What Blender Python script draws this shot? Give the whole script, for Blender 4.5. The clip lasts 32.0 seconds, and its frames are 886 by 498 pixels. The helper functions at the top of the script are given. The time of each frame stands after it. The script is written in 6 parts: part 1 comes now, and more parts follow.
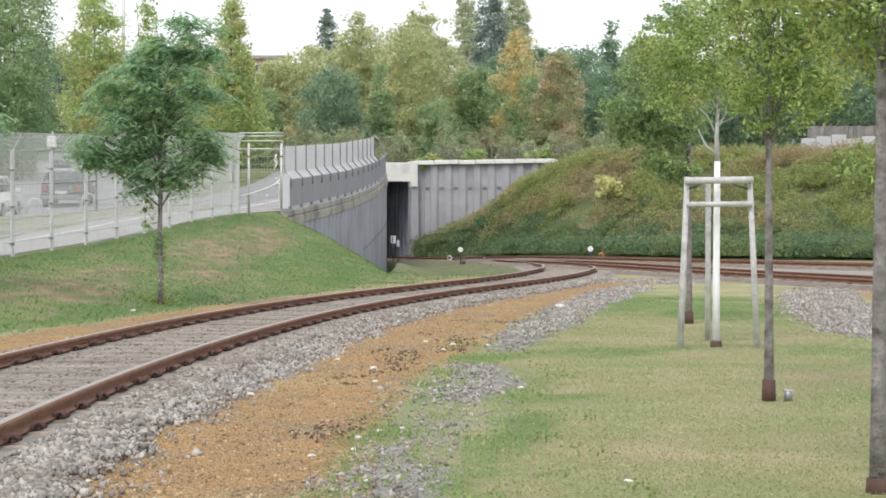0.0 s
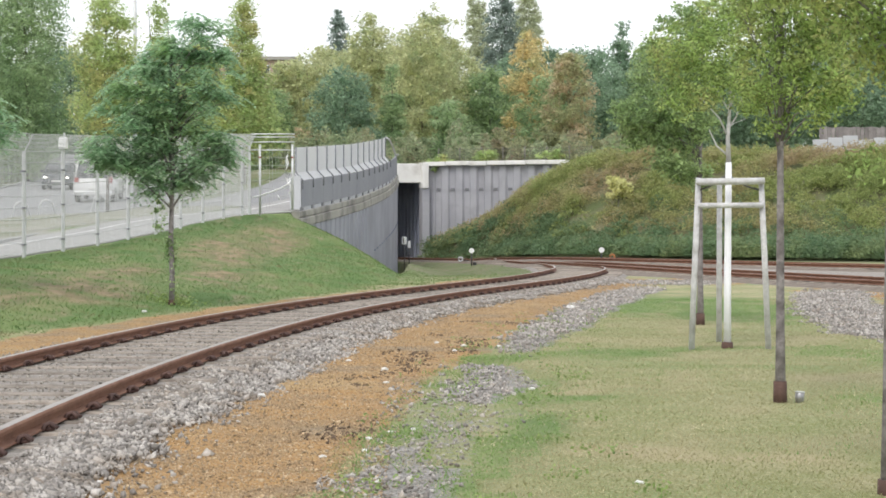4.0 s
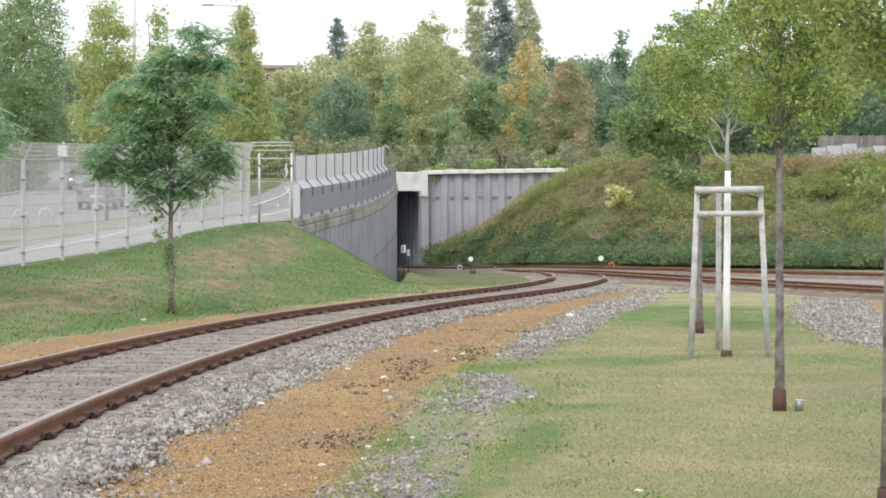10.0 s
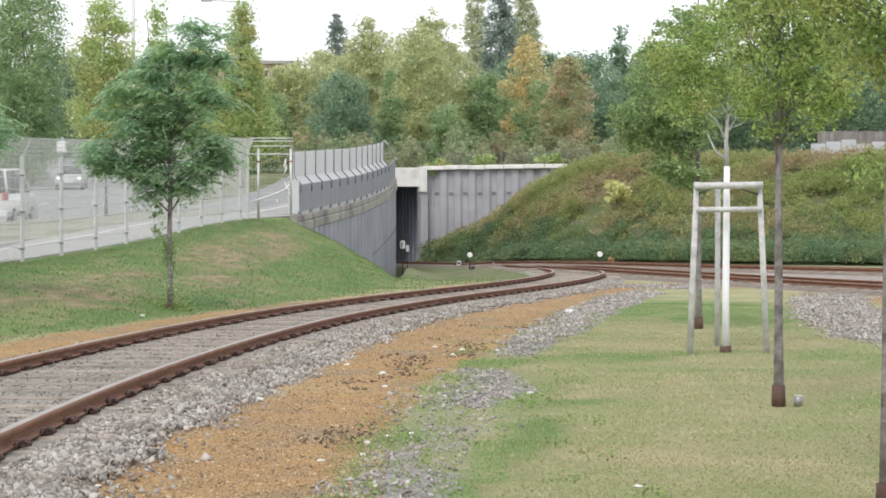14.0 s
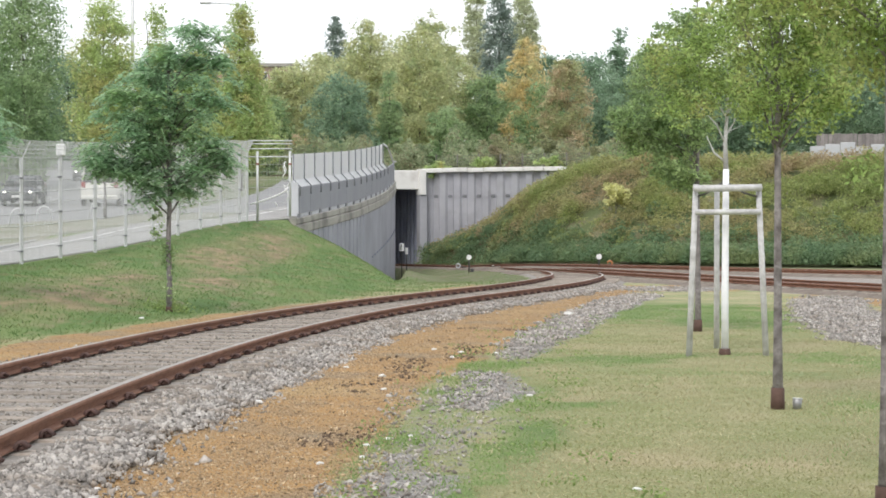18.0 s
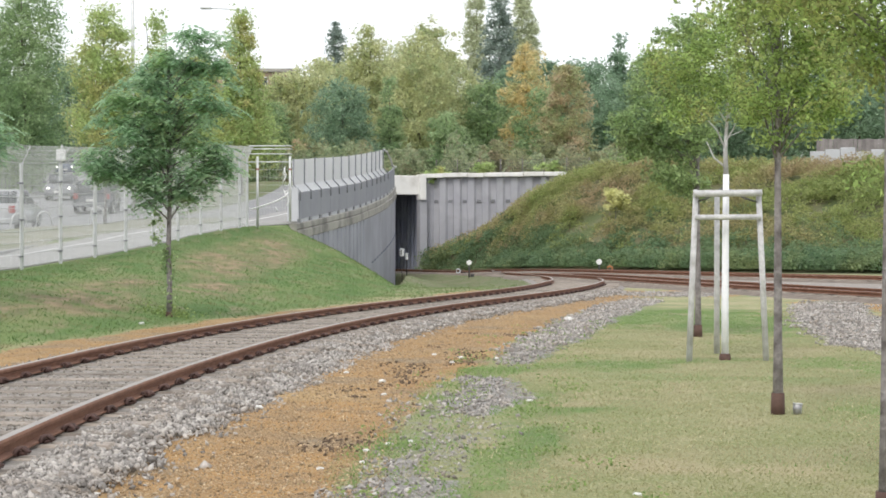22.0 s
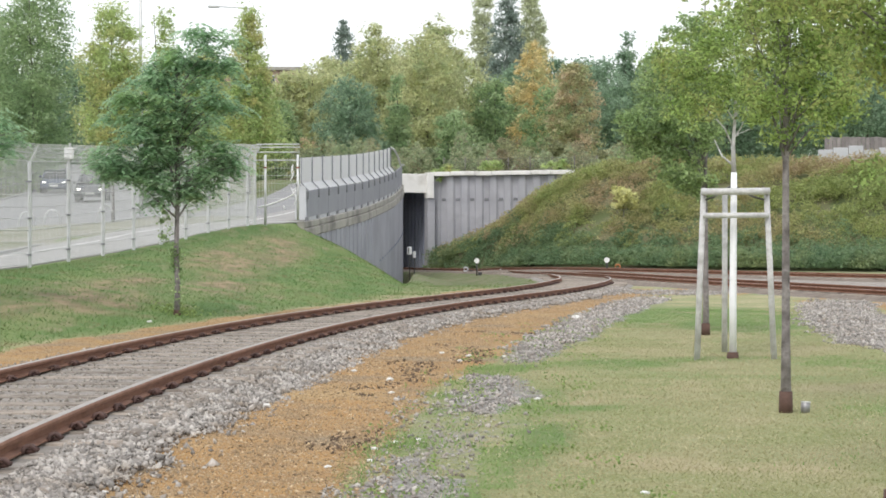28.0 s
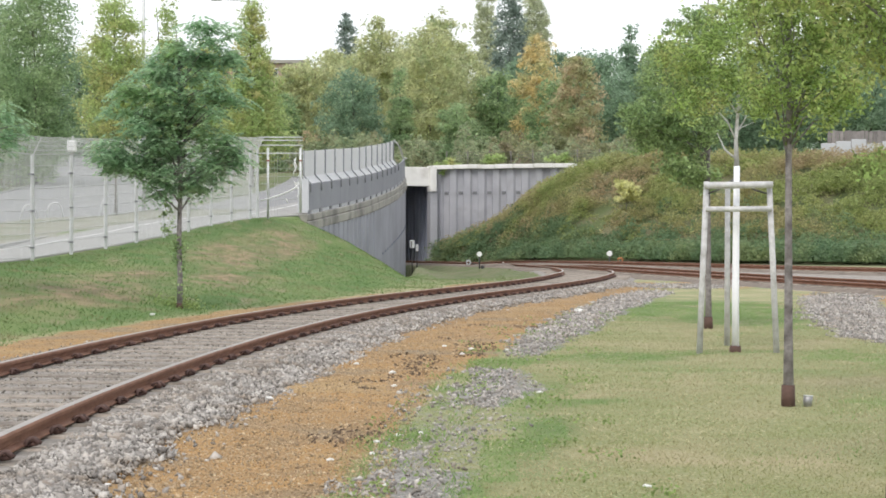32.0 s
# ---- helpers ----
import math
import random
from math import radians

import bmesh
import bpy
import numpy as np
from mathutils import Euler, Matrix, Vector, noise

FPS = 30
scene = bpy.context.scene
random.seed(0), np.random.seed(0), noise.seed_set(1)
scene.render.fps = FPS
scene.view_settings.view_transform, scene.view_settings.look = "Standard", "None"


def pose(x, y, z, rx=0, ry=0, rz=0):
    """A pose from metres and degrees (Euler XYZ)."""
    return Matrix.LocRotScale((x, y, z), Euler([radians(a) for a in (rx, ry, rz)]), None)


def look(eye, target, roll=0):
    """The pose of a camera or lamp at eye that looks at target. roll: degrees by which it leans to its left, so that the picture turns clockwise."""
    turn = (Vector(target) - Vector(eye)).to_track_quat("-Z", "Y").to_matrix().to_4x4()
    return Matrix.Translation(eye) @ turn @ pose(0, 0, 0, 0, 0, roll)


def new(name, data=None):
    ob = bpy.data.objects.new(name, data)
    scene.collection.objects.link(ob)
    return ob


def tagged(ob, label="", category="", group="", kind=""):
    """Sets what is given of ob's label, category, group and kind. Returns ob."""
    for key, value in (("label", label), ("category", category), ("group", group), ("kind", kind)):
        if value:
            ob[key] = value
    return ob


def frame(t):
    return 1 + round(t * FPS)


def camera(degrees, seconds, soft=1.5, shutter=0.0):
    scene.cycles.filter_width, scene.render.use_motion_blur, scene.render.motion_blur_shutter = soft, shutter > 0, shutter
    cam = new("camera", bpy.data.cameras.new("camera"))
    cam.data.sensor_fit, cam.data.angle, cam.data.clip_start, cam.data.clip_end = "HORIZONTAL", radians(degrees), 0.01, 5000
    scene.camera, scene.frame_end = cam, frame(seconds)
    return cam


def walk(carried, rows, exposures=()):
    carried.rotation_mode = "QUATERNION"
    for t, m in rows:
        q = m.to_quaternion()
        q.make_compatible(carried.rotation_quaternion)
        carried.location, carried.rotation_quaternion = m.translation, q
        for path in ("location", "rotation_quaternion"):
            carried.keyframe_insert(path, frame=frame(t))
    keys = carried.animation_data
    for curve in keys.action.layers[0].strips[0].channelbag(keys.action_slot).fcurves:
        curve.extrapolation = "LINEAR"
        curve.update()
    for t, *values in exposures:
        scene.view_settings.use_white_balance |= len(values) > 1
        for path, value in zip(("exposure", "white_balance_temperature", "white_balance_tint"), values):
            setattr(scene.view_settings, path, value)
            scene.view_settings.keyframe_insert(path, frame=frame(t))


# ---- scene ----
# One fixed stand, held by hand: only the turn of the camera drifts.
EYE = (0.0, 0.0, 1.294)
cam = camera(27.64, 32.0, soft=1.7, shutter=0.5)
# seconds, turn, tilt, lean in degrees
walk(cam, [(t, pose(*EYE, 90 + tilt, lean, turn)) for t, turn, tilt, lean in [
    (0.0, -0.270, -0.647, 0.019), (0.5, -0.300, -0.715, -0.077), (1.0, -0.213, -0.813, -0.010), (1.5, -0.162, -0.948, 0.008),
    (2.0, -0.052, -1.003, 0.021), (2.5, 0.057, -0.811, 0.014), (3.0, 0.084, -0.565, 0.015), (3.5, 0.085, -0.592, 0.006),
    (5.5, 0.031, -0.674, 0.009), (6.0, -0.025, -0.756, 0.018), (6.5, 0.004, -0.812, 0.004), (7.0, 0.002, -0.783, 0.016),
    (7.5, 0.002, -0.672, 0.019), (8.0, -0.052, -0.701, 0.017), (8.5, -0.028, -0.756, 0.010), (9.0, 0.002, -0.592, 0.014),
    (9.5, 0.030, -0.373, 0.010), (10.0, 0.057, -0.345, 0.013), (10.5, 0.057, -0.345, 0.013), (11.0, 0.082, -0.373, 0.001),
    (11.5, 0.057, -0.373, 0.010), (12.0, 0.030, -0.400, 0.013), (12.5, 0.030, -0.317, 0.012), (13.0, 0.084, -0.291, 0.010),
    (13.5, 0.084, -0.400, 0.013), (14.0, 0.029, -0.482, 0.009), (14.5, 0.084, -0.373, 0.010), (16.5, 0.111, -0.317, 0.014),
    (17.0, 0.030, -0.316, -0.006), (17.5, 0.008, -0.345, 0.010), (18.0, 0.002, -0.400, 0.012), (18.5, 0.030, -0.345, 0.013),
    (19.0, 0.028, -0.289, 0.024), (19.5, -0.025, -0.344, 0.013), (20.0, -0.026, -0.400, 0.017), (20.5, 0.003, -0.397, 0.028),
    (21.0, -0.003, -0.290, 0.015), (21.5, -0.025, -0.235, 0.011), (22.0, 0.005, -0.235, 0.010), (22.5, 0.033, -0.316, 0.022),
    (23.0, 0.002, -0.290, 0.009), (23.5, 0.030, -0.400, 0.013), (24.0, 0.057, -0.345, 0.013), (24.5, 0.063, -0.263, 0.006),
    (25.0, 0.166, -0.178, 0.023), (25.5, 0.219, -0.290, 0.015), (27.5, 0.139, -0.262, 0.013), (28.0, 0.249, -0.290, 0.009),
    (28.5, 0.220, -0.373, 0.014), (29.0, 0.272, -0.363, -0.103), (29.5, 0.270, -0.263, -0.003), (30.0, 0.266, -0.263, -0.033),
    (30.5, 0.344, -0.341, -0.097), (31.0, 0.368, -0.332, -0.094), (31.5, 0.389, -0.508, -0.010), (32.0, 0.333, -0.504, -0.056),
]])

# ---- light: a bright overcast sky with a soft high sun ----
world = bpy.data.worlds.new("overcast_sky")
scene.world = world
world.use_nodes = True
wn = world.node_tree
wn.nodes.clear()
w_out = wn.nodes.new("ShaderNodeOutputWorld")
w_bg = wn.nodes.new("ShaderNodeBackground")
w_sky = wn.nodes.new("ShaderNodeTexSky")
w_sky.sky_type = "NISHITA"
w_sky.sun_disc = False
w_sky.sun_elevation = radians(48)
w_sky.sun_rotation = radians(200)
w_sky.air_density, w_sky.dust_density = 1.6, 4.0
w_mix = wn.nodes.new("ShaderNodeMix")
w_mix.data_type = "RGBA"
w_mix.inputs["Factor"].default_value = 0.86
w_mix.inputs["B"].default_value = (9.6, 9.8, 10.2, 1)
wn.links.new(w_sky.outputs["Color"], w_mix.inputs["A"])
wn.links.new(w_mix.outputs["Result"], w_bg.inputs["Color"])
w_bg.inputs["Strength"].default_value = 0.135
wn.links.new(w_bg.outputs["Background"], w_out.inputs["Surface"])
sun = new("sun", bpy.data.lights.new("sun", "SUN"))
sun.data.energy, sun.data.angle, sun.data.color = 1.5, radians(20), (1.0, 0.96, 0.9)
sun.matrix_basis = look((-12, -26, 34), (0, 0, 0))
scene.view_settings.exposure = 0.0


# ---- materials ----
def material(name, a, b, scale=8.0, rough=0.8, bump=0.2, metal=0.0, fine=60.0, per=0.0, glow_through=0.0, c=None, c_scale=0.6, c_at=0.6):
    """Two tones mixed by noise at two scales, a third tone c in larger patches, fine relief; per: spread between pieces;
    glow_through: light that passes leaves."""
    m = bpy.data.materials.new(name)
    m.use_nodes = True
    nt = m.node_tree
    bsdf = nt.nodes["Principled BSDF"]
    geo = nt.nodes.new("ShaderNodeNewGeometry")
    n1, n2 = nt.nodes.new("ShaderNodeTexNoise"), nt.nodes.new("ShaderNodeTexNoise")
    for n, sc, det in ((n1, scale, 4), (n2, fine, 3)):
        n.inputs["Scale"].default_value, n.inputs["Detail"].default_value = sc, det
        nt.links.new(geo.outputs["Position"], n.inputs["Vector"])
    add = nt.nodes.new("ShaderNodeMath")
    add.operation = "MULTIPLY_ADD"
    add.inputs[1].default_value = 0.45
    nt.links.new(n2.outputs["Fac"], add.inputs[0])
    nt.links.new(n1.outputs["Fac"], add.inputs[2])
    ramp = nt.nodes.new("ShaderNodeMapRange")
    ramp.inputs["From Min"].default_value, ramp.inputs["From Max"].default_value = 0.5, 0.95
    nt.links.new(add.outputs[0], ramp.inputs["Value"])
    mix = nt.nodes.new("ShaderNodeMix")
    mix.data_type = "RGBA"
    mix.inputs["A"].default_value, mix.inputs["B"].default_value = (*a, 1), (*b, 1)
    nt.links.new(ramp.outputs["Result"], mix.inputs["Factor"])
    colour = mix.outputs["Result"]
    if c:
        n3 = nt.nodes.new("ShaderNodeTexNoise")
        n3.inputs["Scale"].default_value, n3.inputs["Detail"].default_value = c_scale, 5
        nt.links.new(geo.outputs["Position"], n3.inputs["Vector"])
        r3 = nt.nodes.new("ShaderNodeMapRange")
        r3.inputs["From Min"].default_value, r3.inputs["From Max"].default_value = c_at - 0.08, c_at + 0.1
        nt.links.new(n3.outputs["Fac"], r3.inputs["Value"])
        m3 = nt.nodes.new("ShaderNodeMix")
        m3.data_type = "RGBA"
        m3.inputs["B"].default_value = (*c, 1)
        nt.links.new(r3.outputs["Result"], m3.inputs["Factor"])
        nt.links.new(colour, m3.inputs["A"])
        colour = m3.outputs["Result"]
    if per:
        info = nt.nodes.new("ShaderNodeObjectInfo")
        both = nt.nodes.new("ShaderNodeMath")
        both.operation = "ADD"
        nt.links.new(geo.outputs["Random Per Island"], both.inputs[0])
        nt.links.new(info.outputs["Random"], both.inputs[1])
        frac = nt.nodes.new("ShaderNodeMath")
        frac.operation = "FRACT"
        nt.links.new(both.outputs[0], frac.inputs[0])
        pr = nt.nodes.new("ShaderNodeMapRange")
        pr.inputs["To Min"].default_value, pr.inputs["To Max"].default_value = 1 - per, 1 + per
        nt.links.new(frac.outputs[0], pr.inputs["Value"])
        hsv = nt.nodes.new("ShaderNodeHueSaturation")
        nt.links.new(pr.outputs["Result"], hsv.inputs["Value"])
        nt.links.new(colour, hsv.inputs["Color"])
        colour = hsv.outputs["Color"]
    nt.links.new(colour, bsdf.inputs["Base Color"])
    bsdf.inputs["Roughness"].default_value, bsdf.inputs["Metallic"].default_value = rough, metal
    if bump:
        bn = nt.nodes.new("ShaderNodeBump")
        bn.inputs["Strength"].default_value, bn.inputs["Distance"].default_value = bump, 0.02
        nt.links.new(add.outputs[0], bn.inputs["Height"])
        nt.links.new(bn.outputs["Normal"], bsdf.inputs["Normal"])
    if glow_through:
        tr = nt.nodes.new("ShaderNodeBsdfTranslucent")
        nt.links.new(colour, tr.inputs["Color"])
        ms = nt.nodes.new("ShaderNodeMixShader")
        ms.inputs["Fac"].default_value = glow_through
        nt.links.new(bsdf.outputs["BSDF"], ms.inputs[1])
        nt.links.new(tr.outputs["BSDF"], ms.inputs[2])
        nt.links.new(ms.outputs["Shader"], nt.nodes["Material Output"].inputs["Surface"])
    return m


def leafy(name, a, b, scale=1.2, per=0.3, c=None, glow_through=0.5, c_scale=0.9, c_at=0.56):
    return material(name, a, b, scale=scale, rough=0.6, bump=0, fine=9.0, per=per, glow_through=glow_through, c=c, c_scale=c_scale, c_at=c_at)


RUST = material("rusty_rail_steel", (0.16, 0.072, 0.042), (0.255, 0.13, 0.083), 6, 0.75, 0.15, 0.2)
RAILTOP = material("worn_rail_head", (0.29, 0.26, 0.235), (0.41, 0.375, 0.35), 5, 0.5, 0.05, 0.4)
SLEEPER = material("weathered_sleeper_wood", (0.22, 0.185, 0.15), (0.33, 0.29, 0.25), 12, 0.9, 0.5, per=0.25, c=(0.17, 0.14, 0.115), c_scale=7, c_at=0.56)
CLIP = material("dark_rusty_clip", (0.06, 0.034, 0.03), (0.12, 0.066, 0.055), 20, 0.8, 0.2, per=0.2)
STONE = material("ballast_stone", (0.255, 0.232, 0.21), (0.49, 0.462, 0.432), 5, 0.9, 0.5, per=0.44, c=(0.275, 0.232, 0.19), c_scale=2.5, c_at=0.58)
CONCRETE = material("weathered_concrete", (0.33, 0.315, 0.285), (0.44, 0.42, 0.385), 1.2, 0.9, 0.25, c=(0.2, 0.195, 0.18), c_scale=0.7, c_at=0.58)
WHITE_CONCRETE = material("pale_concrete", (0.72, 0.71, 0.69), (0.82, 0.81, 0.79), 1.5, 0.85, 0.1, c=(0.55, 0.53, 0.5), c_scale=0.8, c_at=0.66)
WALL_GREY = material("blue_grey_wall_paint", (0.33, 0.333, 0.385), (0.39, 0.395, 0.445), 0.8, 0.75, 0.08, c=(0.30, 0.303, 0.345), c_scale=0.35, c_at=0.55)
PILE = material("sheet_pile_grey", (0.35, 0.353, 0.39), (0.44, 0.443, 0.48), 0.9, 0.8, 0.1, c=(0.31, 0.31, 0.335), c_scale=0.6, c_at=0.6)
TUNNEL = material("tunnel_wall_grey", (0.24, 0.265, 0.35), (0.32, 0.345, 0.43), 0.9, 0.85, 0.1)
GALV = material("galvanised_steel", (0.55, 0.56, 0.56), (0.68, 0.69, 0.69), 5, 0.5, 0.0, 0.35)
# Asphalt grey is lifted: the pale veil of the fence mesh sits in it.
ASPHALT = material("worn_hazed_asphalt", (0.22, 0.22, 0.225), (0.285, 0.285, 0.29), 1.5, 0.9, 0.2)
PAVE = material("pale_path_paving", (0.30, 0.29, 0.285), (0.38, 0.37, 0.362), 1.2, 0.9, 0.15)
PAINT = material("white_road_paint", (0.65, 0.65, 0.64), (0.78, 0.78, 0.77), 3, 0.7, 0.05)
STAKE = material("weathered_grey_timber", (0.45, 0.445, 0.455), (0.67, 0.665, 0.68), 14, 0.85, 0.4, c=(0.30, 0.29, 0.28), c_scale=7, c_at=0.62)
LIME = material("white_limewashed_bark", (0.87, 0.875, 0.94), (0.92, 0.925, 0.975), 18, 0.85, 0.3)
BARK = material("grey_brown_bark", (0.165, 0.148, 0.15), (0.335, 0.312, 0.308), 22, 0.9, 0.8, c=(0.105, 0.092, 0.09), c_scale=11, c_at=0.58)
GUARD = material("brown_trunk_guard", (0.075, 0.042, 0.033), (0.12, 0.068, 0.052), 14, 0.8, 0.3)
WOOD_DARK = material("dark_far_bark", (0.09, 0.075, 0.062), (0.17, 0.15, 0.13), 6, 0.95, 0.3)


# ---- mesh helpers ----
def mesh_of(name, verts, faces, *mats, smooth=False):
    me = bpy.data.meshes.new(name)
    me.from_pydata([tuple(v) for v in verts], [], [tuple(f) for f in faces])
    for m in mats:
        me.materials.append(m)
    if smooth:
        me.shade_smooth()
    return me


def fast_mesh(name, verts, faces, *mats, smooth=False):
    """Many faces of one size, from arrays."""
    verts, faces = np.asarray(verts, np.float32), np.asarray(faces, np.int32)
    me = bpy.data.meshes.new(name)
    me.vertices.add(len(verts))
    me.vertices.foreach_set("co", verts.ravel())
    k = faces.shape[1]
    me.loops.add(faces.size)
    me.loops.foreach_set("vertex_index", faces.ravel())
    me.polygons.add(len(faces))
    me.polygons.foreach_set("loop_start", np.arange(0, faces.size, k, dtype=np.int32))
    for m in mats:
        me.materials.append(m)
    me.update(calc_edges=True)
    if smooth:
        me.shade_smooth()
    return me


def part(name, me, parent, label=""):
    """A mesh as one object under a thing or a part."""
    ob = new(name, me)
    ob.parent = parent
    return tagged(ob, label)


def empty(name, m, label, category, group="", kind=""):
    ob = new(name)
    ob.empty_display_size = 0.2
    ob.matrix_basis = m
    return tagged(ob, label, category, group, kind)


def bevel_box(name, size, mat, at=(0, 0, 0), bevel=0.01, turn=None):
    bm = bmesh.new()
    bmesh.ops.create_cube(bm, size=1)
    bmesh.ops.scale(bm, vec=size, verts=bm.verts)
    if bevel:
        bmesh.ops.bevel(bm, geom=bm.edges[:], offset=min(bevel, 0.4 * min(size)), segments=1, affect="EDGES")
    if turn is not None:
        bmesh.ops.transform(bm, matrix=turn, verts=bm.verts)
    bmesh.ops.translate(bm, vec=at, verts=bm.verts)
    me = bpy.data.meshes.new(name)
    bm.to_mesh(me)
    bm.free()
    me.materials.append(mat)
    return me


def tube_arrays(points, radii, sides=6):
    """A round rod through points."""
    p = np.asarray(points, float)
    d = np.gradient(p, axis=0)
    d /= np.linalg.norm(d, axis=1)[:, None] + 1e-9
    ref = np.array([0.0, 0, 1]) if abs(d[:, 2]).mean() < 0.8 else np.array([1.0, 0, 0])
    u = np.cross(d, ref)
    u /= np.linalg.norm(u, axis=1)[:, None] + 1e-9
    w = np.cross(u, d)
    a = np.arange(sides) * 2 * np.pi / sides
    r = np.broadcast_to(np.asarray(radii, float), (len(p),))
    v = p[:, None] + r[:, None, None] * (np.cos(a)[None, :, None] * u[:, None] + np.sin(a)[None, :, None] * w[:, None])
    faces = []
    for i in range(len(p) - 1):
        for j in range(sides):
            k = (j + 1) % sides
            faces.append((i * sides + j, i * sides + k, (i + 1) * sides + k, (i + 1) * sides + j))
    return v.reshape(-1, 3), faces


def tubes(name, rods, mat, sides=6, smooth=True):
    verts, faces, base = [], [], 0
    for points, radii in rods:
        v, f = tube_arrays(points, radii, sides)
        verts.extend(v.tolist())
        faces.extend([tuple(i + base for i in q) for q in f])
        faces.append(tuple(base + j for j in range(sides))[::-1])
        faces.append(tuple(base + len(v) - sides + j for j in range(sides)))
        base += len(v)
    return mesh_of(name, verts, faces, mat, smooth=smooth)


def sweep(name, profile, path, mats, closed=True, pick=None):
    """A cross-section of (across to the right, up) drawn along a path of rows x, y, z, heading."""
    verts, faces, n = [], [], len(profile)
    for x, y, z, a in path:
        for u, w in profile:
            verts.append((x + u * math.sin(a), y - u * math.cos(a), z + w))
    for i in range(len(path) - 1):
        for j in range(n if closed else n - 1):
            k = (j + 1) % n
            faces.append((i * n + j, i * n + k, (i + 1) * n + k, (i + 1) * n + j))
    if closed:
        faces += [tuple(range(n))[::-1], tuple((len(path) - 1) * n + j for j in range(n))]
    me = mesh_of(name, verts, faces, *mats)
    if pick:
        for p in me.polygons:
            p.material_index = pick(p)
    bm = bmesh.new()
    bm.from_mesh(me)
    bmesh.ops.recalc_face_normals(bm, faces=bm.faces[:])
    bm.to_mesh(me)
    bm.free()
    return me

# ---- the line of the tracks ----
RAIL_TOP = 0.2


def run_line(x, y, heading, step_k, knots, length, z_s, z_v, back=0.0):
    """Rows x, y, z, heading every half metre along a track whose curvature runs through knots."""
    rows, a, s = [], heading, 0.0
    if back:
        bx, by, ba, pre = x, y, heading, []
        for i in range(int(back / 0.5)):
            ba -= knots[0] * 0.5
            bx -= 0.5 * math.cos(ba)
            by -= 0.5 * math.sin(ba)
            pre.append((bx, by, RAIL_TOP + z_v[0], ba))
        rows = pre[::-1]
    while s <= length:
        rows.append((x, y, RAIL_TOP + float(np.interp(s, z_s, z_v)), a))
        k = float(np.interp(s + 0.25, np.arange(len(knots)) * step_k, knots))
        am = a + k * 0.25
        x, y, a, s = x + 0.5 * math.cos(am), y + 0.5 * math.sin(am), a + k * 0.5, s + 0.5
    return rows


BEND = [-0.0123, -0.0091, -0.0132, -0.0107, 0.0077, 0.0158, 0.0110, 0.0060, 0.0047, 0.0057, 0.0074, 0.0086, 0.009, 0.009, 0.009, 0.009, 0.009]
MAIN = run_line(-3.2098, 9.8023, 1.574, 7.5, BEND, 125, [0, 40, 55, 70, 85, 100, 120], [0, 0, -0.122, -0.268, -0.438, -0.585, -0.717], back=24)


def joining_line(x, y, heading, lead, meet):
    """A track that comes straight for lead metres to (x, y) and then bends into the main one at the distance meet."""
    arr = np.array(MAIN)
    ex, ez, ea = (float(np.interp(meet, arr[:, 1], arr[:, k])) for k in (0, 2, 3))
    a = radians(heading)
    span = math.hypot(ex - x, meet - y) * 0.95
    n = int(span * 2)
    rows = [(x - math.cos(a) * s, y - math.sin(a) * s, RAIL_TOP) for s in np.arange(lead, 0, -0.5)]
    for i in range(n + 1):
        t = i / n
        h0, h1, h2, h3 = 2 * t ** 3 - 3 * t * t + 1, t ** 3 - 2 * t * t + t, 3 * t * t - 2 * t ** 3, t ** 3 - t * t
        px = h0 * x + h1 * span * math.cos(a) + h2 * ex + h3 * span * math.cos(ea)
        py = h0 * y + h1 * span * math.sin(a) + h2 * meet + h3 * span * math.sin(ea)
        rows.append((px, py, RAIL_TOP + (float(np.interp(py, arr[:, 1], arr[:, 2])) - RAIL_TOP) * t ** 2 - 0.002))
    d = np.gradient(np.array(rows)[:, :2], axis=0)
    return [(*r, math.atan2(dy, dx)) for r, (dx, dy) in zip(rows, d)]


SIDE = joining_line(8.75, 44.0, 105.5, 44, 74)
FAR = joining_line(13.7, 57.0, 124, 40, 93)


def with_heading(q):
    d = np.gradient(np.asarray(q)[:, :2], axis=0)
    return [(*row[:3], math.atan2(dy, dx)) for row, (dx, dy) in zip(q, d)]


# height of the ramp, by distance
RAMP_Y = [-60, 10, 37.8, 44.2, 49.3, 52.4, 55.8, 58.9, 66, 78, 90, 100, 114, 125, 150, 170, 200, 260, 400]
RAMP_Z = [0.1, 0.15, 0.70, 0.96, 1.24, 1.46, 1.64, 1.77, 1.93, 2.62, 3.45, 4.3, 5.1, 5.35, 5.4, 5.0, 4.2, 3.4, 3.0]
# height of the carriageway further left
LANE_Y = [-60, 10, 37.8, 50, 66, 75, 92, 104, 116, 125, 135, 150, 170, 190, 220, 260, 400]
LANE_Z = [0.1, 0.15, 0.72, 1.15, 1.75, 2.15, 3.15, 3.8, 4.45, 5.05, 5.85, 7.15, 8.4, 8.9, 8.9, 8.0, 6.0]
# edge of the ramp: the fence, then the wall
EDGE_Y = [-60, 37.8, 65, 66.3, 72, 79.2, 85.5, 92, 96, 100, 104, 108, 113, 114.5]
EDGE_X = [-20.5, -8.85, -5.5, -5.28, -4.56, -3.76, -3.24, -2.85, -2.72, -2.68, -2.95, -4.8, -7.4, -8.5]
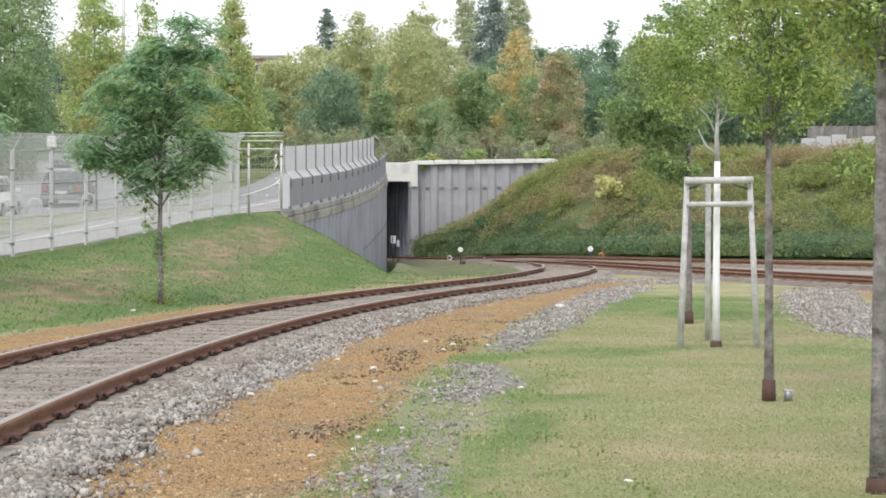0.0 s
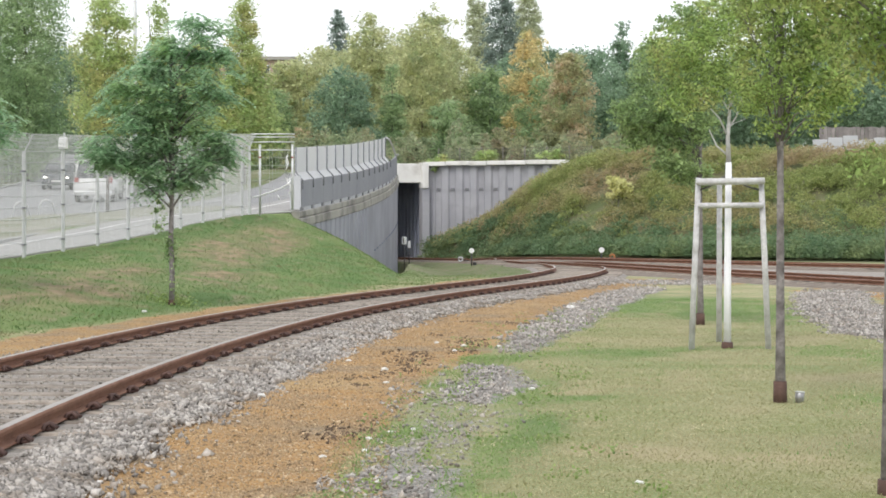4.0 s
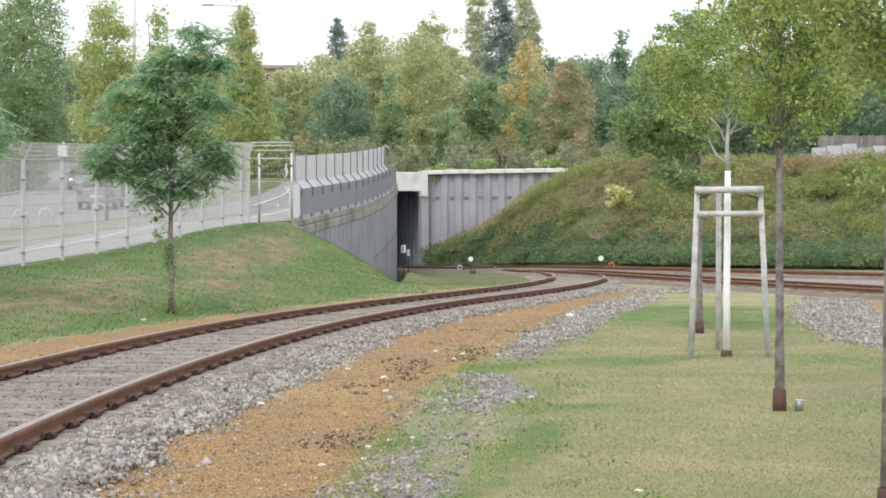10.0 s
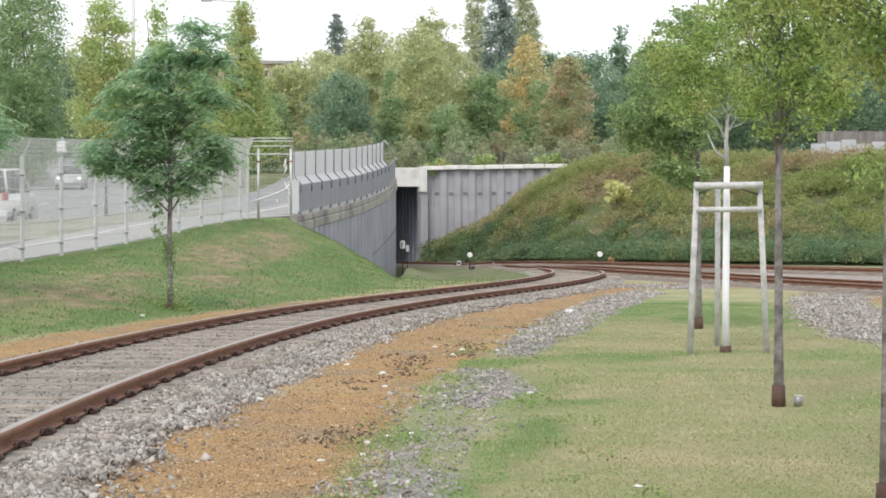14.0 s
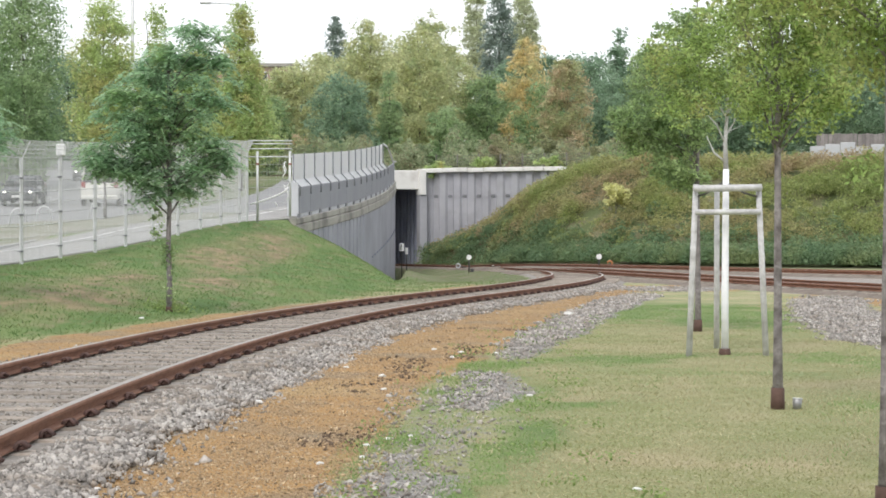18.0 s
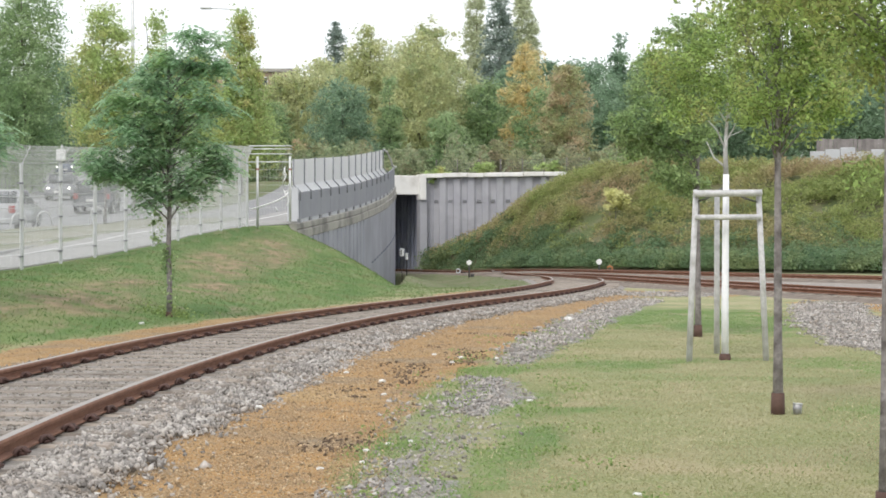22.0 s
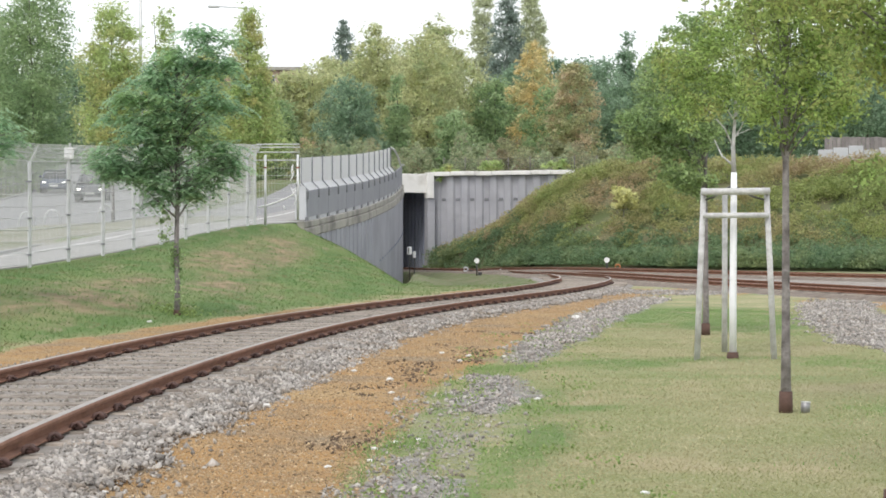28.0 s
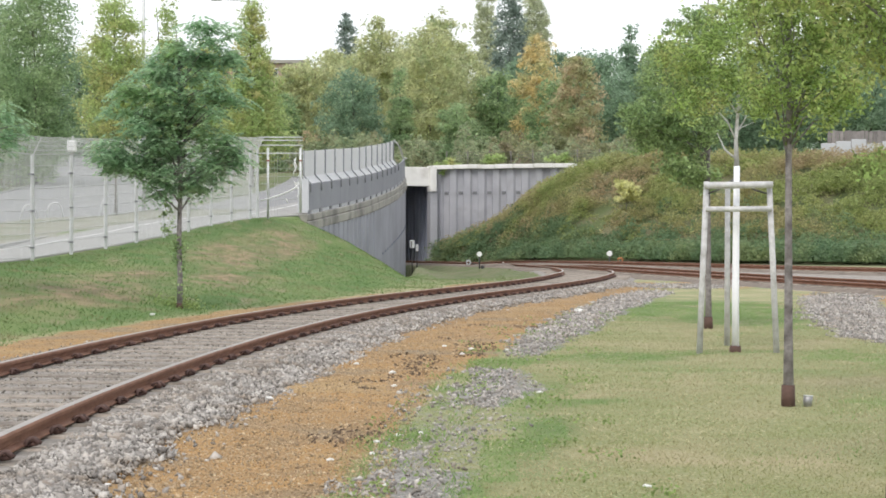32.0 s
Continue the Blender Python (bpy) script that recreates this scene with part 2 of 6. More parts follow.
# ground at the edge's lower side
LOW_Y = [-60, 37.8, 44.2, 49.3, 52.4, 55.8, 58.9, 62, 65, 66, 69.5, 75.5, 86, 100, 114]
LOW_Z = [0.08, 0.70, 0.98, 1.26, 1.49, 1.67, 1.8, 1.85, 1.87, 1.72, 1.33, 0.82, 0.08, -1.25, -1.25]
# foot of the bank
FOOT_Y = [-60, 10, 22.4, 24.8, 26.9, 31, 34, 38.3, 46, 55, 66, 80, 95, 104, 114]
FOOT_X = [-7.5, -5.7, -5.55, -4.95, -4.5, -3.75, -3.05, -2.2, -1.2, -0.3, 0.5, 1.4, -0.9, -2.9, -7.0]
# foot of the overgrown slope beyond the tracks
SLOPE_X = [-8, -1.2, 0.2, 2.8, 6.5, 12, 20, 40, 80, 300]
SLOPE_Y = [113, 111.5, 109, 100, 88, 80, 74, 66, 60, 55]

main_arr = np.array(MAIN)


def ramp_z(y):
    return np.interp(y, RAMP_Y, RAMP_Z)


def lane_z(y):
    return np.interp(y, LANE_Y, LANE_Z)


def track_z(y):
    return np.interp(y, main_arr[:, 1], main_arr[:, 2]) - RAIL_TOP


def ground_z(x, y):
    """Height of the ground, for arrays."""
    x, y = np.asarray(x, float), np.asarray(y, float)
    base = track_z(np.minimum(y, 113)) * np.clip((np.interp(y, [60, 95], [10, 5]) - x) / 4, 0, 1)
    edge, foot = np.interp(y, EDGE_Y, EDGE_X), np.interp(y, FOOT_Y, FOOT_X)
    low = np.interp(y, LOW_Y, LOW_Z)
    top = ramp_z(y) + (lane_z(y) - ramp_z(y)) * np.clip((np.minimum(edge, -5) - 3.5 - x) / 4, 0, 1)
    t = np.clip((foot - x) / np.maximum(foot - edge, 0.3), 0, 1)
    swell = np.where(y > 66, t ** 1.25, 1 - (1 - t) ** np.interp(y, [38, 54, 66], [1.5, 1.0, 0.8]))
    z = base + (low - base) * swell
    z = np.where(x < edge - 0.22, top, z)
    # low ground between the bend and the wall
    dip = np.clip((y - 50) / 22, 0, 1) * np.clip((108 - y) / 8, 0, 1)
    mid = np.interp(y, main_arr[:, 1], main_arr[:, 0])
    z = z - 0.4 * dip * np.clip((mid - 2.3 - x) / 1.5, 0, 1) * np.clip((x - edge) / 1.0, 0, 1) * (t < 0.6)
    # the bank drops to the hollow beside the wall
    crest = np.interp(x / np.maximum(y, 1), [-0.0891, -0.0828, -0.0703, -0.0577, -0.042, -0.0257, -0.023, -0.016], [-0.0085, -0.0058, -0.0003, 0.0059, 0.0153, 0.026, 0.0245, 0.008])
    shelf = 1.294 - crest * y
    z = np.where((x > edge - 0.1) & (y > 45) & (y < 104) & (x < mid - 2.4), np.minimum(z, shelf), z)
    # slope beyond the tracks
    sy = np.interp(x, SLOPE_X, SLOPE_Y)
    rise = np.clip((y - sy) * np.interp(x, [0, 5, 12], [0.62, 0.45, 0.36]), 0, np.interp(x, [-1.3, -0.6, 0.5, 2.0, 3.0, 4.2, 5.6, 7.4, 10], [0.2, 0.6, 0.95, 1.4, 1.75, 2.5, 3.5, 4.3, 5.2]))
    z = np.where((x > edge) & (rise > 0), np.minimum(base + rise, 5.2 - 0.65 * np.clip((x - 12) / 4, 0, 1) * np.clip((110 - y) / 8, 0, 1)), z)
    # high ground behind the walls
    back = 5.25 + (top - 5.25) * np.clip((-4 - x) / 8, 0, 1)
    line = np.interp(x, [-8.5, -1.0, 8.0], [113.6, 115.3, 111.3])
    z = np.where((y > line) & (x > edge), back, z)
    axis = -3.96 - (y - 115.07) * 0.404
    cut = np.where(y > 113.6, np.abs(x - axis) < 3.45, (x < -1.3) & (x > edge - 0.2)) & (y > 104) & (y < 140)
    return np.where(cut, base - 0.02, z)


def off_line(x, y, line):
    """Signed distance to the right of a track's middle, for arrays."""
    line = np.array(line)[::2]
    out = np.full(x.shape, 1e3)
    for cx, cy, _, a in line:
        dx, dy = x - cx, y - cy
        d = np.hypot(dx, dy)
        side = dx * math.sin(a) - dy * math.cos(a)
        near = d < np.abs(out)
        out = np.where(near, np.copysign(d, side), out)
    return out


# ---- the ground, one sheet to the horizon ----
def steps(*spans):
    out = [spans[0][0]]
    for a, b, d in spans:
        out += list(np.linspace(a, b, max(1, round((b - a) / d)) + 1)[1:])
    return np.array(out)


gx = steps((-900, -200, 70), (-200, -60, 14), (-60, -24, 3), (-24, -9.5, 0.7), (-9.5, 11, 0.2), (11, 24, 0.7), (24, 60, 3), (60, 200, 14), (200, 900, 70))
gy = steps((-300, -40, 26), (-40, 4, 4), (4, 46, 0.22), (46, 116, 0.5), (116, 130, 1), (130, 240, 8), (240, 2000, 110))
GX, GY = np.meshgrid(gx, gy)
GZ = ground_z(GX, GY)
rough_field = np.array([noise.noise((x * 0.55, y * 0.55, 0)) * 0.022 + noise.noise((x * 2.1, y * 2.1, 3)) * 0.009 for x, y in zip(GX.ravel(), GY.ravel())]).reshape(GX.shape)
off_main, off_side, off_far = (off_line(GX, GY, line) for line in (MAIN, SIDE, FAR))
on_bed = np.clip(np.minimum(np.minimum(np.abs(off_main), np.abs(off_side)), np.abs(off_far)) - 1.5, 0, 0.8) / 0.8
GZ = GZ + rough_field * on_bed * np.where(GX < np.interp(GY, EDGE_Y, EDGE_X), 0.0, 1.0)
nyy, nxx = GX.shape
idx = np.arange(nyy * nxx).reshape(nyy, nxx)
quads = np.stack([idx[:-1, :-1], idx[:-1, 1:], idx[1:, 1:], idx[1:, :-1]], -1).reshape(-1, 4)


def soft(v, a, b):
    return np.clip((v - a) / (b - a), 0, 1)


def fbm(sc, seed):
    return np.array([noise.noise((x * sc, y * sc, seed)) for x, y in zip(GX.ravel(), GY.ravel())]).reshape(GX.shape)


wob = fbm(0.9, 7) * 0.32 + fbm(2.7, 9) * 0.16
bed_edge = np.interp(GY, [10, 12, 14, 18, 24, 30], [1.35, 1.45, 1.65, 1.75, 1.6, 1.45])
bed = np.maximum(soft(off_main + wob * 0.6, -1.45, -1.2) * soft(bed_edge - off_main - wob * 0.6, -0.1, 0.12),
                 np.maximum(soft(-np.abs(off_side + wob), -1.9, -1.5), soft(-np.abs(off_far), -1.9, -1.5)))
between_tracks = soft(off_side, 0, 0.3) * soft(-off_far, 0, 0.3) * (GY < 78) * (GX > 2)
bed = np.maximum(bed, between_tracks * 0.8)
# right-hand edge of the ochre strip, and the gravel border that follows it
STRIP_Y = [7, 9, 10.5, 12.8, 14.6, 17.4, 19.5, 22.7, 25.5, 29.1, 33.8, 40.5, 46]
STRIP_X = [-0.75, -0.62, -0.5, -0.38, -0.2, 0.1, 0.5, 0.98, 1.38, 1.92, 2.75, 4.1, 5.3]
strip_right = np.interp(GY, STRIP_Y, STRIP_X) + wob * np.interp(GY, [10, 30], [0.5, 0.9])
sand = soft(off_main + wob, -2.9, -2.4) * soft(strip_right - GX, -0.08, 0.12) * soft(-GY, -50, -45)
sand = np.maximum(sand, soft(off_side + wob, -3.4, -3.0) * soft(-off_side, -1.5, -1.2) * (GY < 52) * np.clip(0.35 + fbm(0.5, 61) * 1.6, 0, 1))
sand = np.maximum(sand, between_tracks * np.clip(0.3 + fbm(0.6, 63), 0, 1))
band_left = np.interp(GY, [19, 20.4, 22.7, 25.5, 29.1, 33.8, 40.5], [0.78, 0.78, 0.98, 1.38, 1.92, 2.75, 4.15])
band_right = np.interp(GY, [19, 20.4, 22.7, 25.5, 29.1, 33.8, 40.5], [1.02, 1.28, 1.7, 2.2, 2.8, 3.75, 5.05])
strip = soft(GX - band_left + wob * 0.5, -0.12, 0.05) * soft(band_right - GX + wob * 0.5, -0.05, 0.15) * soft(GY + wob * 2, 18.6, 19.8) * soft(-GY - wob * 3, -42, -39)


def patch(px, py, rx, ry):
    return soft(-np.hypot((GX - px + wob * 0.8) / rx, (GY - py + wob) / ry), -1.15, -0.75)


edge_in = np.interp(GY, [18, 21, 22.7, 28.1, 33, 38.6, 42], [5.3, 4.95, 4.74, 5.4, 6.3, 7.5, 8.3]) + wob * 0.8
strip = np.maximum(strip, soft(GX - edge_in, 0, 0.3) * soft(edge_in - GX, -1.75, -1.35) * soft(GY + wob, 19.8, 20.8) * soft(-GY - wob * 2, -40, -37))
sand = np.maximum(sand, soft(GX - edge_in, 1.3, 1.7) * soft(edge_in - GX, -3.6, -3.2) * soft(GY, 22, 25) * soft(-GY, -40, -36) * np.clip(0.7 + fbm(0.5, 67) * 1.4, 0, 1))
for px, py, rx, ry, full in ((0.36, 15.4, 0.31, 2.2, 1.0), (0.12, 13.6, 0.2, 1.2, 0.45), (-0.02, 11.4, 0.24, 1.2, 0.5), (-0.26, 10.2, 0.1, 0.7, 0.75), (-0.22, 9.15, 0.26, 0.85, 0.95), (5.6, 44.5, 1.6, 2.4, 0.7), (0.15, 9.8, 0.14, 0.6, 0.4), (-0.02, 12.2, 0.3, 2.0, 0.42), (0.28, 12.9, 0.22, 1.5, 0.4), (0.0, 10.3, 0.3, 1.2, 0.42), (-0.18, 14.0, 0.18, 1.4, 0.4)):
    strip = np.maximum(strip, patch(px, py, rx, ry) * full)
on_bank = soft(np.interp(GY, FOOT_Y, FOOT_X) + 0.3 - GX, 0, 0.5) * (GY < 116)
# greener turf by the gravel border and in patches of the lawn
lush = soft(GX - strip_right, 0.02, 0.2) * soft(strip_right - GX, -0.75, -0.35) * soft(-GY, -21, -18) * np.clip(0.3 + fbm(0.9, 31) * 1.2, 0, 1)
for px, py, rx, ry, full in ((1.75, 18.9, 0.75, 0.75, 0.9), (2.6, 19.3, 0.9, 0.7, 0.45), (4.5, 31.5, 1.5, 5.0, 1.0), (2.9, 30.5, 0.7, 4.0, 0.8), (4.3, 18.9, 0.7, 1.5, 0.6), (4.4, 28.2, 1.1, 4.0, 1.0), (0.34, 9.3, 0.17, 1.4, 1.0), (0.5, 11.5, 0.2, 1.6, 1.0), (0.78, 14.2, 0.24, 1.5, 0.7),
                             (0.38, 11.4, 0.2, 1.4, 0.6), (0.17, 9.2, 0.15, 0.9, 0.6), (1.1, 13.9, 0.3, 0.3, 0.9), (0.55, 17.0, 0.16, 1.0, 0.9), (3.5, 14.0, 0.5, 0.7, 0.5), (3.0, 19.6, 1.0, 0.6, 0.5)):
    lush = np.maximum(lush, soft(-np.hypot((GX - px + wob * 1.2) / rx, (GY - py + wob * 2) / ry), -1.3, -0.4) * full * np.clip(0.75 + fbm(1.7, 33) * 0.8, 0, 1))
on_bank = np.maximum(on_bank, np.clip(lush * 1.2, 0, 0.9))
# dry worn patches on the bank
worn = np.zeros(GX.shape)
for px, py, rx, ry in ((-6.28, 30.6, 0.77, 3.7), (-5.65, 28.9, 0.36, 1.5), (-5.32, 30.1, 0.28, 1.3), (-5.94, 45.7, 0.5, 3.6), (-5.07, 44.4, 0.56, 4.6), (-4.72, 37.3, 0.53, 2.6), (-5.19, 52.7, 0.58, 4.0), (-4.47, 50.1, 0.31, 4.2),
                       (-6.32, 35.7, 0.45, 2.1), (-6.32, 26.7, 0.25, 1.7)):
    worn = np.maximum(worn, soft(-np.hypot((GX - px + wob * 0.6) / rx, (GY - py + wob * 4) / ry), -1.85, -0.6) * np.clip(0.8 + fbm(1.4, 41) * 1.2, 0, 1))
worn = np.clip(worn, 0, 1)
hollow = soft(GY, 50, 57) * soft(-GY, -112, -108) * soft(np.interp(GY, main_arr[:, 1], main_arr[:, 0]) - 1.6 - GX, -0.2, 0.4) * soft(GX / np.maximum(GY, 1), -0.03, -0.022)
bed = bed * (1 - soft(GY - np.interp(GX, SLOPE_X, SLOPE_Y), 0.3, 1.2))
hollow = np.maximum(hollow, between_tracks)
hollow = np.maximum(hollow, soft(GY, 44, 56) * soft(GX - np.interp(GY, FOOT_Y, FOOT_X), -0.8, 0.2) * soft(np.interp(GY, main_arr[:, 1], main_arr[:, 0]) - 1.3 - GX, -0.2, 0.3) * (GY < 113))
hollow = np.maximum(hollow, (GY > 62) * (GX < np.interp(GY, EDGE_Y, EDGE_X) - 0.4) * 0.8)
hollow = np.maximum(hollow, soft(GY - np.interp(GX, SLOPE_X, SLOPE_Y), -7, -5) * (GX > -1.4))
cover = np.stack([bed, sand, strip, on_bank], -1)


def ground_material():
    m = bpy.data.materials.new("ground_cover")
    m.use_nodes = True
    nt = m.node_tree
    bsdf = nt.nodes["Principled BSDF"]
    bsdf.inputs["Roughness"].default_value = 0.95
    at = nt.nodes.new("ShaderNodeAttribute")
    at.attribute_name = "cover"
    sep = nt.nodes.new("ShaderNodeSeparateColor")
    nt.links.new(at.outputs["Color"], sep.inputs["Color"])
    geo = nt.nodes.new("ShaderNodeNewGeometry")

    def grain(sc, det=4):
        n = nt.nodes.new("ShaderNodeTexNoise")
        n.inputs["Scale"].default_value, n.inputs["Detail"].default_value = sc, det
        nt.links.new(geo.outputs["Position"], n.inputs["Vector"])
        return n.outputs["Fac"]

    def blend(fac, a, b):
        x = nt.nodes.new("ShaderNodeMix")
        x.data_type = "RGBA"
        for key, v in (("Factor", fac), ("A", a), ("B", b)):
            if isinstance(v, tuple):
                x.inputs[key].default_value = (*v, 1)
            elif isinstance(v, float):
                x.inputs[key].default_value = v
            else:
                nt.links.new(v, x.inputs[key])
        return x.outputs["Result"]

    def between(v, lo, hi):
        r = nt.nodes.new("ShaderNodeMapRange")
        r.inputs["From Min"].default_value, r.inputs["From Max"].default_value = lo, hi
        nt.links.new(v, r.inputs["Value"])
        return r.outputs["Result"]

    def ragged(v, edge):
        a = nt.nodes.new("ShaderNodeMath")
        a.operation = "ADD"
        nt.links.new(v, a.inputs[0])
        nt.links.new(edge, a.inputs[1])
        return between(a.outputs[0], 0.92, 1.08)

    edge = grain(14, 5)
    turf = blend(between(grain(1.1, 6), 0.42, 0.66), (0.205, 0.24, 0.09), (0.335, 0.31, 0.175))
    turf = blend(between(grain(24), 0.35, 0.7), turf, (0.255, 0.265, 0.125))
    turf = blend(between(grain(0.55, 6), 0.5, 0.66), turf, (0.37, 0.315, 0.19))
    turf = blend(between(grain(0.33, 3), 0.57, 0.69), turf, (0.175, 0.24, 0.085))
    turf = blend(between(grain(60, 3), 0.52, 0.7), turf, (0.23, 0.24, 0.105))
    turf = blend(between(grain(42, 3), 0.54, 0.68), turf, (0.46, 0.42, 0.26))
    drawn = nt.nodes.new("ShaderNodeMapping")
    drawn.inputs["Scale"].default_value = (1.0, 0.28, 1.0)
    nt.links.new(geo.outputs["Position"], drawn.inputs["Vector"])

    def streak(sc, det=5):
        n = nt.nodes.new("ShaderNodeTexNoise")
        n.inputs["Scale"].default_value, n.inputs["Detail"].default_value = sc, det
        nt.links.new(drawn.outputs["Vector"], n.inputs["Vector"])
        return n.outputs["Fac"]

    bank = blend(between(streak(1.1), 0.40, 0.62), (0.098, 0.172, 0.045), (0.155, 0.212, 0.068))
    bank = blend(between(streak(2.3), 0.54, 0.70), bank, (0.24, 0.22, 0.12))
    bare = nt.nodes.new("ShaderNodeAttribute")
    bare.attribute_name = "bare"
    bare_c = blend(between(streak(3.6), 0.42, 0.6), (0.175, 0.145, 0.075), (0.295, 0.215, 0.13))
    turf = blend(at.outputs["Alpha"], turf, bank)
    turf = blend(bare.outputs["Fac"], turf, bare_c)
    wild = nt.nodes.new("ShaderNodeAttribute")
    wild.attribute_name = "hollow"
    weedy = blend(between(grain(0.7, 5), 0.4, 0.62), (0.11, 0.14, 0.055), (0.175, 0.165, 0.092))
    turf = blend(wild.outputs["Fac"], turf, weedy)
    grit = blend(between(grain(55, 2), 0.35, 0.65), (0.15, 0.14, 0.125), (0.36, 0.345, 0.325))
    ochre = blend(between(grain(2.2, 6), 0.4, 0.68), (0.36, 0.195, 0.06), (0.23, 0.145, 0.07))
    ochre = blend(between(grain(70, 2), 0.45, 0.72), ochre, (0.43, 0.295, 0.14))
    ochre = blend(between(grain(0.8, 6), 0.52, 0.7), ochre, (0.23, 0.185, 0.125))
    ochre = blend(between(grain(0.45, 5), 0.54, 0.66), ochre, (0.40, 0.27, 0.12))
    ochre = blend(between(grain(95, 2), 0.55, 0.7), ochre, (0.15, 0.095, 0.05))
    ochre = blend(between(grain(48, 2), 0.58, 0.7), ochre, (0.46, 0.35, 0.21))
    bed_c = blend(between(grain(60, 2), 0.35, 0.68), (0.19, 0.165, 0.14), (0.40, 0.37, 0.34))
    col = blend(ragged(sep.outputs["Green"], edge), turf, ochre)
    col = blend(ragged(sep.outputs["Blue"], edge), col, grit)
    col = blend(ragged(sep.outputs["Red"], edge), col, bed_c)
    nt.links.new(col, bsdf.inputs["Base Color"])
    bn = nt.nodes.new("ShaderNodeBump")
    bn.inputs["Strength"].default_value, bn.inputs["Distance"].default_value = 0.6, 0.03
    nt.links.new(grain(45, 4), bn.inputs["Height"])
    nt.links.new(bn.outputs["Normal"], bsdf.inputs["Normal"])
    return m


ground_me = fast_mesh("ground", np.stack([GX, GY, GZ], -1).reshape(-1, 3), quads, ground_material(), smooth=True)
tone = ground_me.color_attributes.new("cover", "FLOAT_COLOR", "POINT")
tone.data.foreach_set("color", cover.reshape(-1).astype(np.float32))
wild_at = ground_me.attributes.new("hollow", "FLOAT", "POINT")
wild_at.data.foreach_set("value", hollow.reshape(-1).astype(np.float32))
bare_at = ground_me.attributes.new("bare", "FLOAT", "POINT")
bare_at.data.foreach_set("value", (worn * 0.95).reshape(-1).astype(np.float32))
ground = tagged(new("ground", ground_me), "grassy ground with ochre gravel strips beside the rails", "ground", kind="structure")


# ---- railway tracks ----
HEAD, FOOT = 0.038, 0.062
RAIL_PROFILE = [(-HEAD, -0.012), (-HEAD + 0.01, 0), (HEAD - 0.01, 0), (HEAD, -0.012), (HEAD - 0.002, -0.034), (0.012, -0.046),
                (0.012, -0.078), (FOOT, -0.092), (FOOT, -0.100), (-FOOT, -0.100), (-FOOT, -0.092), (-0.012, -0.078), (-0.012, -0.046), (-HEAD + 0.002, -0.034)]


def head_faces(p):
    return 1 if p.normal.z > 0.9 and len(p.vertices) == 4 and p.index % len(RAIL_PROFILE) == 1 else 0


def shifted(line, off):
    return [(x + off * math.sin(a), y - off * math.cos(a), z, a) for x, y, z, a in line]


SLEEPER_ME = bevel_box("sleeper", (2.5, 0.25, 0.12), SLEEPER, bevel=0.02)
CLIP_ME = tubes("rail_clip", [([(-0.042, -0.044, -0.004), (-0.027, -0.025, 0.028), (0.0, -0.01, 0.034), (0.034, -0.02, 0.004)], 0.0135),
                              ([(-0.038, 0.044, -0.004), (-0.021, 0.03, 0.03), (0.01, 0.015, 0.03), (0.042, 0.024, 0.0)], 0.014),
                              ([(-0.028, 0.0, 0.0), (0.028, 0.0, 0.004)], 0.016)], CLIP, 6, True)


def lay_track(line, label, start, stop, clips):
    track = empty("railway_track", Matrix(), label, "railway track", "railway tracks", "structure")
    for off in (-0.7525, 0.7525):
        part("rail", sweep("rail", RAIL_PROFILE, shifted(line, off), (RUST, RAILTOP), pick=head_faces), track, "rust-brown steel rail with a worn head")
    d = start
    count = 0
    while d < stop:
        i = d / 0.5
        j = int(i)
        if j >= len(line) - 1:
            break
        x, y, z, a = (np.array(line[j]) * (1 - i + j) + np.array(line[j + 1]) * (i - j)).tolist()
        m = pose(x, y, z - 0.100 - 0.072, random.uniform(-0.4, 0.4), random.uniform(-0.3, 0.3), math.degrees(a) - 90 + random.uniform(-0.8, 0.8))
        part("sleeper", SLEEPER_ME, track).matrix_basis = m
        if count < clips:
            for off in (-0.85, -0.655, 0.655, 0.85):
                mm = pose(x + off * math.sin(a), y - off * math.cos(a), z - 0.094, 0, 4 if off in (-0.85, 0.655) else -4, math.degrees(a) - 90 + random.uniform(-30, 30))
                part("rail_clip", CLIP_ME, track).matrix_basis = mm
        count += 1
        d += 0.638
    return track


lay_track(MAIN, "curving rusty railway track on grey ballast", 18.55 - 0.638 * 28, 139, 102)
lay_track(SIDE, "rusty railway track joining from the side", 0.3, 70, 0)
lay_track(FAR, "rusty railway track below the overgrown slope", 0.3, 54, 0)


# ---- curved wing wall with parapet and noise screens ----
def edge_path(y0, y1, lift=0.0, step=0.6, off=0.0):
    ys = np.arange(y0, y1 + 0.01, step)
    xs = np.interp(ys, EDGE_Y, EDGE_X)
    for _ in range(4):
        xs[1:-1] = (xs[:-2] + 2 * xs[1:-1] + xs[2:]) / 4
    rows = with_heading(np.stack([xs, ys, ramp_z(ys) + lift], 1))
    return shifted(rows, off) if off else rows


wing = tagged(new("wall_wing", sweep("wall_wing", [(-0.45, -0.5), (0.05, -0.5), (0.05, -6.2), (-0.45, -6.2)], edge_path(66.2, 113), (WALL_GREY,))),
              "blue-grey ribbed retaining wall beside the tunnel mouth", "retaining wall", kind="structure")
rib_rows = edge_path(66.6, 81.0, step=1.02)
for x, y, z, a in rib_rows:
    low = float(np.interp(y, LOW_Y, LOW_Z)) - 0.6
    hgt = z - 0.5 - low
    part("wall_rib", bevel_box("wall_rib", (0.12, 0.4, hgt), WALL_GREY, (0.04, 0, low + hgt / 2), 0.05), wing).matrix_basis = pose(x, y, 0, 0, 0, math.degrees(a) - 90)
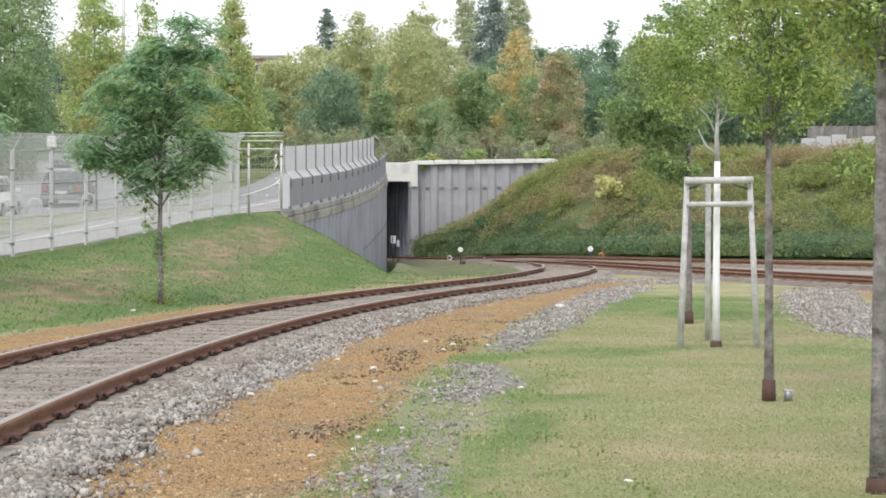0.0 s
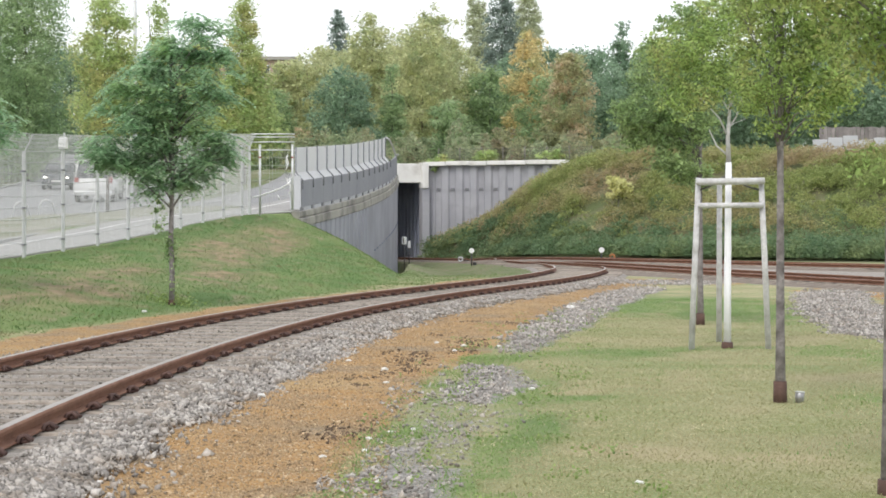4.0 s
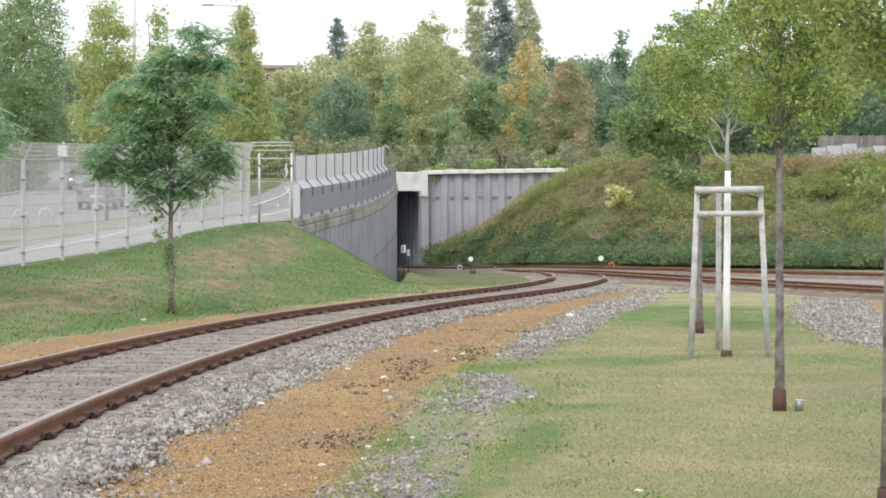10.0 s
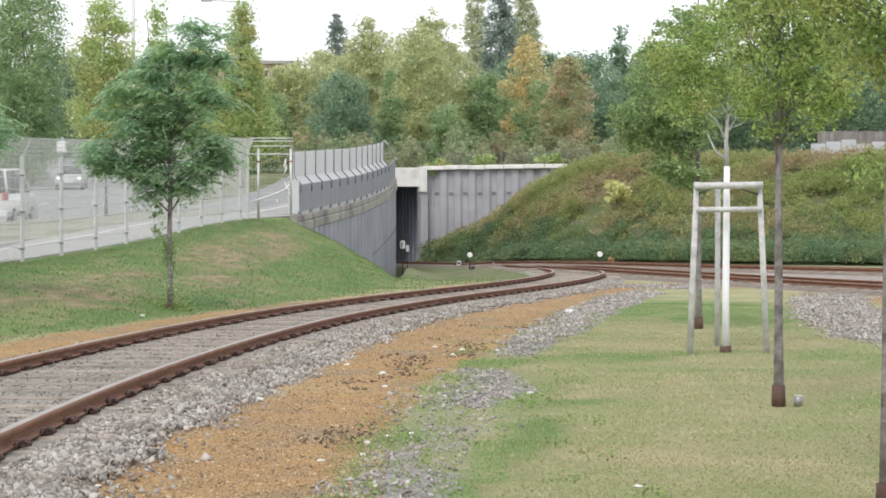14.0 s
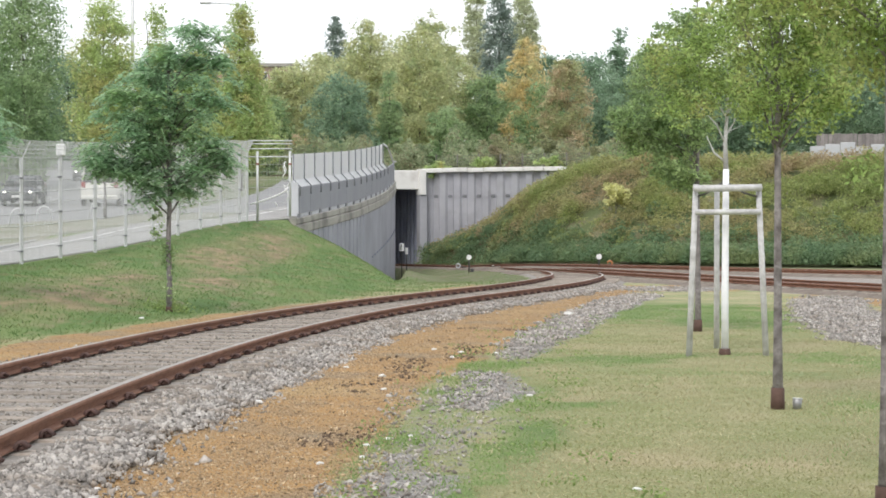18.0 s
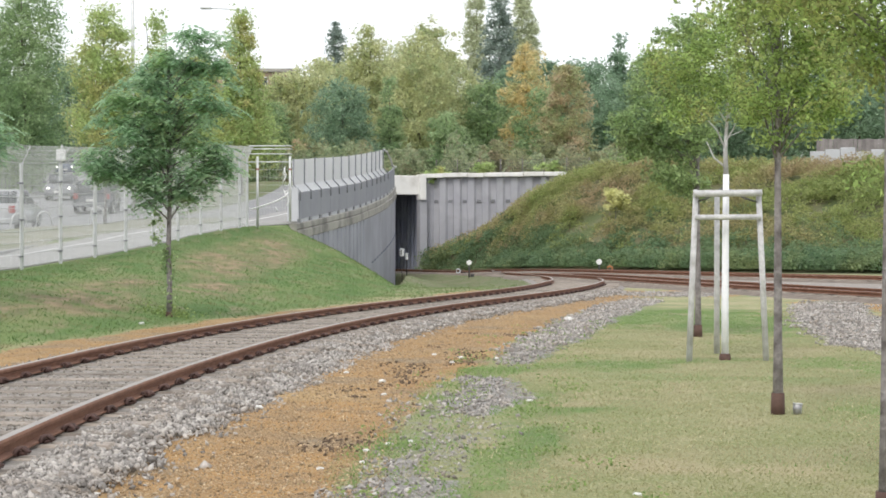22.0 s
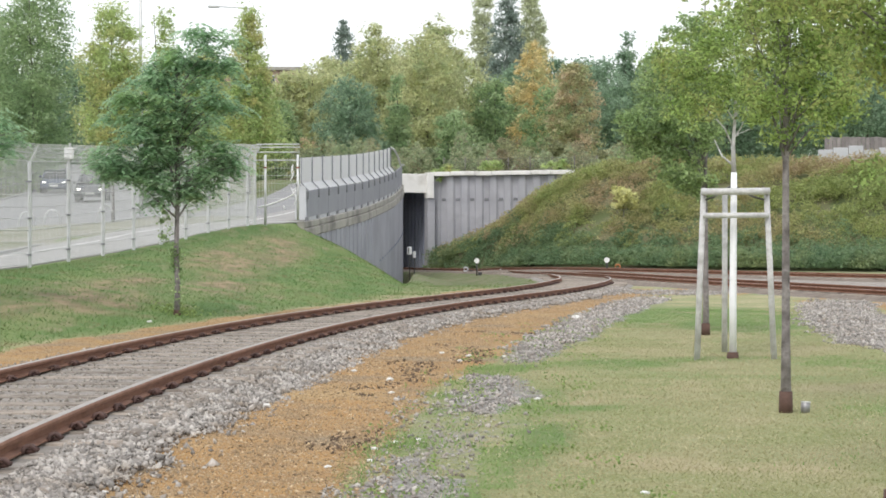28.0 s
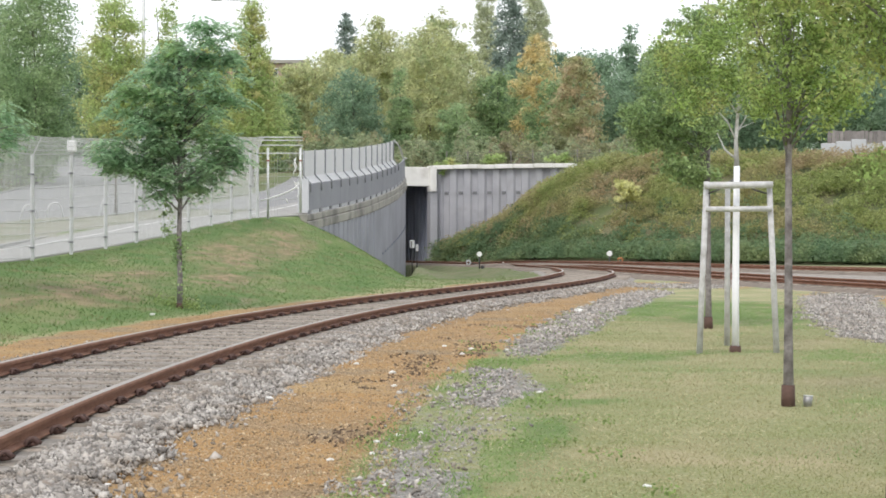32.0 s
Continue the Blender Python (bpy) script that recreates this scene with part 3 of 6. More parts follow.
part("coping_beam", sweep("coping_beam", [(-0.75, 0.02), (-0.72, 0.05), (0.05, 0.05), (0.08, 0.02), (0.08, -0.16), (0.03, -0.2), (0.11, -0.24), (0.11, -0.51), (0.08, -0.54), (-0.72, -0.54), (-0.75, -0.5)],
                          edge_path(65.6, 100.6), (CONCRETE,)), wing, "stained concrete coping beam")
# row of small dark blocks rising along the wall's smooth stretch
dot_row = edge_path(84, 99.5, step=1.05)
for i, (x, y, z, a) in enumerate(dot_row):
    zz = 0.35 + (y - 84) * 0.093
    me = bevel_box("weep_hole", (0.05, 0.16, 0.09), TUNNEL, bevel=0.008) if i == 0 else dot_me
    dot_me = me
    part("weep_hole", me, wing).matrix_basis = pose(x + 0.08 * math.sin(a), y, zz, 0, 0, math.degrees(a) - 90)

SCREEN = material("frosted_noise_screen", (0.81, 0.815, 0.83), (0.86, 0.86, 0.87), 0.6, 0.35, 0.0, glow_through=0.5)
PALE_END = material("pale_blue_grey_paint", (0.46, 0.47, 0.5), (0.53, 0.54, 0.57), 1.5, 0.6, 0.05)
PANEL = material("grey_parapet_panel", (0.27, 0.275, 0.32), (0.325, 0.33, 0.37), 0.7, 0.6, 0.05)
POST = material("dark_grey_post_paint", (0.17, 0.175, 0.19), (0.23, 0.235, 0.25), 4, 0.55, 0.05)
parapet = empty("noise_barrier", Matrix(), "grey parapet with kinked posts and pale frosted screens", "noise barrier")
bays = edge_path(66.3, 99.6, lift=0.05, step=0.2)
cum = 0.0
marks = [bays[0]]
for p, q in zip(bays, bays[1:]):
    cum += math.hypot(q[0] - p[0], q[1] - p[1])
    if cum >= 1.86:
        marks.append(q)
        cum = 0.0
marks.append(bays[-1])


def strip_between(name, p, q, profile, mat, shrink=0.03):
    a = math.atan2(q[1] - p[1], q[0] - p[0])
    ux, uy = math.cos(a) * shrink, math.sin(a) * shrink
    return sweep(name, profile, [(p[0] + ux, p[1] + uy, p[2], a), (q[0] - ux, q[1] - uy, q[2], a)], (mat,))


SCREEN_END = 92.4
for p, q in zip(marks, marks[1:]):
    part("parapet_panel", strip_between("parapet_panel", p, q, [(-0.06, 0.13), (0.0, 0.13), (0.0, 1.10), (-0.06, 1.10)], PANEL, 0.008), parapet, "blue-grey metal parapet panel")
    # added solid strip: its pale tone imitates light through the open gap
    part("foot_strip", strip_between("foot_strip", p, q, [(-0.05, -0.01), (-0.01, -0.01), (-0.01, 0.122), (-0.05, 0.122)], PALE_END, 0.3), parapet, "pale strip standing in for light through the gap under the panel")
    if q[1] > SCREEN_END:
        continue
    part("screen", strip_between("screen", p, q, [(-0.075, 1.11), (-0.055, 1.11), (-0.265, 1.38), (-0.265, 2.32), (-0.285, 2.32), (-0.285, 1.37)], SCREEN), parapet, "pale frosted screen with a kinked foot")
for x, y, z, a in marks:
    m = pose(x, y, z, 0, 0, math.degrees(a) - 90)
    part("foot_bracket", bevel_box("foot_bracket", (0.07, 0.3, 0.15), POST, (-0.03, 0, 0.06), 0.01), parapet, "dark foot bracket").matrix_basis = m
    if y > SCREEN_END:
        continue
    last_post = (x, y, z, a)
    prof = [(0.025, 0.8), (0.025, 1.12), (-0.235, 1.40), (-0.235, 2.35)]
    part("post", tubes("post", [([(u, 0, w) for u, w in prof], 0.027)], POST, 5), parapet, "kinked dark grey steel post").matrix_basis = m
    part("post_plate", bevel_box("post_plate", (0.02, 0.13, 0.3), POST, (0.012, 0, 0.95), 0.004), parapet, "dark post plate").matrix_basis = m
x, y, z, a = bays[0]
part("end_panel", bevel_box("end_panel", (0.42, 0.06, 1.25), PALE_END, (-0.24, -0.06, 0.66), 0.01), parapet, "pale end panel").matrix_basis = pose(x, y, z, 0, 0, math.degrees(a) - 90)
x, y, z, a = last_post
part("end_rail", tubes("end_rail", [([(-0.22, 0, 2.33), (-0.1, 0.9, 2.25), (0.0, 2.2, 1.95), (0.05, 3.2, 1.6), (0.03, 4.0, 1.62), (0.0, 6.6, 1.7)], 0.05)], GALV, 6), parapet, "galvanised tube rail").matrix_basis = pose(x, y, z, 0, 0, math.degrees(a) - 90)

# ---- tunnel mouth and sheet-pile wall ----
JX, JY = -1.32, 114.0
TH = radians(112)
across = Vector((math.sin(TH), -math.cos(TH), 0))
along = Vector((math.cos(TH), math.sin(TH), 0))
facing = math.degrees(TH) - 90
portal = empty("tunnel_portal", Matrix(), "pale concrete tunnel mouth over the railway track", "tunnel", kind="structure")
c = Vector((JX, JY, 0)) - across * 2.85
part("lintel", bevel_box("lintel", (5.5, 0.8, 1.2), WHITE_CONCRETE, bevel=0.03), portal, "pale concrete lintel").matrix_basis = pose(c.x, c.y, 4.85, 0, 0, facing)
c = Vector((JX, JY, 0)) - across * 0.2 - along * 0.35
part("pillar", bevel_box("pillar", (0.42, 0.7, 1.62), WHITE_CONCRETE, bevel=0.03), portal, "pale concrete end block").matrix_basis = pose(c.x, c.y, 4.72, 0, 0, facing)
c = Vector((JX, JY, 0)) - across * 0.12 - along * 0.25
part("pier", bevel_box("pier", (0.5, 0.6, 5.3), PILE, bevel=0.03), portal, "grey concrete pier beside the opening").matrix_basis = pose(c.x, c.y, 1.3, 0, 0, facing)
for side, name in ((0.12, "tunnel_wall"), (-5.75, "tunnel_wall")):
    bm = bmesh.new()
    n = 44
    prof = []
    for i in range(n):
        for du, dv in ((0.0, 0.0), (0.08, 0.11), (0.36, 0.11), (0.44, 0.0)):
            prof.append((i * 0.62 + du, dv if side > 0 else -dv))
    inner = [Vector((JX, JY, 0)) + across * (side - v) + along * u for u, v in prof]
    verts, faces = [], []
    for p in inner:
        verts += [(p.x, p.y, -1.2), (p.x, p.y, 5.2)]
    for i in range(len(inner) - 1):
        faces.append((2 * i, 2 * i + 2, 2 * i + 3, 2 * i + 1))
    k = len(verts)
    for p in (inner[0], inner[-1]):
        pp = p + across * (0.5 if side > 0 else -0.5)
        verts += [(pp.x, pp.y, -1.2), (pp.x, pp.y, 5.2)]
    last = 2 * len(inner) - 2
    faces += [(0, 1, k + 1, k), (last, last + 1, k + 3, k + 2), (k, k + 1, k + 3, k + 2)]
    part(name, mesh_of(name, verts, faces, TUNNEL), portal, "ribbed dark grey tunnel wall")
    bm.free()
SOIL = material("brown_soil_and_grass", (0.12, 0.10, 0.06), (0.11, 0.14, 0.05), 1.0, 0.95, 0.4)
c = Vector((JX, JY, 0)) - across * 2.85 + along * 13.8
part("tunnel_roof", bevel_box("tunnel_roof", (7.4, 27.0, 0.4), SOIL, bevel=0.02), portal, "earth-covered tunnel roof slab").matrix_basis = pose(c.x, c.y, 5.24, 0, 0, facing)
# added wall across the unseen far end, shuts out light behind the mouth
c = Vector((JX, JY, 0)) - across * 2.85 + along * 27.0
part("tunnel_end", bevel_box("tunnel_end", (6.6, 0.3, 6.6), TUNNEL, bevel=0.02), portal).matrix_basis = pose(c.x, c.y, 1.9, 0, 0, facing)

pile = empty("sheet_pile_wall", Matrix(), "grey sheet-pile retaining wall with a pale coping", "retaining wall", kind="structure")
PA, PB = Vector((JX + 0.25, JY + 0.25, 0)), Vector((7.7, 110.8, 0))
plen = (PB - PA).length
pu = (PB - PA).normalized()
pn = Vector((pu.y, -pu.x, 0))
pang = math.degrees(math.atan2(pu.y, pu.x))
PILE_ME = mesh_of("pile", *(lambda prof: ([(u, -v, z) for u, v in prof for z in (-1.2, 5.35)] , [(2 * i, 2 * i + 2, 2 * i + 3, 2 * i + 1) for i in range(len(prof) - 1)]))(
    [(0.0, 0.0), (0.36, 0.0), (0.46, 0.17), (0.86, 0.17), (0.96, 0.0)]), PILE)
ANCHOR_ME = bevel_box("anchor_plate", (0.26, 0.06, 0.17), POST, bevel=0.01)
for i in range(int(plen / 0.96) + 1):
    p = PA + pu * (i * 0.96 - 0.45)
    part("pile", PILE_ME, pile).matrix_basis = pose(p.x, p.y, 0, 0, 0, pang)
    p = p + pu * 0.18 + pn * 0.03
    part("anchor_plate", ANCHOR_ME, pile, "dark anchor plate").matrix_basis = pose(p.x, p.y, 3.84, 0, 0, pang)
run = -0.15
while run < plen - 0.6:
    ln = min(random.uniform(1.1, 1.7), plen + 0.1 - run)
    c = PA + pu * (run + ln / 2) + pn * 0.05
    part("coping_stone", bevel_box("coping_stone", (ln - 0.03, 0.75, 0.27), WHITE_CONCRETE, bevel=0.03), pile, "pale stained concrete coping").matrix_basis = pose(c.x, c.y, 5.46 + random.uniform(-0.02, 0.02), random.uniform(-1, 1), random.uniform(-0.6, 0.6), pang)
    run += ln

# light mesh fence on the high ground behind the coping
top_fence = empty("mesh_fence", Matrix(), "thin rusty wire mesh fence above the sheet-pile wall", "fence", "mesh fences")
WIRE_DARK = material("dull_dark_wire", (0.16, 0.15, 0.14), (0.24, 0.22, 0.2), 6, 0.7, 0.0, 0.2)
for i in range(8):
    p = PA + pu * (0.4 + i * 1.45) - pn * 0.7
    part("fence_post", tubes("fence_post", [([(p.x, p.y, 5.2), (p.x, p.y, 6.5)], 0.035)], WIRE_DARK, 5), top_fence)
rods = []
for k in range(70):
    p = PA + pu * (0.4 + k * 0.147) - pn * 0.7
    rods.append(([(p.x, p.y, 5.25), (p.x, p.y, 6.42)], 0.006))
for k in range(7):
    p, q = PA + pu * 0.4 - pn * 0.7, PA + pu * 10.6 - pn * 0.7
    rods.append(([(p.x, p.y, 5.3 + k * 0.185), (q.x, q.y, 5.3 + k * 0.185)], 0.008))
part("wire_mesh", tubes("wire_mesh", rods, WIRE_DARK, 3, False), top_fence)

# ---- road, path and verge on the ramp ----
ROAD_Y = [-420, 20, 40, 60, 80, 95, 110, 150, 200, 300, 620]
ROAD_X = [-17.2, -17.2, -17.5, -18.0, -18.3, -19.7, -21.2, -28.6, -42.5, -74, -178]
road_q = np.stack([np.interp(np.arange(-420, 620, 2.0), ROAD_Y, ROAD_X), np.arange(-420, 620, 2.0)], 1)
for _ in range(40):
    road_q[1:-1, 0] = (road_q[:-2, 0] + 2 * road_q[1:-1, 0] + road_q[2:, 0]) / 4
road_rows = with_heading(np.column_stack([road_q, lane_z(road_q[:, 1])]))


def ribbon(rows, left, right, lift, thick=0.03):
    return [(left, lift - thick), (left, lift), (right, lift), (right, lift - thick)], rows


near_road = [r for r in road_rows if r[1] < 300]
tagged(new("road", sweep("road", *ribbon(near_road, -4.1, 6.6, 0.03), (ASPHALT,))), "grey asphalt road climbing a ramp behind the fence", "road", kind="structure")
KERB = material("grey_kerb_stone", (0.30, 0.295, 0.29), (0.36, 0.355, 0.35), 2, 0.9, 0.2)
for off in (-4.22, 6.72):
    tagged(new("kerb", sweep("kerb", [(off - 0.09, -0.05), (off - 0.09, 0.11), (off + 0.09, 0.11), (off + 0.09, -0.05)], [r for r in near_road if 10 < r[1] < 200], (KERB,))),
           "grey stone kerb along the road", "kerb", kind="structure")
for i in range(len(near_road) - 3):
    if 20 < near_road[i][1] < 170 and i % 4 == 0:
        tagged(new("road_marking", sweep("road_marking", *ribbon(near_road[i:i + 2], 5.9, 6.02, 0.036, 0.004), (PAINT,))), "white painted dash on the road", "road marking", kind="structure")
path_rows = with_heading(np.array([(np.interp(y, EDGE_Y, EDGE_X) - 0.35, y, float(ramp_z(y))) for y in np.arange(8, 104, 1.0)]))
tagged(new("pavement", sweep("pavement", *ribbon(path_rows, -2.7, 0.12, 0.03), (PAVE,))), "pale paved path behind the fence", "pavement", kind="structure")
tagged(new("road_marking", sweep("road_marking", *ribbon(path_rows, -2.0, -1.9, 0.036, 0.004), (PAINT,))), "white line along the paved path", "road marking", kind="structure")

VERGE = material("drab_dry_verge", (0.225, 0.215, 0.16), (0.29, 0.28, 0.22), 0.9, 0.95, 0.4, c=(0.15, 0.17, 0.08), c_scale=0.5, c_at=0.56)
verge_rows = with_heading(np.array([(np.interp(y, EDGE_Y, EDGE_X) - 0.35, y, float(ramp_z(y))) for y in np.arange(8, 72, 1.0)]))
tagged(new("verge", sweep("verge", *ribbon(verge_rows, -7.0, -2.65, 0.022), (VERGE,))), "drab dry grass verge between path and road", "verge", kind="structure")

apron_rows = [r for r in path_rows if r[1] > 70]
tagged(new("pavement", sweep("pavement", *ribbon(apron_rows, -6.0, -2.6, 0.034), (ASPHALT,))), "grey paved apron beyond the gate", "pavement", kind="structure")
MESH = material("weathered_mesh_wire", (0.50, 0.51, 0.51), (0.6, 0.61, 0.61), 5, 0.55, 0.0, 0.3)

# ---- welded mesh fence along the ramp ----
fence = empty("mesh_fence", Matrix(), "tall galvanised welded mesh fence with an angled top beside the path", "fence", "mesh fences")
FX, FY, DX, DY = -8.85, 37.8, 0.2927, 2.473
fang = math.degrees(math.atan2(DY, DX)) - 90


def fence_foot(k):
    y = FY + DY * k
    return FX + DX * k, y, float(np.interp(y, LOW_Y, LOW_Z))


FENCE_TOP = 2.24
OUT = (0.2, 0.36)
FPOST_ME = tubes("fence_post", [([(0, 0, -0.25), (0, 0, FENCE_TOP)], 0.042), ([(0, 0, FENCE_TOP - 0.05), (OUT[0], 0, FENCE_TOP + OUT[1])], 0.014)], GALV, 6, False)
CLAMP_ME = bevel_box("clamp", (0.1, 0.11, 0.035), POST, bevel=0.006)
k = -7
while k < 8.45:
    k0, k1 = k, min(k + 1, 8.43)
    p, q = fence_foot(k0), fence_foot(k1)
    ob = part("fence_post", FPOST_ME, fence)
    ob.matrix_basis = pose(*p, 0, 0, fang)
    for h in (0.28, 1.05, 1.82):
        part("clamp", CLAMP_ME, ob, "dark panel clamp").matrix_basis = pose(0.0, -0.05, h)
    bars, n = [], round(50 * (k1 - k0))
    up, out = FENCE_TOP, OUT
    P, Q = np.array(p), np.array(q)
    side = np.array([math.cos(radians(fang)), math.sin(radians(fang)), 0])
    for i in range(n + 1):
        b = P + (Q - P) * i / max(n, 1)
        bars.append(([b + (0, 0, 0.06), b + (0, 0, up), b + side * out[0] + (0, 0, up + out[1])], 0.0042))
    for j in range(10):
        h = 0.08 + j * 0.24
        r = 0.0055 if j % 3 else 0.0085
        bars.append(([P + (0, 0, h), Q + (0, 0, h)], r))
    for j in range(5):
        s = j / 4
        bars.append(([P + side * out[0] * s + (0, 0, up + out[1] * s), Q + side * out[0] * s + (0, 0, up + out[1] * s)], 0.0065))
    part("mesh_panel", tubes("mesh_panel", bars, MESH, 3, False), fence, "galvanised welded mesh panel")
    k += 1
ex, ey, ez = fence_foot(8.43)
part("fence_post", FPOST_ME, fence).matrix_basis = pose(ex, ey, ez, 0, 0, fang)

# gate between fence and wall
gate = empty("metal_gate", pose(ex, ey, ez), "narrow galvanised gate with mesh infill between fence and wall", "gate")
GW = 1.42
for u in (0.34, 1.40):
    part("gate_post", tubes("gate_post", [([(u, 0, -0.02 if u < 1 else 0.16), (u, 0, 2.28)], 0.045)], GALV, 6), gate, "pale gate post")
for h in (2.10, 2.36, 2.52, 2.62):
    part("gate_rail", tubes("gate_rail", [([(0.05, 0, h), (GW + 0.05, 0, h)], 0.022)], GALV, 5), gate)
rods = [([(0.05 + i * 0.1, 0, 0.08), (0.05 + i * 0.1, 0, 2.2)], 0.003) for i in range(14)]
rods += [([(0.05, 0, 0.1 + j * 0.25), (GW, 0, 0.1 + j * 0.25)], 0.006) for j in range(9)]
part("mesh_panel", tubes("mesh_panel", rods, MESH, 3, False), gate)
RED = material("red_reflector", (0.26, 0.09, 0.06), (0.32, 0.12, 0.08), 4, 0.4, 0.0)
for u in (0.34, 1.40):
    part("reflector_band", bevel_box("reflector_band", (0.1, 0.1, 0.05), RED, (u, 0, 1.86), 0.006), gate, "small red band")

tape = empty("barrier_tape", pose(ex + 1.15, ey - 0.06, ez), "tangled white barrier tape hanging on a gate", "barrier tape")
TAPE = material("white_plastic_tape", (0.75, 0.75, 0.76), (0.85, 0.85, 0.85), 5, 0.4, 0.0)
for pts, wd in (([(0.1, 0, 1.95), (0.04, 0, 1.75), (0.1, -0.02, 1.6), (0.02, -0.01, 1.45), (0.08, 0, 1.3), (0.2, 0, 1.36), (0.22, 0, 1.2), (0.1, 0, 1.12), (0.02, 0, 1.22), (0.1, 0, 1.05), (0.2, 0, 0.9)], 0.02),
                ([(0.2, 0, 1.12), (0.1, -0.02, 0.98), (-0.12, -0.02, 0.86), (-0.42, -0.01, 0.74), (-0.8, 0, 0.62), (-1.05, 0, 0.55)], 0.026),
                ([(0.05, 0, 1.9), (0.13, 0, 1.66), (0.06, 0, 1.5)], 0.016), ([(-0.22, 0, 0.62), (-0.16, 0, 0.5)], 0.02), ([(0.18, 0, 1.0), (0.2, 0, 0.8), (0.14, 0, 0.66)], 0.018)):
    part("tape_strand", tubes("tape_strand", [(pts, wd)], TAPE, 4), tape)


# ---- plants ----
rng = np.random.default_rng(4)


def far_leaves(centres, size):
    """Small three-cornered leaves for far crowns."""
    n = len(centres)
    d = rng.normal(size=(n, 3, 3)) * (1, 1, 0.8)
    d -= d.mean(axis=1, keepdims=True)
    d *= (size * 0.62 * rng.uniform(0.65, 1.35, n))[:, None, None] / (np.linalg.norm(d, axis=2).mean(axis=1) + 1e-9)[:, None, None]
    return (centres[:, None] + d).reshape(-1, 3), np.arange(3 * n).reshape(n, 3)


def leaf_cards(centres, size, droop=0.3, spread=0.35, wide=0.55):
    """Small folded leaves (two triangles each) at the given places."""
    n = len(centres)
    d = rng.normal(size=(n, 3))
    d[:, 2] = d[:, 2] * 0.6 - droop
    d /= np.linalg.norm(d, axis=1)[:, None] + 1e-9
    s = rng.normal(size=(n, 3))
    s -= (s * d).sum(1)[:, None] * d
    s /= np.linalg.norm(s, axis=1)[:, None] + 1e-9
    up = np.cross(d, s)
    length = (size * (1 + spread * rng.uniform(-1, 1, n)))[:, None]
    v = np.empty((n, 4, 3))
    v[:, 0] = centres - d * length * 0.5
    v[:, 1] = centres + s * length * wide * 0.5 + up * length * 0.12
    v[:, 2] = centres + d * length * 0.5
    v[:, 3] = centres - s * length * wide * 0.5 + up * length * 0.12
    return v.reshape(-1, 3), np.arange(n * 4).reshape(n, 4)


def clump_points(blobs, count, clumps, tight):
    """Leaf places gathered in clumps inside a few rounded masses (x, y, z, rx, ry, rz); denser towards the outside."""
    b = np.array(blobs, float)
    vol = (b[:, 3] * b[:, 4] * b[:, 5]) ** 0.8
    pick = rng.choice(len(b), clumps, p=vol / vol.sum())
    u = rng.normal(size=(clumps, 3))
    u /= np.linalg.norm(u, axis=1)[:, None]
    r = rng.uniform(0.1, 1.0, clumps) ** 0.5
    cc = b[pick, :3] + u * r[:, None] * b[pick, 3:]
    which = rng.integers(0, clumps, count)
    scale = tight * rng.uniform(0.5, 1.4, clumps)
    off = np.clip(rng.normal(size=(count, 3)), -1.6, 1.6) * scale[which][:, None] * (1.0, 1.0, 0.62)
    return cc, cc[which] + off


def grow(name, label, category, base, top, trunk_r, blobs, count, clumps, tight, leaf, leaf_mat, bark=BARK, limbs=14, group="", fork=0.35, lean=(0, 0), droop=0.3, guard=0.0, wide=0.55, sway=0.02, far=False):
    """A tree: tapered trunk with limbs, and a crown of many small leaves. Blobs are relative to the base."""
    tree = empty(name, pose(*base), label, category, group)
    cc, pts = blobs if far else clump_points(blobs, count, clumps, tight)
    v, f = far_leaves(pts, leaf) if far else leaf_cards(pts, leaf, droop, wide=wide)
    hs = np.linspace(0, top, 9)
    wav = np.cumsum(rng.normal(size=(9, 2)) * sway, axis=0)
    spine = np.column_stack([hs / top * lean[0] + wav[:, 0] * hs / top, hs / top * lean[1] + wav[:, 1] * hs / top, hs])
    rad = trunk_r * (1 - 0.78 * hs / top) * np.where(hs < 0.1, 1.2, 1)
    rods = [(spine - (0, 0, 0.04) * (hs == 0)[:, None], rad)]
    order = rng.permutation(len(cc))[:limbs]
    for i in order:
        e = cc[i]
        s = np.clip(fork * top + (e[2] - fork * top) * rng.uniform(0.1, 0.6), fork * top * 0.9, top * 0.97)
        p = np.array([np.interp(s, hs, spine[:, k]) for k in range(3)])
        mid = (p + e) / 2 + rng.normal(size=3) * 0.06 * np.linalg.norm(e - p) + (0, 0, 0.06)
        r0 = float(np.interp(s, hs, rad)) * 0.36
        rods.append(([p, mid, e], [r0, r0 * 0.6, r0 * 0.2]))
    part("trunk", tubes("trunk", rods, bark, 7 if trunk_r > 0.02 else 5), tree, "trunk with tapering limbs")
    part("crown", fast_mesh("crown", v, f, leaf_mat), tree, "crown of small leaves")
    if guard:
        part("trunk_guard", tubes("trunk_guard", [([(0, 0, -0.03), (0, 0, guard)], [trunk_r * 1.45, trunk_r * 1.35])], GUARD, 10), tree, "brown trunk guard")
    return tree


def level(px, py):
    """Height of the ground sheet between its corners."""
    i, j = np.clip(np.searchsorted(gy, py) - 1, 0, nyy - 2), np.clip(np.searchsorted(gx, px) - 1, 0, nxx - 2)
    u, w = (px - gx[j]) / (gx[j + 1] - gx[j]), (py - gy[i]) / (gy[i + 1] - gy[i])
    return (GZ[i, j] * (1 - u) + GZ[i, j + 1] * u) * (1 - w) + (GZ[i + 1, j] * (1 - u) + GZ[i + 1, j + 1] * u) * w


def gz(x, y):
    return float(level(np.array([x]), np.array([y]))[0])


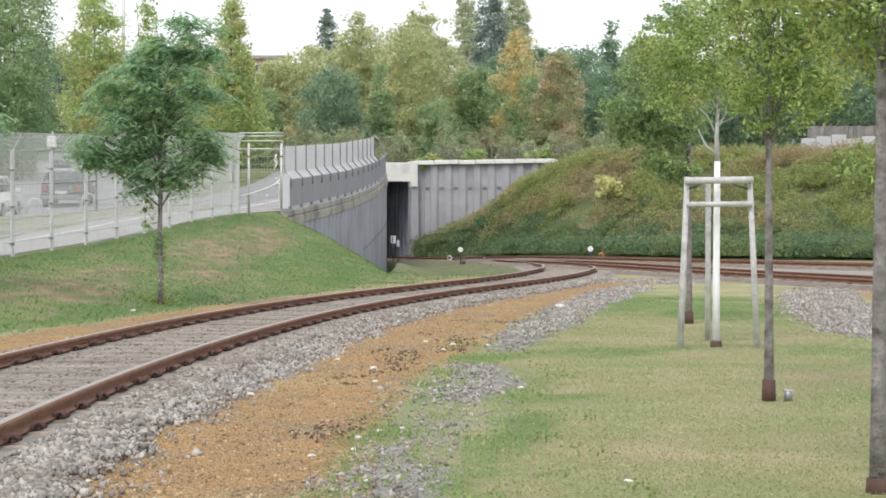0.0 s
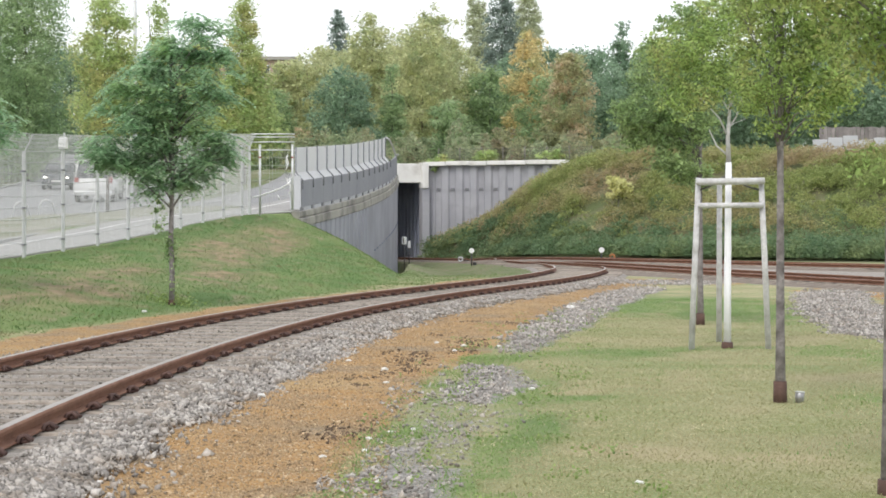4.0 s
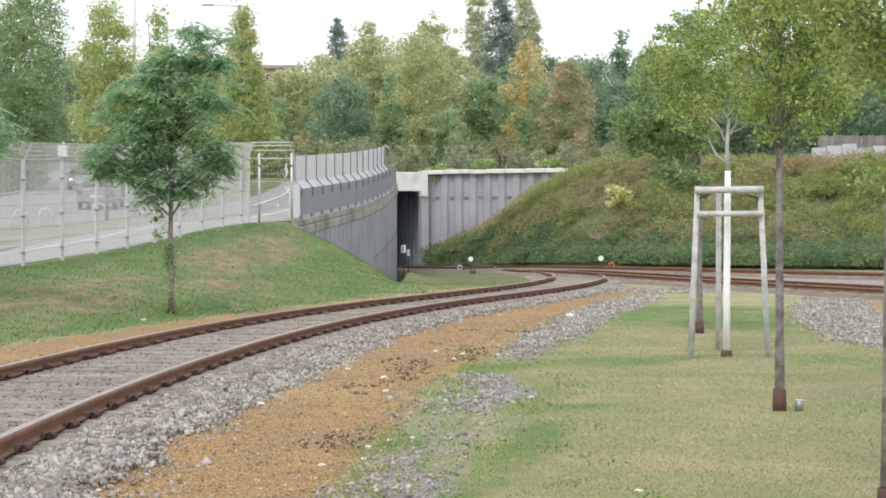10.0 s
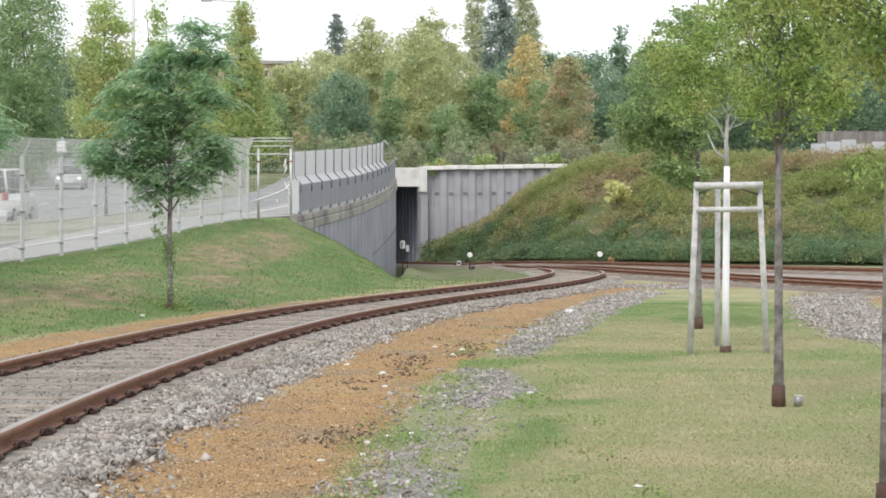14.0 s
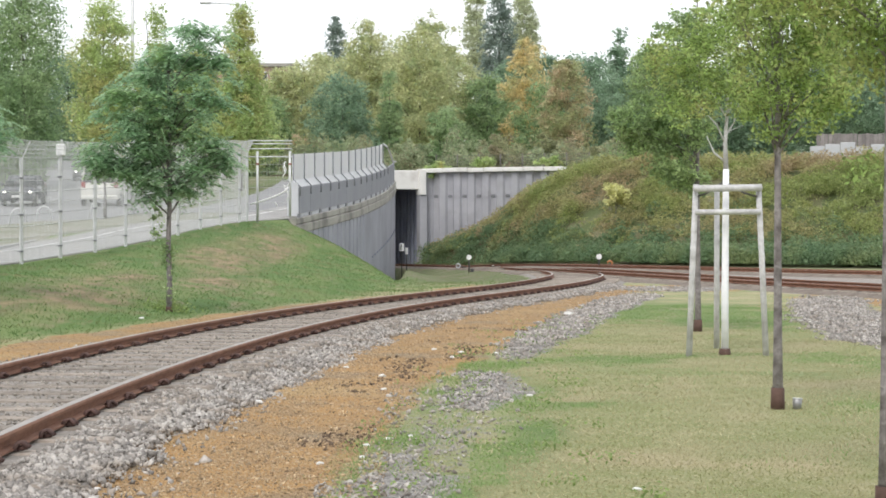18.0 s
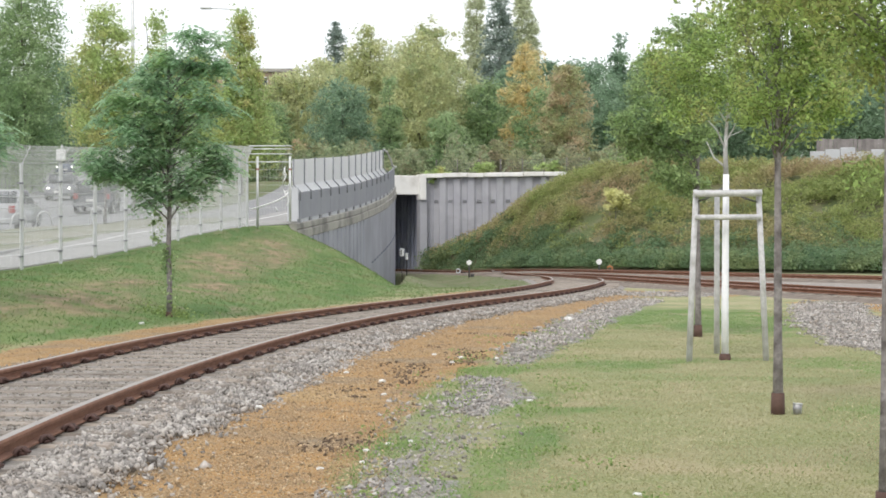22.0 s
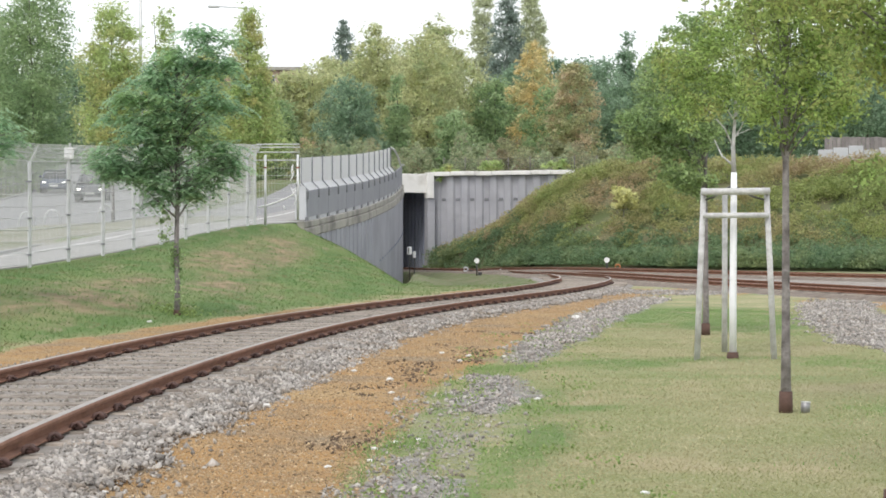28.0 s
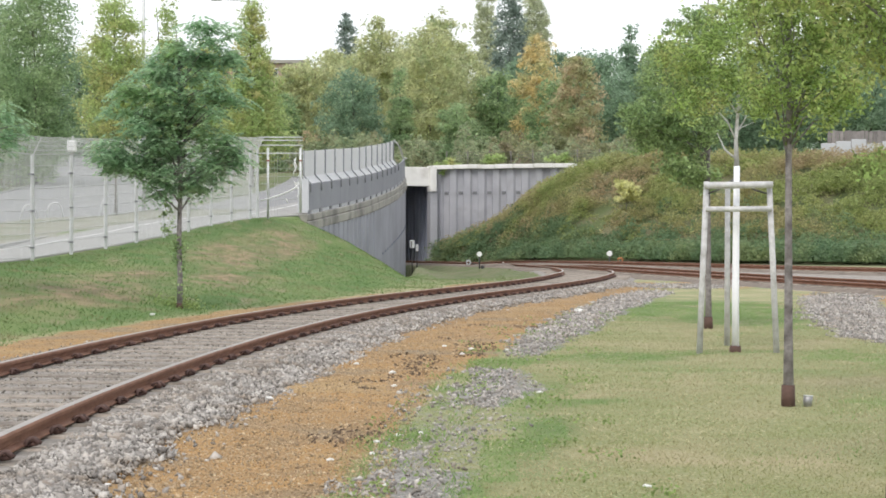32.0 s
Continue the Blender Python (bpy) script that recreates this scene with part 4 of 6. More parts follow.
def stand(b, dip, near=7.5, far=60.0):
    """Distance at which the ground is met along a bearing, looking down by a dip below the horizon."""
    d = np.arange(near, far, 0.02)
    seen = (EYE[2] - level(bearing(b, d), d)) * 3187 / d
    return float(d[np.argmax(seen < dip)])


def bearing(b, d):
    return (b - 784) / 3187.0 * d


LEAF_ROWAN = leafy("blue_green_leaf", (0.32, 0.485, 0.31), (0.485, 0.64, 0.42), 1.6, glow_through=0.68, c=(0.36, 0.5, 0.24), c_scale=1.6, c_at=0.62)
LEAF_PEAR = leafy("fresh_green_leaf", (0.28, 0.41, 0.13), (0.49, 0.585, 0.225), 3.0, per=0.5, glow_through=0.6, c=(0.52, 0.53, 0.24), c_scale=3.0, c_at=0.6)
# Far leaf tones except gold are lifted paler and bluer, haze put into colour.
LEAF_STREET = leafy("hazy_street_tree_leaf", (0.360, 0.487, 0.203), (0.534, 0.615, 0.276), 0.5, c=(0.56, 0.55, 0.25), glow_through=0.55)
LEAF_DARK = leafy("hazy_dark_green_leaf", (0.235, 0.350, 0.240), (0.345, 0.465, 0.315), 0.4, glow_through=0.55)
LEAF_OLIVE = leafy("hazy_olive_leaf", (0.510, 0.540, 0.300), (0.670, 0.675, 0.395), 0.35, c=(0.42, 0.50, 0.28), glow_through=0.55)
LEAF_GOLD = leafy("golden_autumn_leaf", (0.70, 0.60, 0.32), (0.79, 0.69, 0.40), 0.4, c=(0.50, 0.53, 0.29), glow_through=0.55, c_scale=0.7, c_at=0.58)
LEAF_RUST = leafy("hazy_rusty_autumn_leaf", (0.560, 0.440, 0.294), (0.640, 0.530, 0.362), 0.4, c=(0.46, 0.49, 0.27), glow_through=0.55, c_scale=0.6, c_at=0.47)
LEAF_FIR = leafy("hazy_blue_fir_needle", (0.255, 0.325, 0.290), (0.360, 0.429, 0.371), 0.5, glow_through=0.5)
LEAF_MID = leafy("hazy_mid_green_leaf", (0.290, 0.418, 0.223), (0.429, 0.534, 0.295), 0.4, glow_through=0.55)
LEAF_SLOPE = leafy("slope_shrub_leaf", (0.27, 0.345, 0.12), (0.44, 0.445, 0.175), 0.22, c=(0.43, 0.345, 0.21), c_scale=0.22, c_at=0.53)
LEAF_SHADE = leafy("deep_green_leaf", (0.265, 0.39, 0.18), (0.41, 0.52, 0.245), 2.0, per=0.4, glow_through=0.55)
LEAF_IVY = leafy("ivy_leaf", (0.13, 0.225, 0.12), (0.23, 0.32, 0.16), 0.4, c=(0.28, 0.335, 0.155), c_scale=0.35, c_at=0.56)
LEAF_YELLOW = leafy("yellow_shrub_leaf", (0.68, 0.68, 0.32), (0.80, 0.78, 0.42), 1.0)
LEAF_SCRUB = leafy("dull_scrub_leaf", (0.27, 0.30, 0.165), (0.38, 0.39, 0.22), 0.5, c=(0.35, 0.29, 0.2), c_scale=0.4, c_at=0.57)
# Poplar green also has distance haze mixed into the leaf colour.
LEAF_POPLAR = leafy("hazy_poplar_leaf", (0.518, 0.562, 0.389), (0.648, 0.680, 0.475), 0.4, glow_through=0.55)
LEAF_UNDER = leafy("undergrowth_leaf", (0.26, 0.335, 0.19), (0.38, 0.44, 0.26), 0.6, c=(0.40, 0.40, 0.25), glow_through=0.5, c_scale=0.5, c_at=0.56)

# far trees: bearing, distance, crown half-width, crown bottom and top, leaf, shape, label
WOODS = [
    (625, 155, 3.2, 6.0, 16.8, LEAF_OLIVE, "round", "olive tree further behind the tunnel"),
    (762, 150, 2.7, 6.0, 19.9, LEAF_OLIVE, "round", "tall pale olive tree further behind the tunnel"),
    (800, 165, 3.0, 6.0, 18.6, LEAF_OLIVE, "round", "olive tree further behind the sheet-pile wall"),
    (700, 160, 3.0, 6.0, 18.8, LEAF_OLIVE, "round", "olive tree further behind the tunnel"),
    (572, 165, 3.2, 6.0, 18.0, LEAF_OLIVE, "round", "pale olive tree further behind the noise barrier"),
    (900, 165, 3.6, 6.0, 17.2, LEAF_DARK, "round", "dark tree further behind the sheet-pile wall"),
    (962, 178, 3.4, 6.0, 19.0, LEAF_DARK, "round", "dark tree further behind the sheet-pile wall"),
    (1015, 182, 3.8, 6.0, 19.4, LEAF_DARK, "round", "dark tree further behind the sheet-pile wall"),
    (985, 160, 3.2, 6.0, 15.5, LEAF_MID, "round", "green tree further behind the sheet-pile wall"),
    (1085, 140, 3.0, 4.8, 13.5, LEAF_DARK, "round", "dark bushy tree beyond the slope"),
    (1270, 135, 3.4, 5.0, 13.6, LEAF_DARK, "round", "dark bushy tree beyond the slope"),
    (1390, 135, 3.4, 6.6, 14.0, LEAF_DARK, "round", "dark bushy tree beyond the slope"),
    (1520, 135, 3.4, 8.2, 15.0, LEAF_DARK, "round", "dark bushy tree beyond the slope"),
    (606, 126, 2.4, 5.4, 12.6, LEAF_DARK, "round", "dense dark green tree behind the noise barrier"),
    (650, 142, 2.6, 6.0, 18.2, LEAF_OLIVE, "round", "olive-yellow tree behind the tunnel"),
    (545, 150, 3.0, 6.0, 15.9, LEAF_OLIVE, "round", "pale olive tree behind the noise barrier"),
    (742, 134, 2.5, 5.0, 16.6, LEAF_OLIVE, "round", "tall olive willow-like tree above the tunnel"),
    (715, 140, 2.9, 5.0, 15.6, LEAF_OLIVE, "round", "olive tree above the tunnel"),
    (690, 128, 1.3, 5.5, 13.2, LEAF_MID, "cone", "narrow green tree above the tunnel"),
    (790, 124, 1.8, 4.5, 10.0, LEAF_MID, "round", "bushy green tree above the tunnel mouth"),
    (594, 190, 1.55, 15.0, 24.4, LEAF_FIR, "pine", "dark pine standing above the other trees"),
    (842, 225, 1.85, 9.0, 34.5, LEAF_POPLAR, "column", "tall columnar green poplar tree"),
    (926, 225, 2.15, 9.0, 35.0, LEAF_POPLAR, "column", "tall columnar green poplar tree"),
    (883, 215, 3.6, 11.0, 33.5, LEAF_FIR, "cone", "tall blue-green spruce between poplars"),
    (862, 150, 2.8, 5.0, 14.6, LEAF_MID, "round", "dark green tree above the sheet-pile wall"),
    (930, 142, 1.7, 5.5, 16.9, LEAF_GOLD, "round", "golden autumn tree above the sheet-pile wall"),
    (1003, 128, 1.9, 4.5, 14.0, LEAF_RUST, "round", "reddish-brown autumn tree above the sheet-pile wall"),
    (962, 138, 2.2, 5.0, 13.0, LEAF_MID, "round", "green tree above the sheet-pile wall"),
    (1048, 155, 3.4, 5.0, 16.9, LEAF_DARK, "round", "dark green tree beyond the slope"),
    (1096, 168, 2.0, 6.0, 20.4, LEAF_DARK, "tall", "tall dark tree beyond the slope"),
    (1150, 140, 2.6, 5.0, 15.8, LEAF_MID, "round", "green tree beyond the slope"),
    (1200, 150, 3.6, 5.0, 17.0, LEAF_MID, "round", "green tree beyond the slope"),
    (1330, 150, 4.6, 6.5, 16.5, LEAF_DARK, "round", "dark green tree beyond the slope"),
    (1450, 150, 4.5, 8.5, 18.5, LEAF_DARK, "round", "dark green tree beyond the slope"),
    (1570, 150, 4.5, 8.5, 18.5, LEAF_DARK, "round", "dark green tree beyond the slope"),
    (516, 165, 2.6, 6.0, 16.8, LEAF_OLIVE, "tall", "pale olive tree beside the flat-roofed building"),
    (492, 150, 2.0, 5.0, 15.0, LEAF_OLIVE, "round", "olive tree in front of the flat-roofed building"),
    (475, 138, 2.2, 5.0, 12.0, LEAF_MID, "round", "green tree behind the gate"),
    (530, 132, 1.6, 4.5, 8.6, LEAF_RUST, "round", "low reddish-brown shrub behind the gate"),
    (44, 112, 2.7, 4.6, 17.0, LEAF_MID, "round", "dense green street tree beyond the road"),
    (-35, 116, 2.6, 5.0, 16.5, LEAF_MID, "tall", "dense green street tree beyond the road"),
    (10, 150, 4.2, 5.0, 15.0, LEAF_DARK, "round", "dark green tree beyond the road"),
    (120, 172, 5.0, 5.0, 18.2, LEAF_DARK, "round", "dark green tree beyond the road"),
    (235, 172, 5.0, 5.0, 17.6, LEAF_DARK, "round", "dark green tree beyond the road"),
    (345, 172, 4.4, 5.0, 16.5, LEAF_MID, "round", "green tree beyond the road"),
    (440, 160, 3.0, 5.0, 13.0, LEAF_OLIVE, "round", "olive tree beyond the road"),
    (186, 68, 1.2, 4.0, 10.3, LEAF_STREET, "round", "young yellow-green street tree in the verge"),
    (276, 86, 1.15, 4.9, 12.2, LEAF_STREET, "cone", "young green street tree in the verge"),
    (428, 101, 2.1, 5.2, 14.4, LEAF_STREET, "cone", "young conical street tree in the verge"),
    (345, 118, 2.6, 5.5, 13.6, LEAF_STREET, "tall", "green street tree beyond the road"),
]


PROFILES = {  # crown radius by height from bottom to top
    "round": ([0, 0.12, 0.3, 0.5, 0.7, 0.85, 0.95, 1.0], [0.55, 0.8, 0.97, 1.0, 0.88, 0.66, 0.38, 0.1]),
    "tall": ([0, 0.1, 0.3, 0.55, 0.75, 0.9, 1.0], [0.6, 0.85, 1.0, 0.82, 0.55, 0.28, 0.05]),
    "cone": ([0, 0.06, 0.2, 0.5, 0.8, 1.0], [0.7, 0.95, 1.0, 0.6, 0.25, 0.03]),
    "column": ([0, 0.15, 0.4, 0.65, 0.85, 1.0], [0.35, 0.8, 1.0, 0.9, 0.55, 0.08]),
    "pine": ([0, 0.15, 0.3, 0.45, 0.6, 0.75, 0.9, 1.0], [0.6, 1.0, 0.7, 0.95, 0.6, 0.7, 0.35, 0.1]),
}


def crown_points(half, lo, hi, shape, count, per_clump=45):
    """Leaf places in small clumps filling a crown whose lumpy outline follows a profile."""
    hs, ws = PROFILES[shape]
    clumps = max(60, count // per_clump)
    s = rng.uniform(0, 1, clumps * 4)
    w = np.interp(s, hs, ws)
    s = s[rng.uniform(size=len(s)) < w ** 1.2 + 0.06][:clumps]
    clumps = len(s)
    w = np.interp(s, hs, ws)
    az = rng.uniform(0, 2 * np.pi, clumps)
    seed = rng.uniform(0, 50)
    swell = {"column": 0.12, "cone": 0.3, "pine": 0.3}.get(shape, 0.6)
    lump_r = np.array([noise.noise((math.cos(q) * 1.3 + seed, math.sin(q) * 1.3, h * (hi - lo) / half * 1.1)) for q, h in zip(az, s)])
    rho = half * w * (0.97 + swell * lump_r) * (0.12 + 0.88 * rng.uniform(0, 1, clumps) ** 0.5)
    cc = np.column_stack([rho * np.cos(az), rho * np.sin(az), lo + (hi - lo) * s])
    loose = (rng.uniform(size=clumps) < 0.12) & (s < 0.9)
    cc[loose] += rng.normal(size=(loose.sum(), 3)) * (0.13 * half, 0.13 * half, 0.2 * half) * (0.4 if shape == "column" else 1.0)
    which = rng.integers(0, clumps, count)
    size = (0.085 * half + 0.1) * rng.uniform(0.6, 1.5, clumps)
    return cc, cc[which] + np.clip(rng.normal(size=(count, 3)), -1.8, 1.8) * size[which][:, None] * (1.0, 1.0, 0.7)


def far_tree(b, d, half, low, high, mat, shape, label):
    x = bearing(b, d)
    z = gz(x, d)
    lo, hi = low - z, high - z
    size = (0.00115 if shape in ("column", "pine") else 0.0016) * d
    count = int(min(30000, 2 * half * (hi - lo) * 4.4 / (0.30 * size ** 2)))
    crown = crown_points(half, lo, hi, shape, count)
    grow("tree", label, "tree", (x, d, z), hi * 0.97, max(0.06, half * 0.035), crown, count, 0, 0, size, mat, WOOD_DARK, 10, "far trees", fork=max(0.2, lo / hi * 0.9), sway=0.06, far=True)


for row in WOODS:
    far_tree(*row)

# distant treeline, uncountable
line_pts = []
for b in range(-250, 1900, 22):
    d = 250 + 25 * math.sin(b * 0.013)
    x = bearing(b, d)
    h = 13 + 4 * noise.noise((b * 0.011, 1, 0)) + (5 if 950 < b < 1600 else 0)
    line_pts.append((x, d, 4 + h * 0.4, 2.6, 2.2, h * 0.55))
_, pts = clump_points(line_pts, 26000, 900, 0.6)
v, f = leaf_cards(pts, 0.6)
tagged(new("distant_woods", fast_mesh("distant_woods", v, f, LEAF_DARK)), "dark green treeline far behind everything", "woods", kind="stuff")

# undergrowth on the high ground, uncountable
low_pts = []
for b in range(515, 1120, 14):
    d = 124 + 4 * math.sin(b * 0.05)
    low_pts.append((bearing(b, d), d, 6.2 + 1.2 * noise.noise((b * 0.02, 2, 0)), 1.1, 1.2, 1.6 + noise.noise((b * 0.017, 5, 0))))
_, pts = clump_points(low_pts, 42000, 900, 0.3)
for name, sel, mat in (("undergrowth", pts[:, 0] < 3.0, LEAF_UNDER), ("undergrowth", pts[:, 0] >= 3.0, LEAF_SCRUB)):
    v, f = far_leaves(pts[sel], 0.24)
    tagged(new(name, fast_mesh(name, v, f, mat)), "tangled green undergrowth above the tunnel", "undergrowth", kind="stuff")

# overgrown slope: low domed shrubs, creepers at the foot
sx, sd = rng.uniform(-1.0, 34, 2600), rng.uniform(-0.6, 22, 2600)
sx[:420], sd[:420] = rng.uniform(-1.0, 6.0, 420), rng.uniform(-0.4, 14, 420)
sx[420:900], sd[420:900] = rng.uniform(3.0, 26.0, 480), rng.uniform(-3.4, 0.6, 480)
sy = np.interp(sx, SLOPE_X, SLOPE_Y) + sd
keep = (np.abs(sx / sy * 3187 + 784 - 1160) < 470) & ((sy < np.interp(sx, [-1.0, 8.0], [113.6, 109.8])) | (sx > 8.2))
sx, sy, sd = sx[keep], sy[keep], sd[keep]
dome = np.column_stack([sx, sy, ground_z(sx, sy) + 0.15, rng.uniform(0.35, 1.0, len(sx)), rng.uniform(0.35, 0.9, len(sx)), rng.uniform(0.3, 0.95, len(sx))])
dome[:, 5] *= np.where(dome[:, 2] > 5.0, 0.45, 1)
ivy = (sd + rng.normal(size=len(sd)) * 1.5) < 3.2


def dome_leaves(domes, count, size):
    pick = rng.integers(0, len(domes), count)
    u = rng.normal(size=(count, 3))
    u[:, 2] = np.abs(u[:, 2])
    u /= np.linalg.norm(u, axis=1)[:, None]
    pts = domes[pick, :3] + u * domes[pick, 3:] * rng.uniform(0.75, 1.12, count)[:, None]
    return far_leaves(pts, size * 1.15) if size < 0.18 else leaf_cards(pts, size)


for name, sel, mat, count, size, label in (("slope_shrubs", ~ivy, LEAF_SLOPE, 230000, 0.09, "olive and brownish shrubs covering a railway slope"),
                                           ("ivy_hedge", ivy, LEAF_IVY, 95000, 0.1, "dark green creepers along the foot of the slope")):
    v, f = dome_leaves(dome[sel], count, size)
    tagged(new(name, fast_mesh(name, v, f, mat)), label, "shrubs", kind="stuff")

# shrubs and weeds along the coping and the high ground
sx = rng.uniform(-8, 12, 9000)
syy = np.interp(sx, [-8.5, -1.0, 8.0], [114.2, 115.6, 111.7]) + rng.uniform(0, 5, 9000)
hgt = np.array([max(0, noise.noise((x * 0.7, 4, 8)) + 0.55) for x in sx])
pts = np.column_stack([sx, syy, 5.2 + rng.uniform(0, 1, 9000) * hgt * 3.0])
dry = np.array([noise.noise((x * 0.55, 9, 3)) for x in sx]) + rng.normal(size=len(sx)) * 0.12 > 0.12
for sel, mat, label in ((~dry, LEAF_UNDER, "green leafy shrubs growing above the coping"), (dry, LEAF_SCRUB, "dry twiggy shrubs growing above the coping")):
    v, f = far_leaves(pts[sel], 0.22)
    tagged(new("coping_shrubs", fast_mesh("coping_shrubs", v, f, mat)), label, "shrubs", kind="stuff")

# creeper hanging over the coping beside the tunnel mouth
_, pts = clump_points([(-0.75, 114.2, 5.55, 0.55, 0.3, 0.35), (-0.1, 114.0, 5.75, 0.6, 0.3, 0.3), (-0.7, 113.9, 5.2, 0.3, 0.2, 0.3), (2.6, 113.2, 5.95, 0.8, 0.3, 0.35), (6.6, 111.6, 5.9, 1.0, 0.4, 0.4)], 1500, 60, 0.12)
v, f = far_leaves(pts, 0.2)
tagged(new("hanging_creeper", fast_mesh("hanging_creeper", v, f, LEAF_STREET)), "yellow-green creeper hanging over the pale coping", "creeper", kind="stuff")

# the yellow bush on the slope
bx, by = bearing(1089, 89.6), 89.6
grow("bush", "bright yellow-green bush on the overgrown slope", "bush", (bx, by, gz(bx, by)), 1.6, 0.03, [(0, 0, 1.5, 0.6, 0.5, 0.6), (0.45, 0, 1.2, 0.4, 0.4, 0.4), (-0.3, 0, 1.85, 0.35, 0.3, 0.3)], 1500, 50, 0.10, 0.19, LEAF_YELLOW, limbs=8)


# ---- near trees ----
def spray_leaves(tips, count, leaflets, length, leaflet):
    """Feathery compound leaves: leaflets in pairs along drooping stalks."""
    pts, dirs = [], []
    for _ in range(count):
        t = tips[rng.integers(len(tips))] + rng.normal(size=3) * (0.1, 0.1, 0.05)
        d = rng.normal(size=3) * (1, 1, 0.25)
        d[2] -= 0.25
        d /= np.linalg.norm(d)
        side = np.cross(d, (0, 0, 1))
        side /= np.linalg.norm(side) + 1e-9
        for j in range(leaflets):
            s = (j // 2 + 0.6) / (leaflets / 2)
            sg = 1 if j % 2 else -1
            pts.append(t + d * length * s - np.array((0, 0, 0.35 * length * s * s)) + side * sg * leaflet * 0.55)
            dirs.append(side * sg + d * 0.35 + np.array((0, 0, -0.3)))
    pts, dirs = np.array(pts), np.array(dirs)
    dirs /= np.linalg.norm(dirs, axis=1)[:, None]
    up = np.tile((0, 0, 1.0), (len(pts), 1)) + rng.normal(size=pts.shape) * 0.3
    wd = np.cross(dirs, up)
    wd /= np.linalg.norm(wd, axis=1)[:, None] + 1e-9
    n = len(pts)
    v = np.empty((n, 4, 3))
    v[:, 0], v[:, 2] = pts - dirs * leaflet * 0.5, pts + dirs * leaflet * 0.5
    v[:, 1], v[:, 3] = pts + wd * leaflet * 0.22, pts - wd * leaflet * 0.22
    return v.reshape(-1, 3), np.arange(n * 4).reshape(n, 4)


def rowan(base, blobs, top, trunk_r, count, label, tufts=110):
    tree = empty("tree", pose(*base), label, "tree", "young rowan trees")
    cc, _ = clump_points(blobs, 10, tufts, 0.1)
    rods = [([(0, 0, -0.05), (0.01, 0, 0.5), (-0.01, 0, 1.1), (0.02, 0, top * 0.45), (0.0, 0, top * 0.72), (-0.05, 0, top * 0.95)], [trunk_r * 1.1, trunk_r, trunk_r * 0.92, trunk_r * 0.75, trunk_r * 0.4, trunk_r * 0.12])]
    for e in cc[:46]:
        s = np.clip(e[2] - rng.uniform(0.15, 0.7), top * 0.3, top * 0.85)
        p = np.array((0.0, 0, s))
        rods.append(([p, (p + e) / 2 + (0, 0, 0.08), e], [0.016, 0.01, 0.004]))
    part("trunk", tubes("trunk", rods, BARK, 7), tree, "slender grey trunk with branches")
    v, f = spray_leaves(cc, count, 12, 0.24, 0.095)
    part("crown", fast_mesh("crown", v, f, LEAF_ROWAN), tree, "layered crown of feathery leaves")
    _, sp = clump_points([(-0.2, 0, 1.5, 0.1, 0.07, 0.34), (0, 0, 0.95, 0.13, 0.1, 0.3), (0, 0, 0.6, 0.07, 0.06, 0.5)], 640, 80, 0.035)
    v, f = leaf_cards(sp, 0.055)
    tagged(part("trunk_foliage", fast_mesh("trunk_foliage", v, f, LEAF_SHADE), tree, "leafy shoots on the trunk"), kind="stuff")
    part("trunk_guard", tubes("trunk_guard", [([(0, 0, -0.03), (0, 0, 0.08)], trunk_r * 1.35)], GUARD, 9), tree, "dark trunk guard")
    return tree


LY = stand(299, 133)
LX = bearing(299, LY)
rowan((LX, LY, gz(LX, LY)), [(x, 0, z, w, 0.85 * w, 0.13) for x, z, w in (
    (0.29, 4.57, 0.22), (0.67, 4.57, 0.2), (0.88, 4.25, 0.18), (0.01, 4.34, 0.2), (-0.9, 3.4, 0.3), (-1.25, 2.56, 0.2), (0.95, 3.9, 0.15),
    (-0.85, 2.35, 0.35), (0.75, 2.4, 0.3), (-0.25, 2.0, 0.2), (0.25, 2.0, 0.2), (0.85, 2.55, 0.25), (-1.0, 2.5, 0.3),
    (0.42, 4.64, 0.22), (0.18, 4.42, 0.26), (0.58, 4.42, 0.20), (0.79, 4.51, 0.13), (-0.08, 4.14, 0.41), (0.38, 4.11, 0.51), (0.70, 4.07, 0.23), (-0.41, 3.90, 0.46), (0.10, 3.81, 0.57),
    (0.61, 3.77, 0.28), (-0.71, 3.61, 0.37), (-0.27, 3.53, 0.57), (0.29, 3.47, 0.57), (0.73, 3.40, 0.22), (-0.87, 3.28, 0.39), (-0.36, 3.24, 0.57), (0.24, 3.16, 0.63), (0.70, 3.10, 0.26),
    (-0.71, 2.98, 0.48), (-0.08, 2.90, 0.66), (0.47, 2.85, 0.44), (-1.05, 2.79, 0.31), (-0.54, 2.70, 0.53), (0.10, 2.63, 0.65), (0.67, 2.66, 0.31), (-1.17, 2.57, 0.24), (-0.77, 2.44, 0.41),
    (-0.18, 2.35, 0.57), (0.42, 2.39, 0.41), (0.82, 2.48, 0.18), (-0.54, 2.17, 0.37), (0.01, 2.11, 0.46), (0.47, 2.13, 0.28), (-0.34, 1.93, 0.24), (0.21, 1.95, 0.24))], 4.75, 0.045, 2150,
      "young rowan tree with feathery blue-green leaves on the bank", 260)
EX = bearing(-85, 27.5)
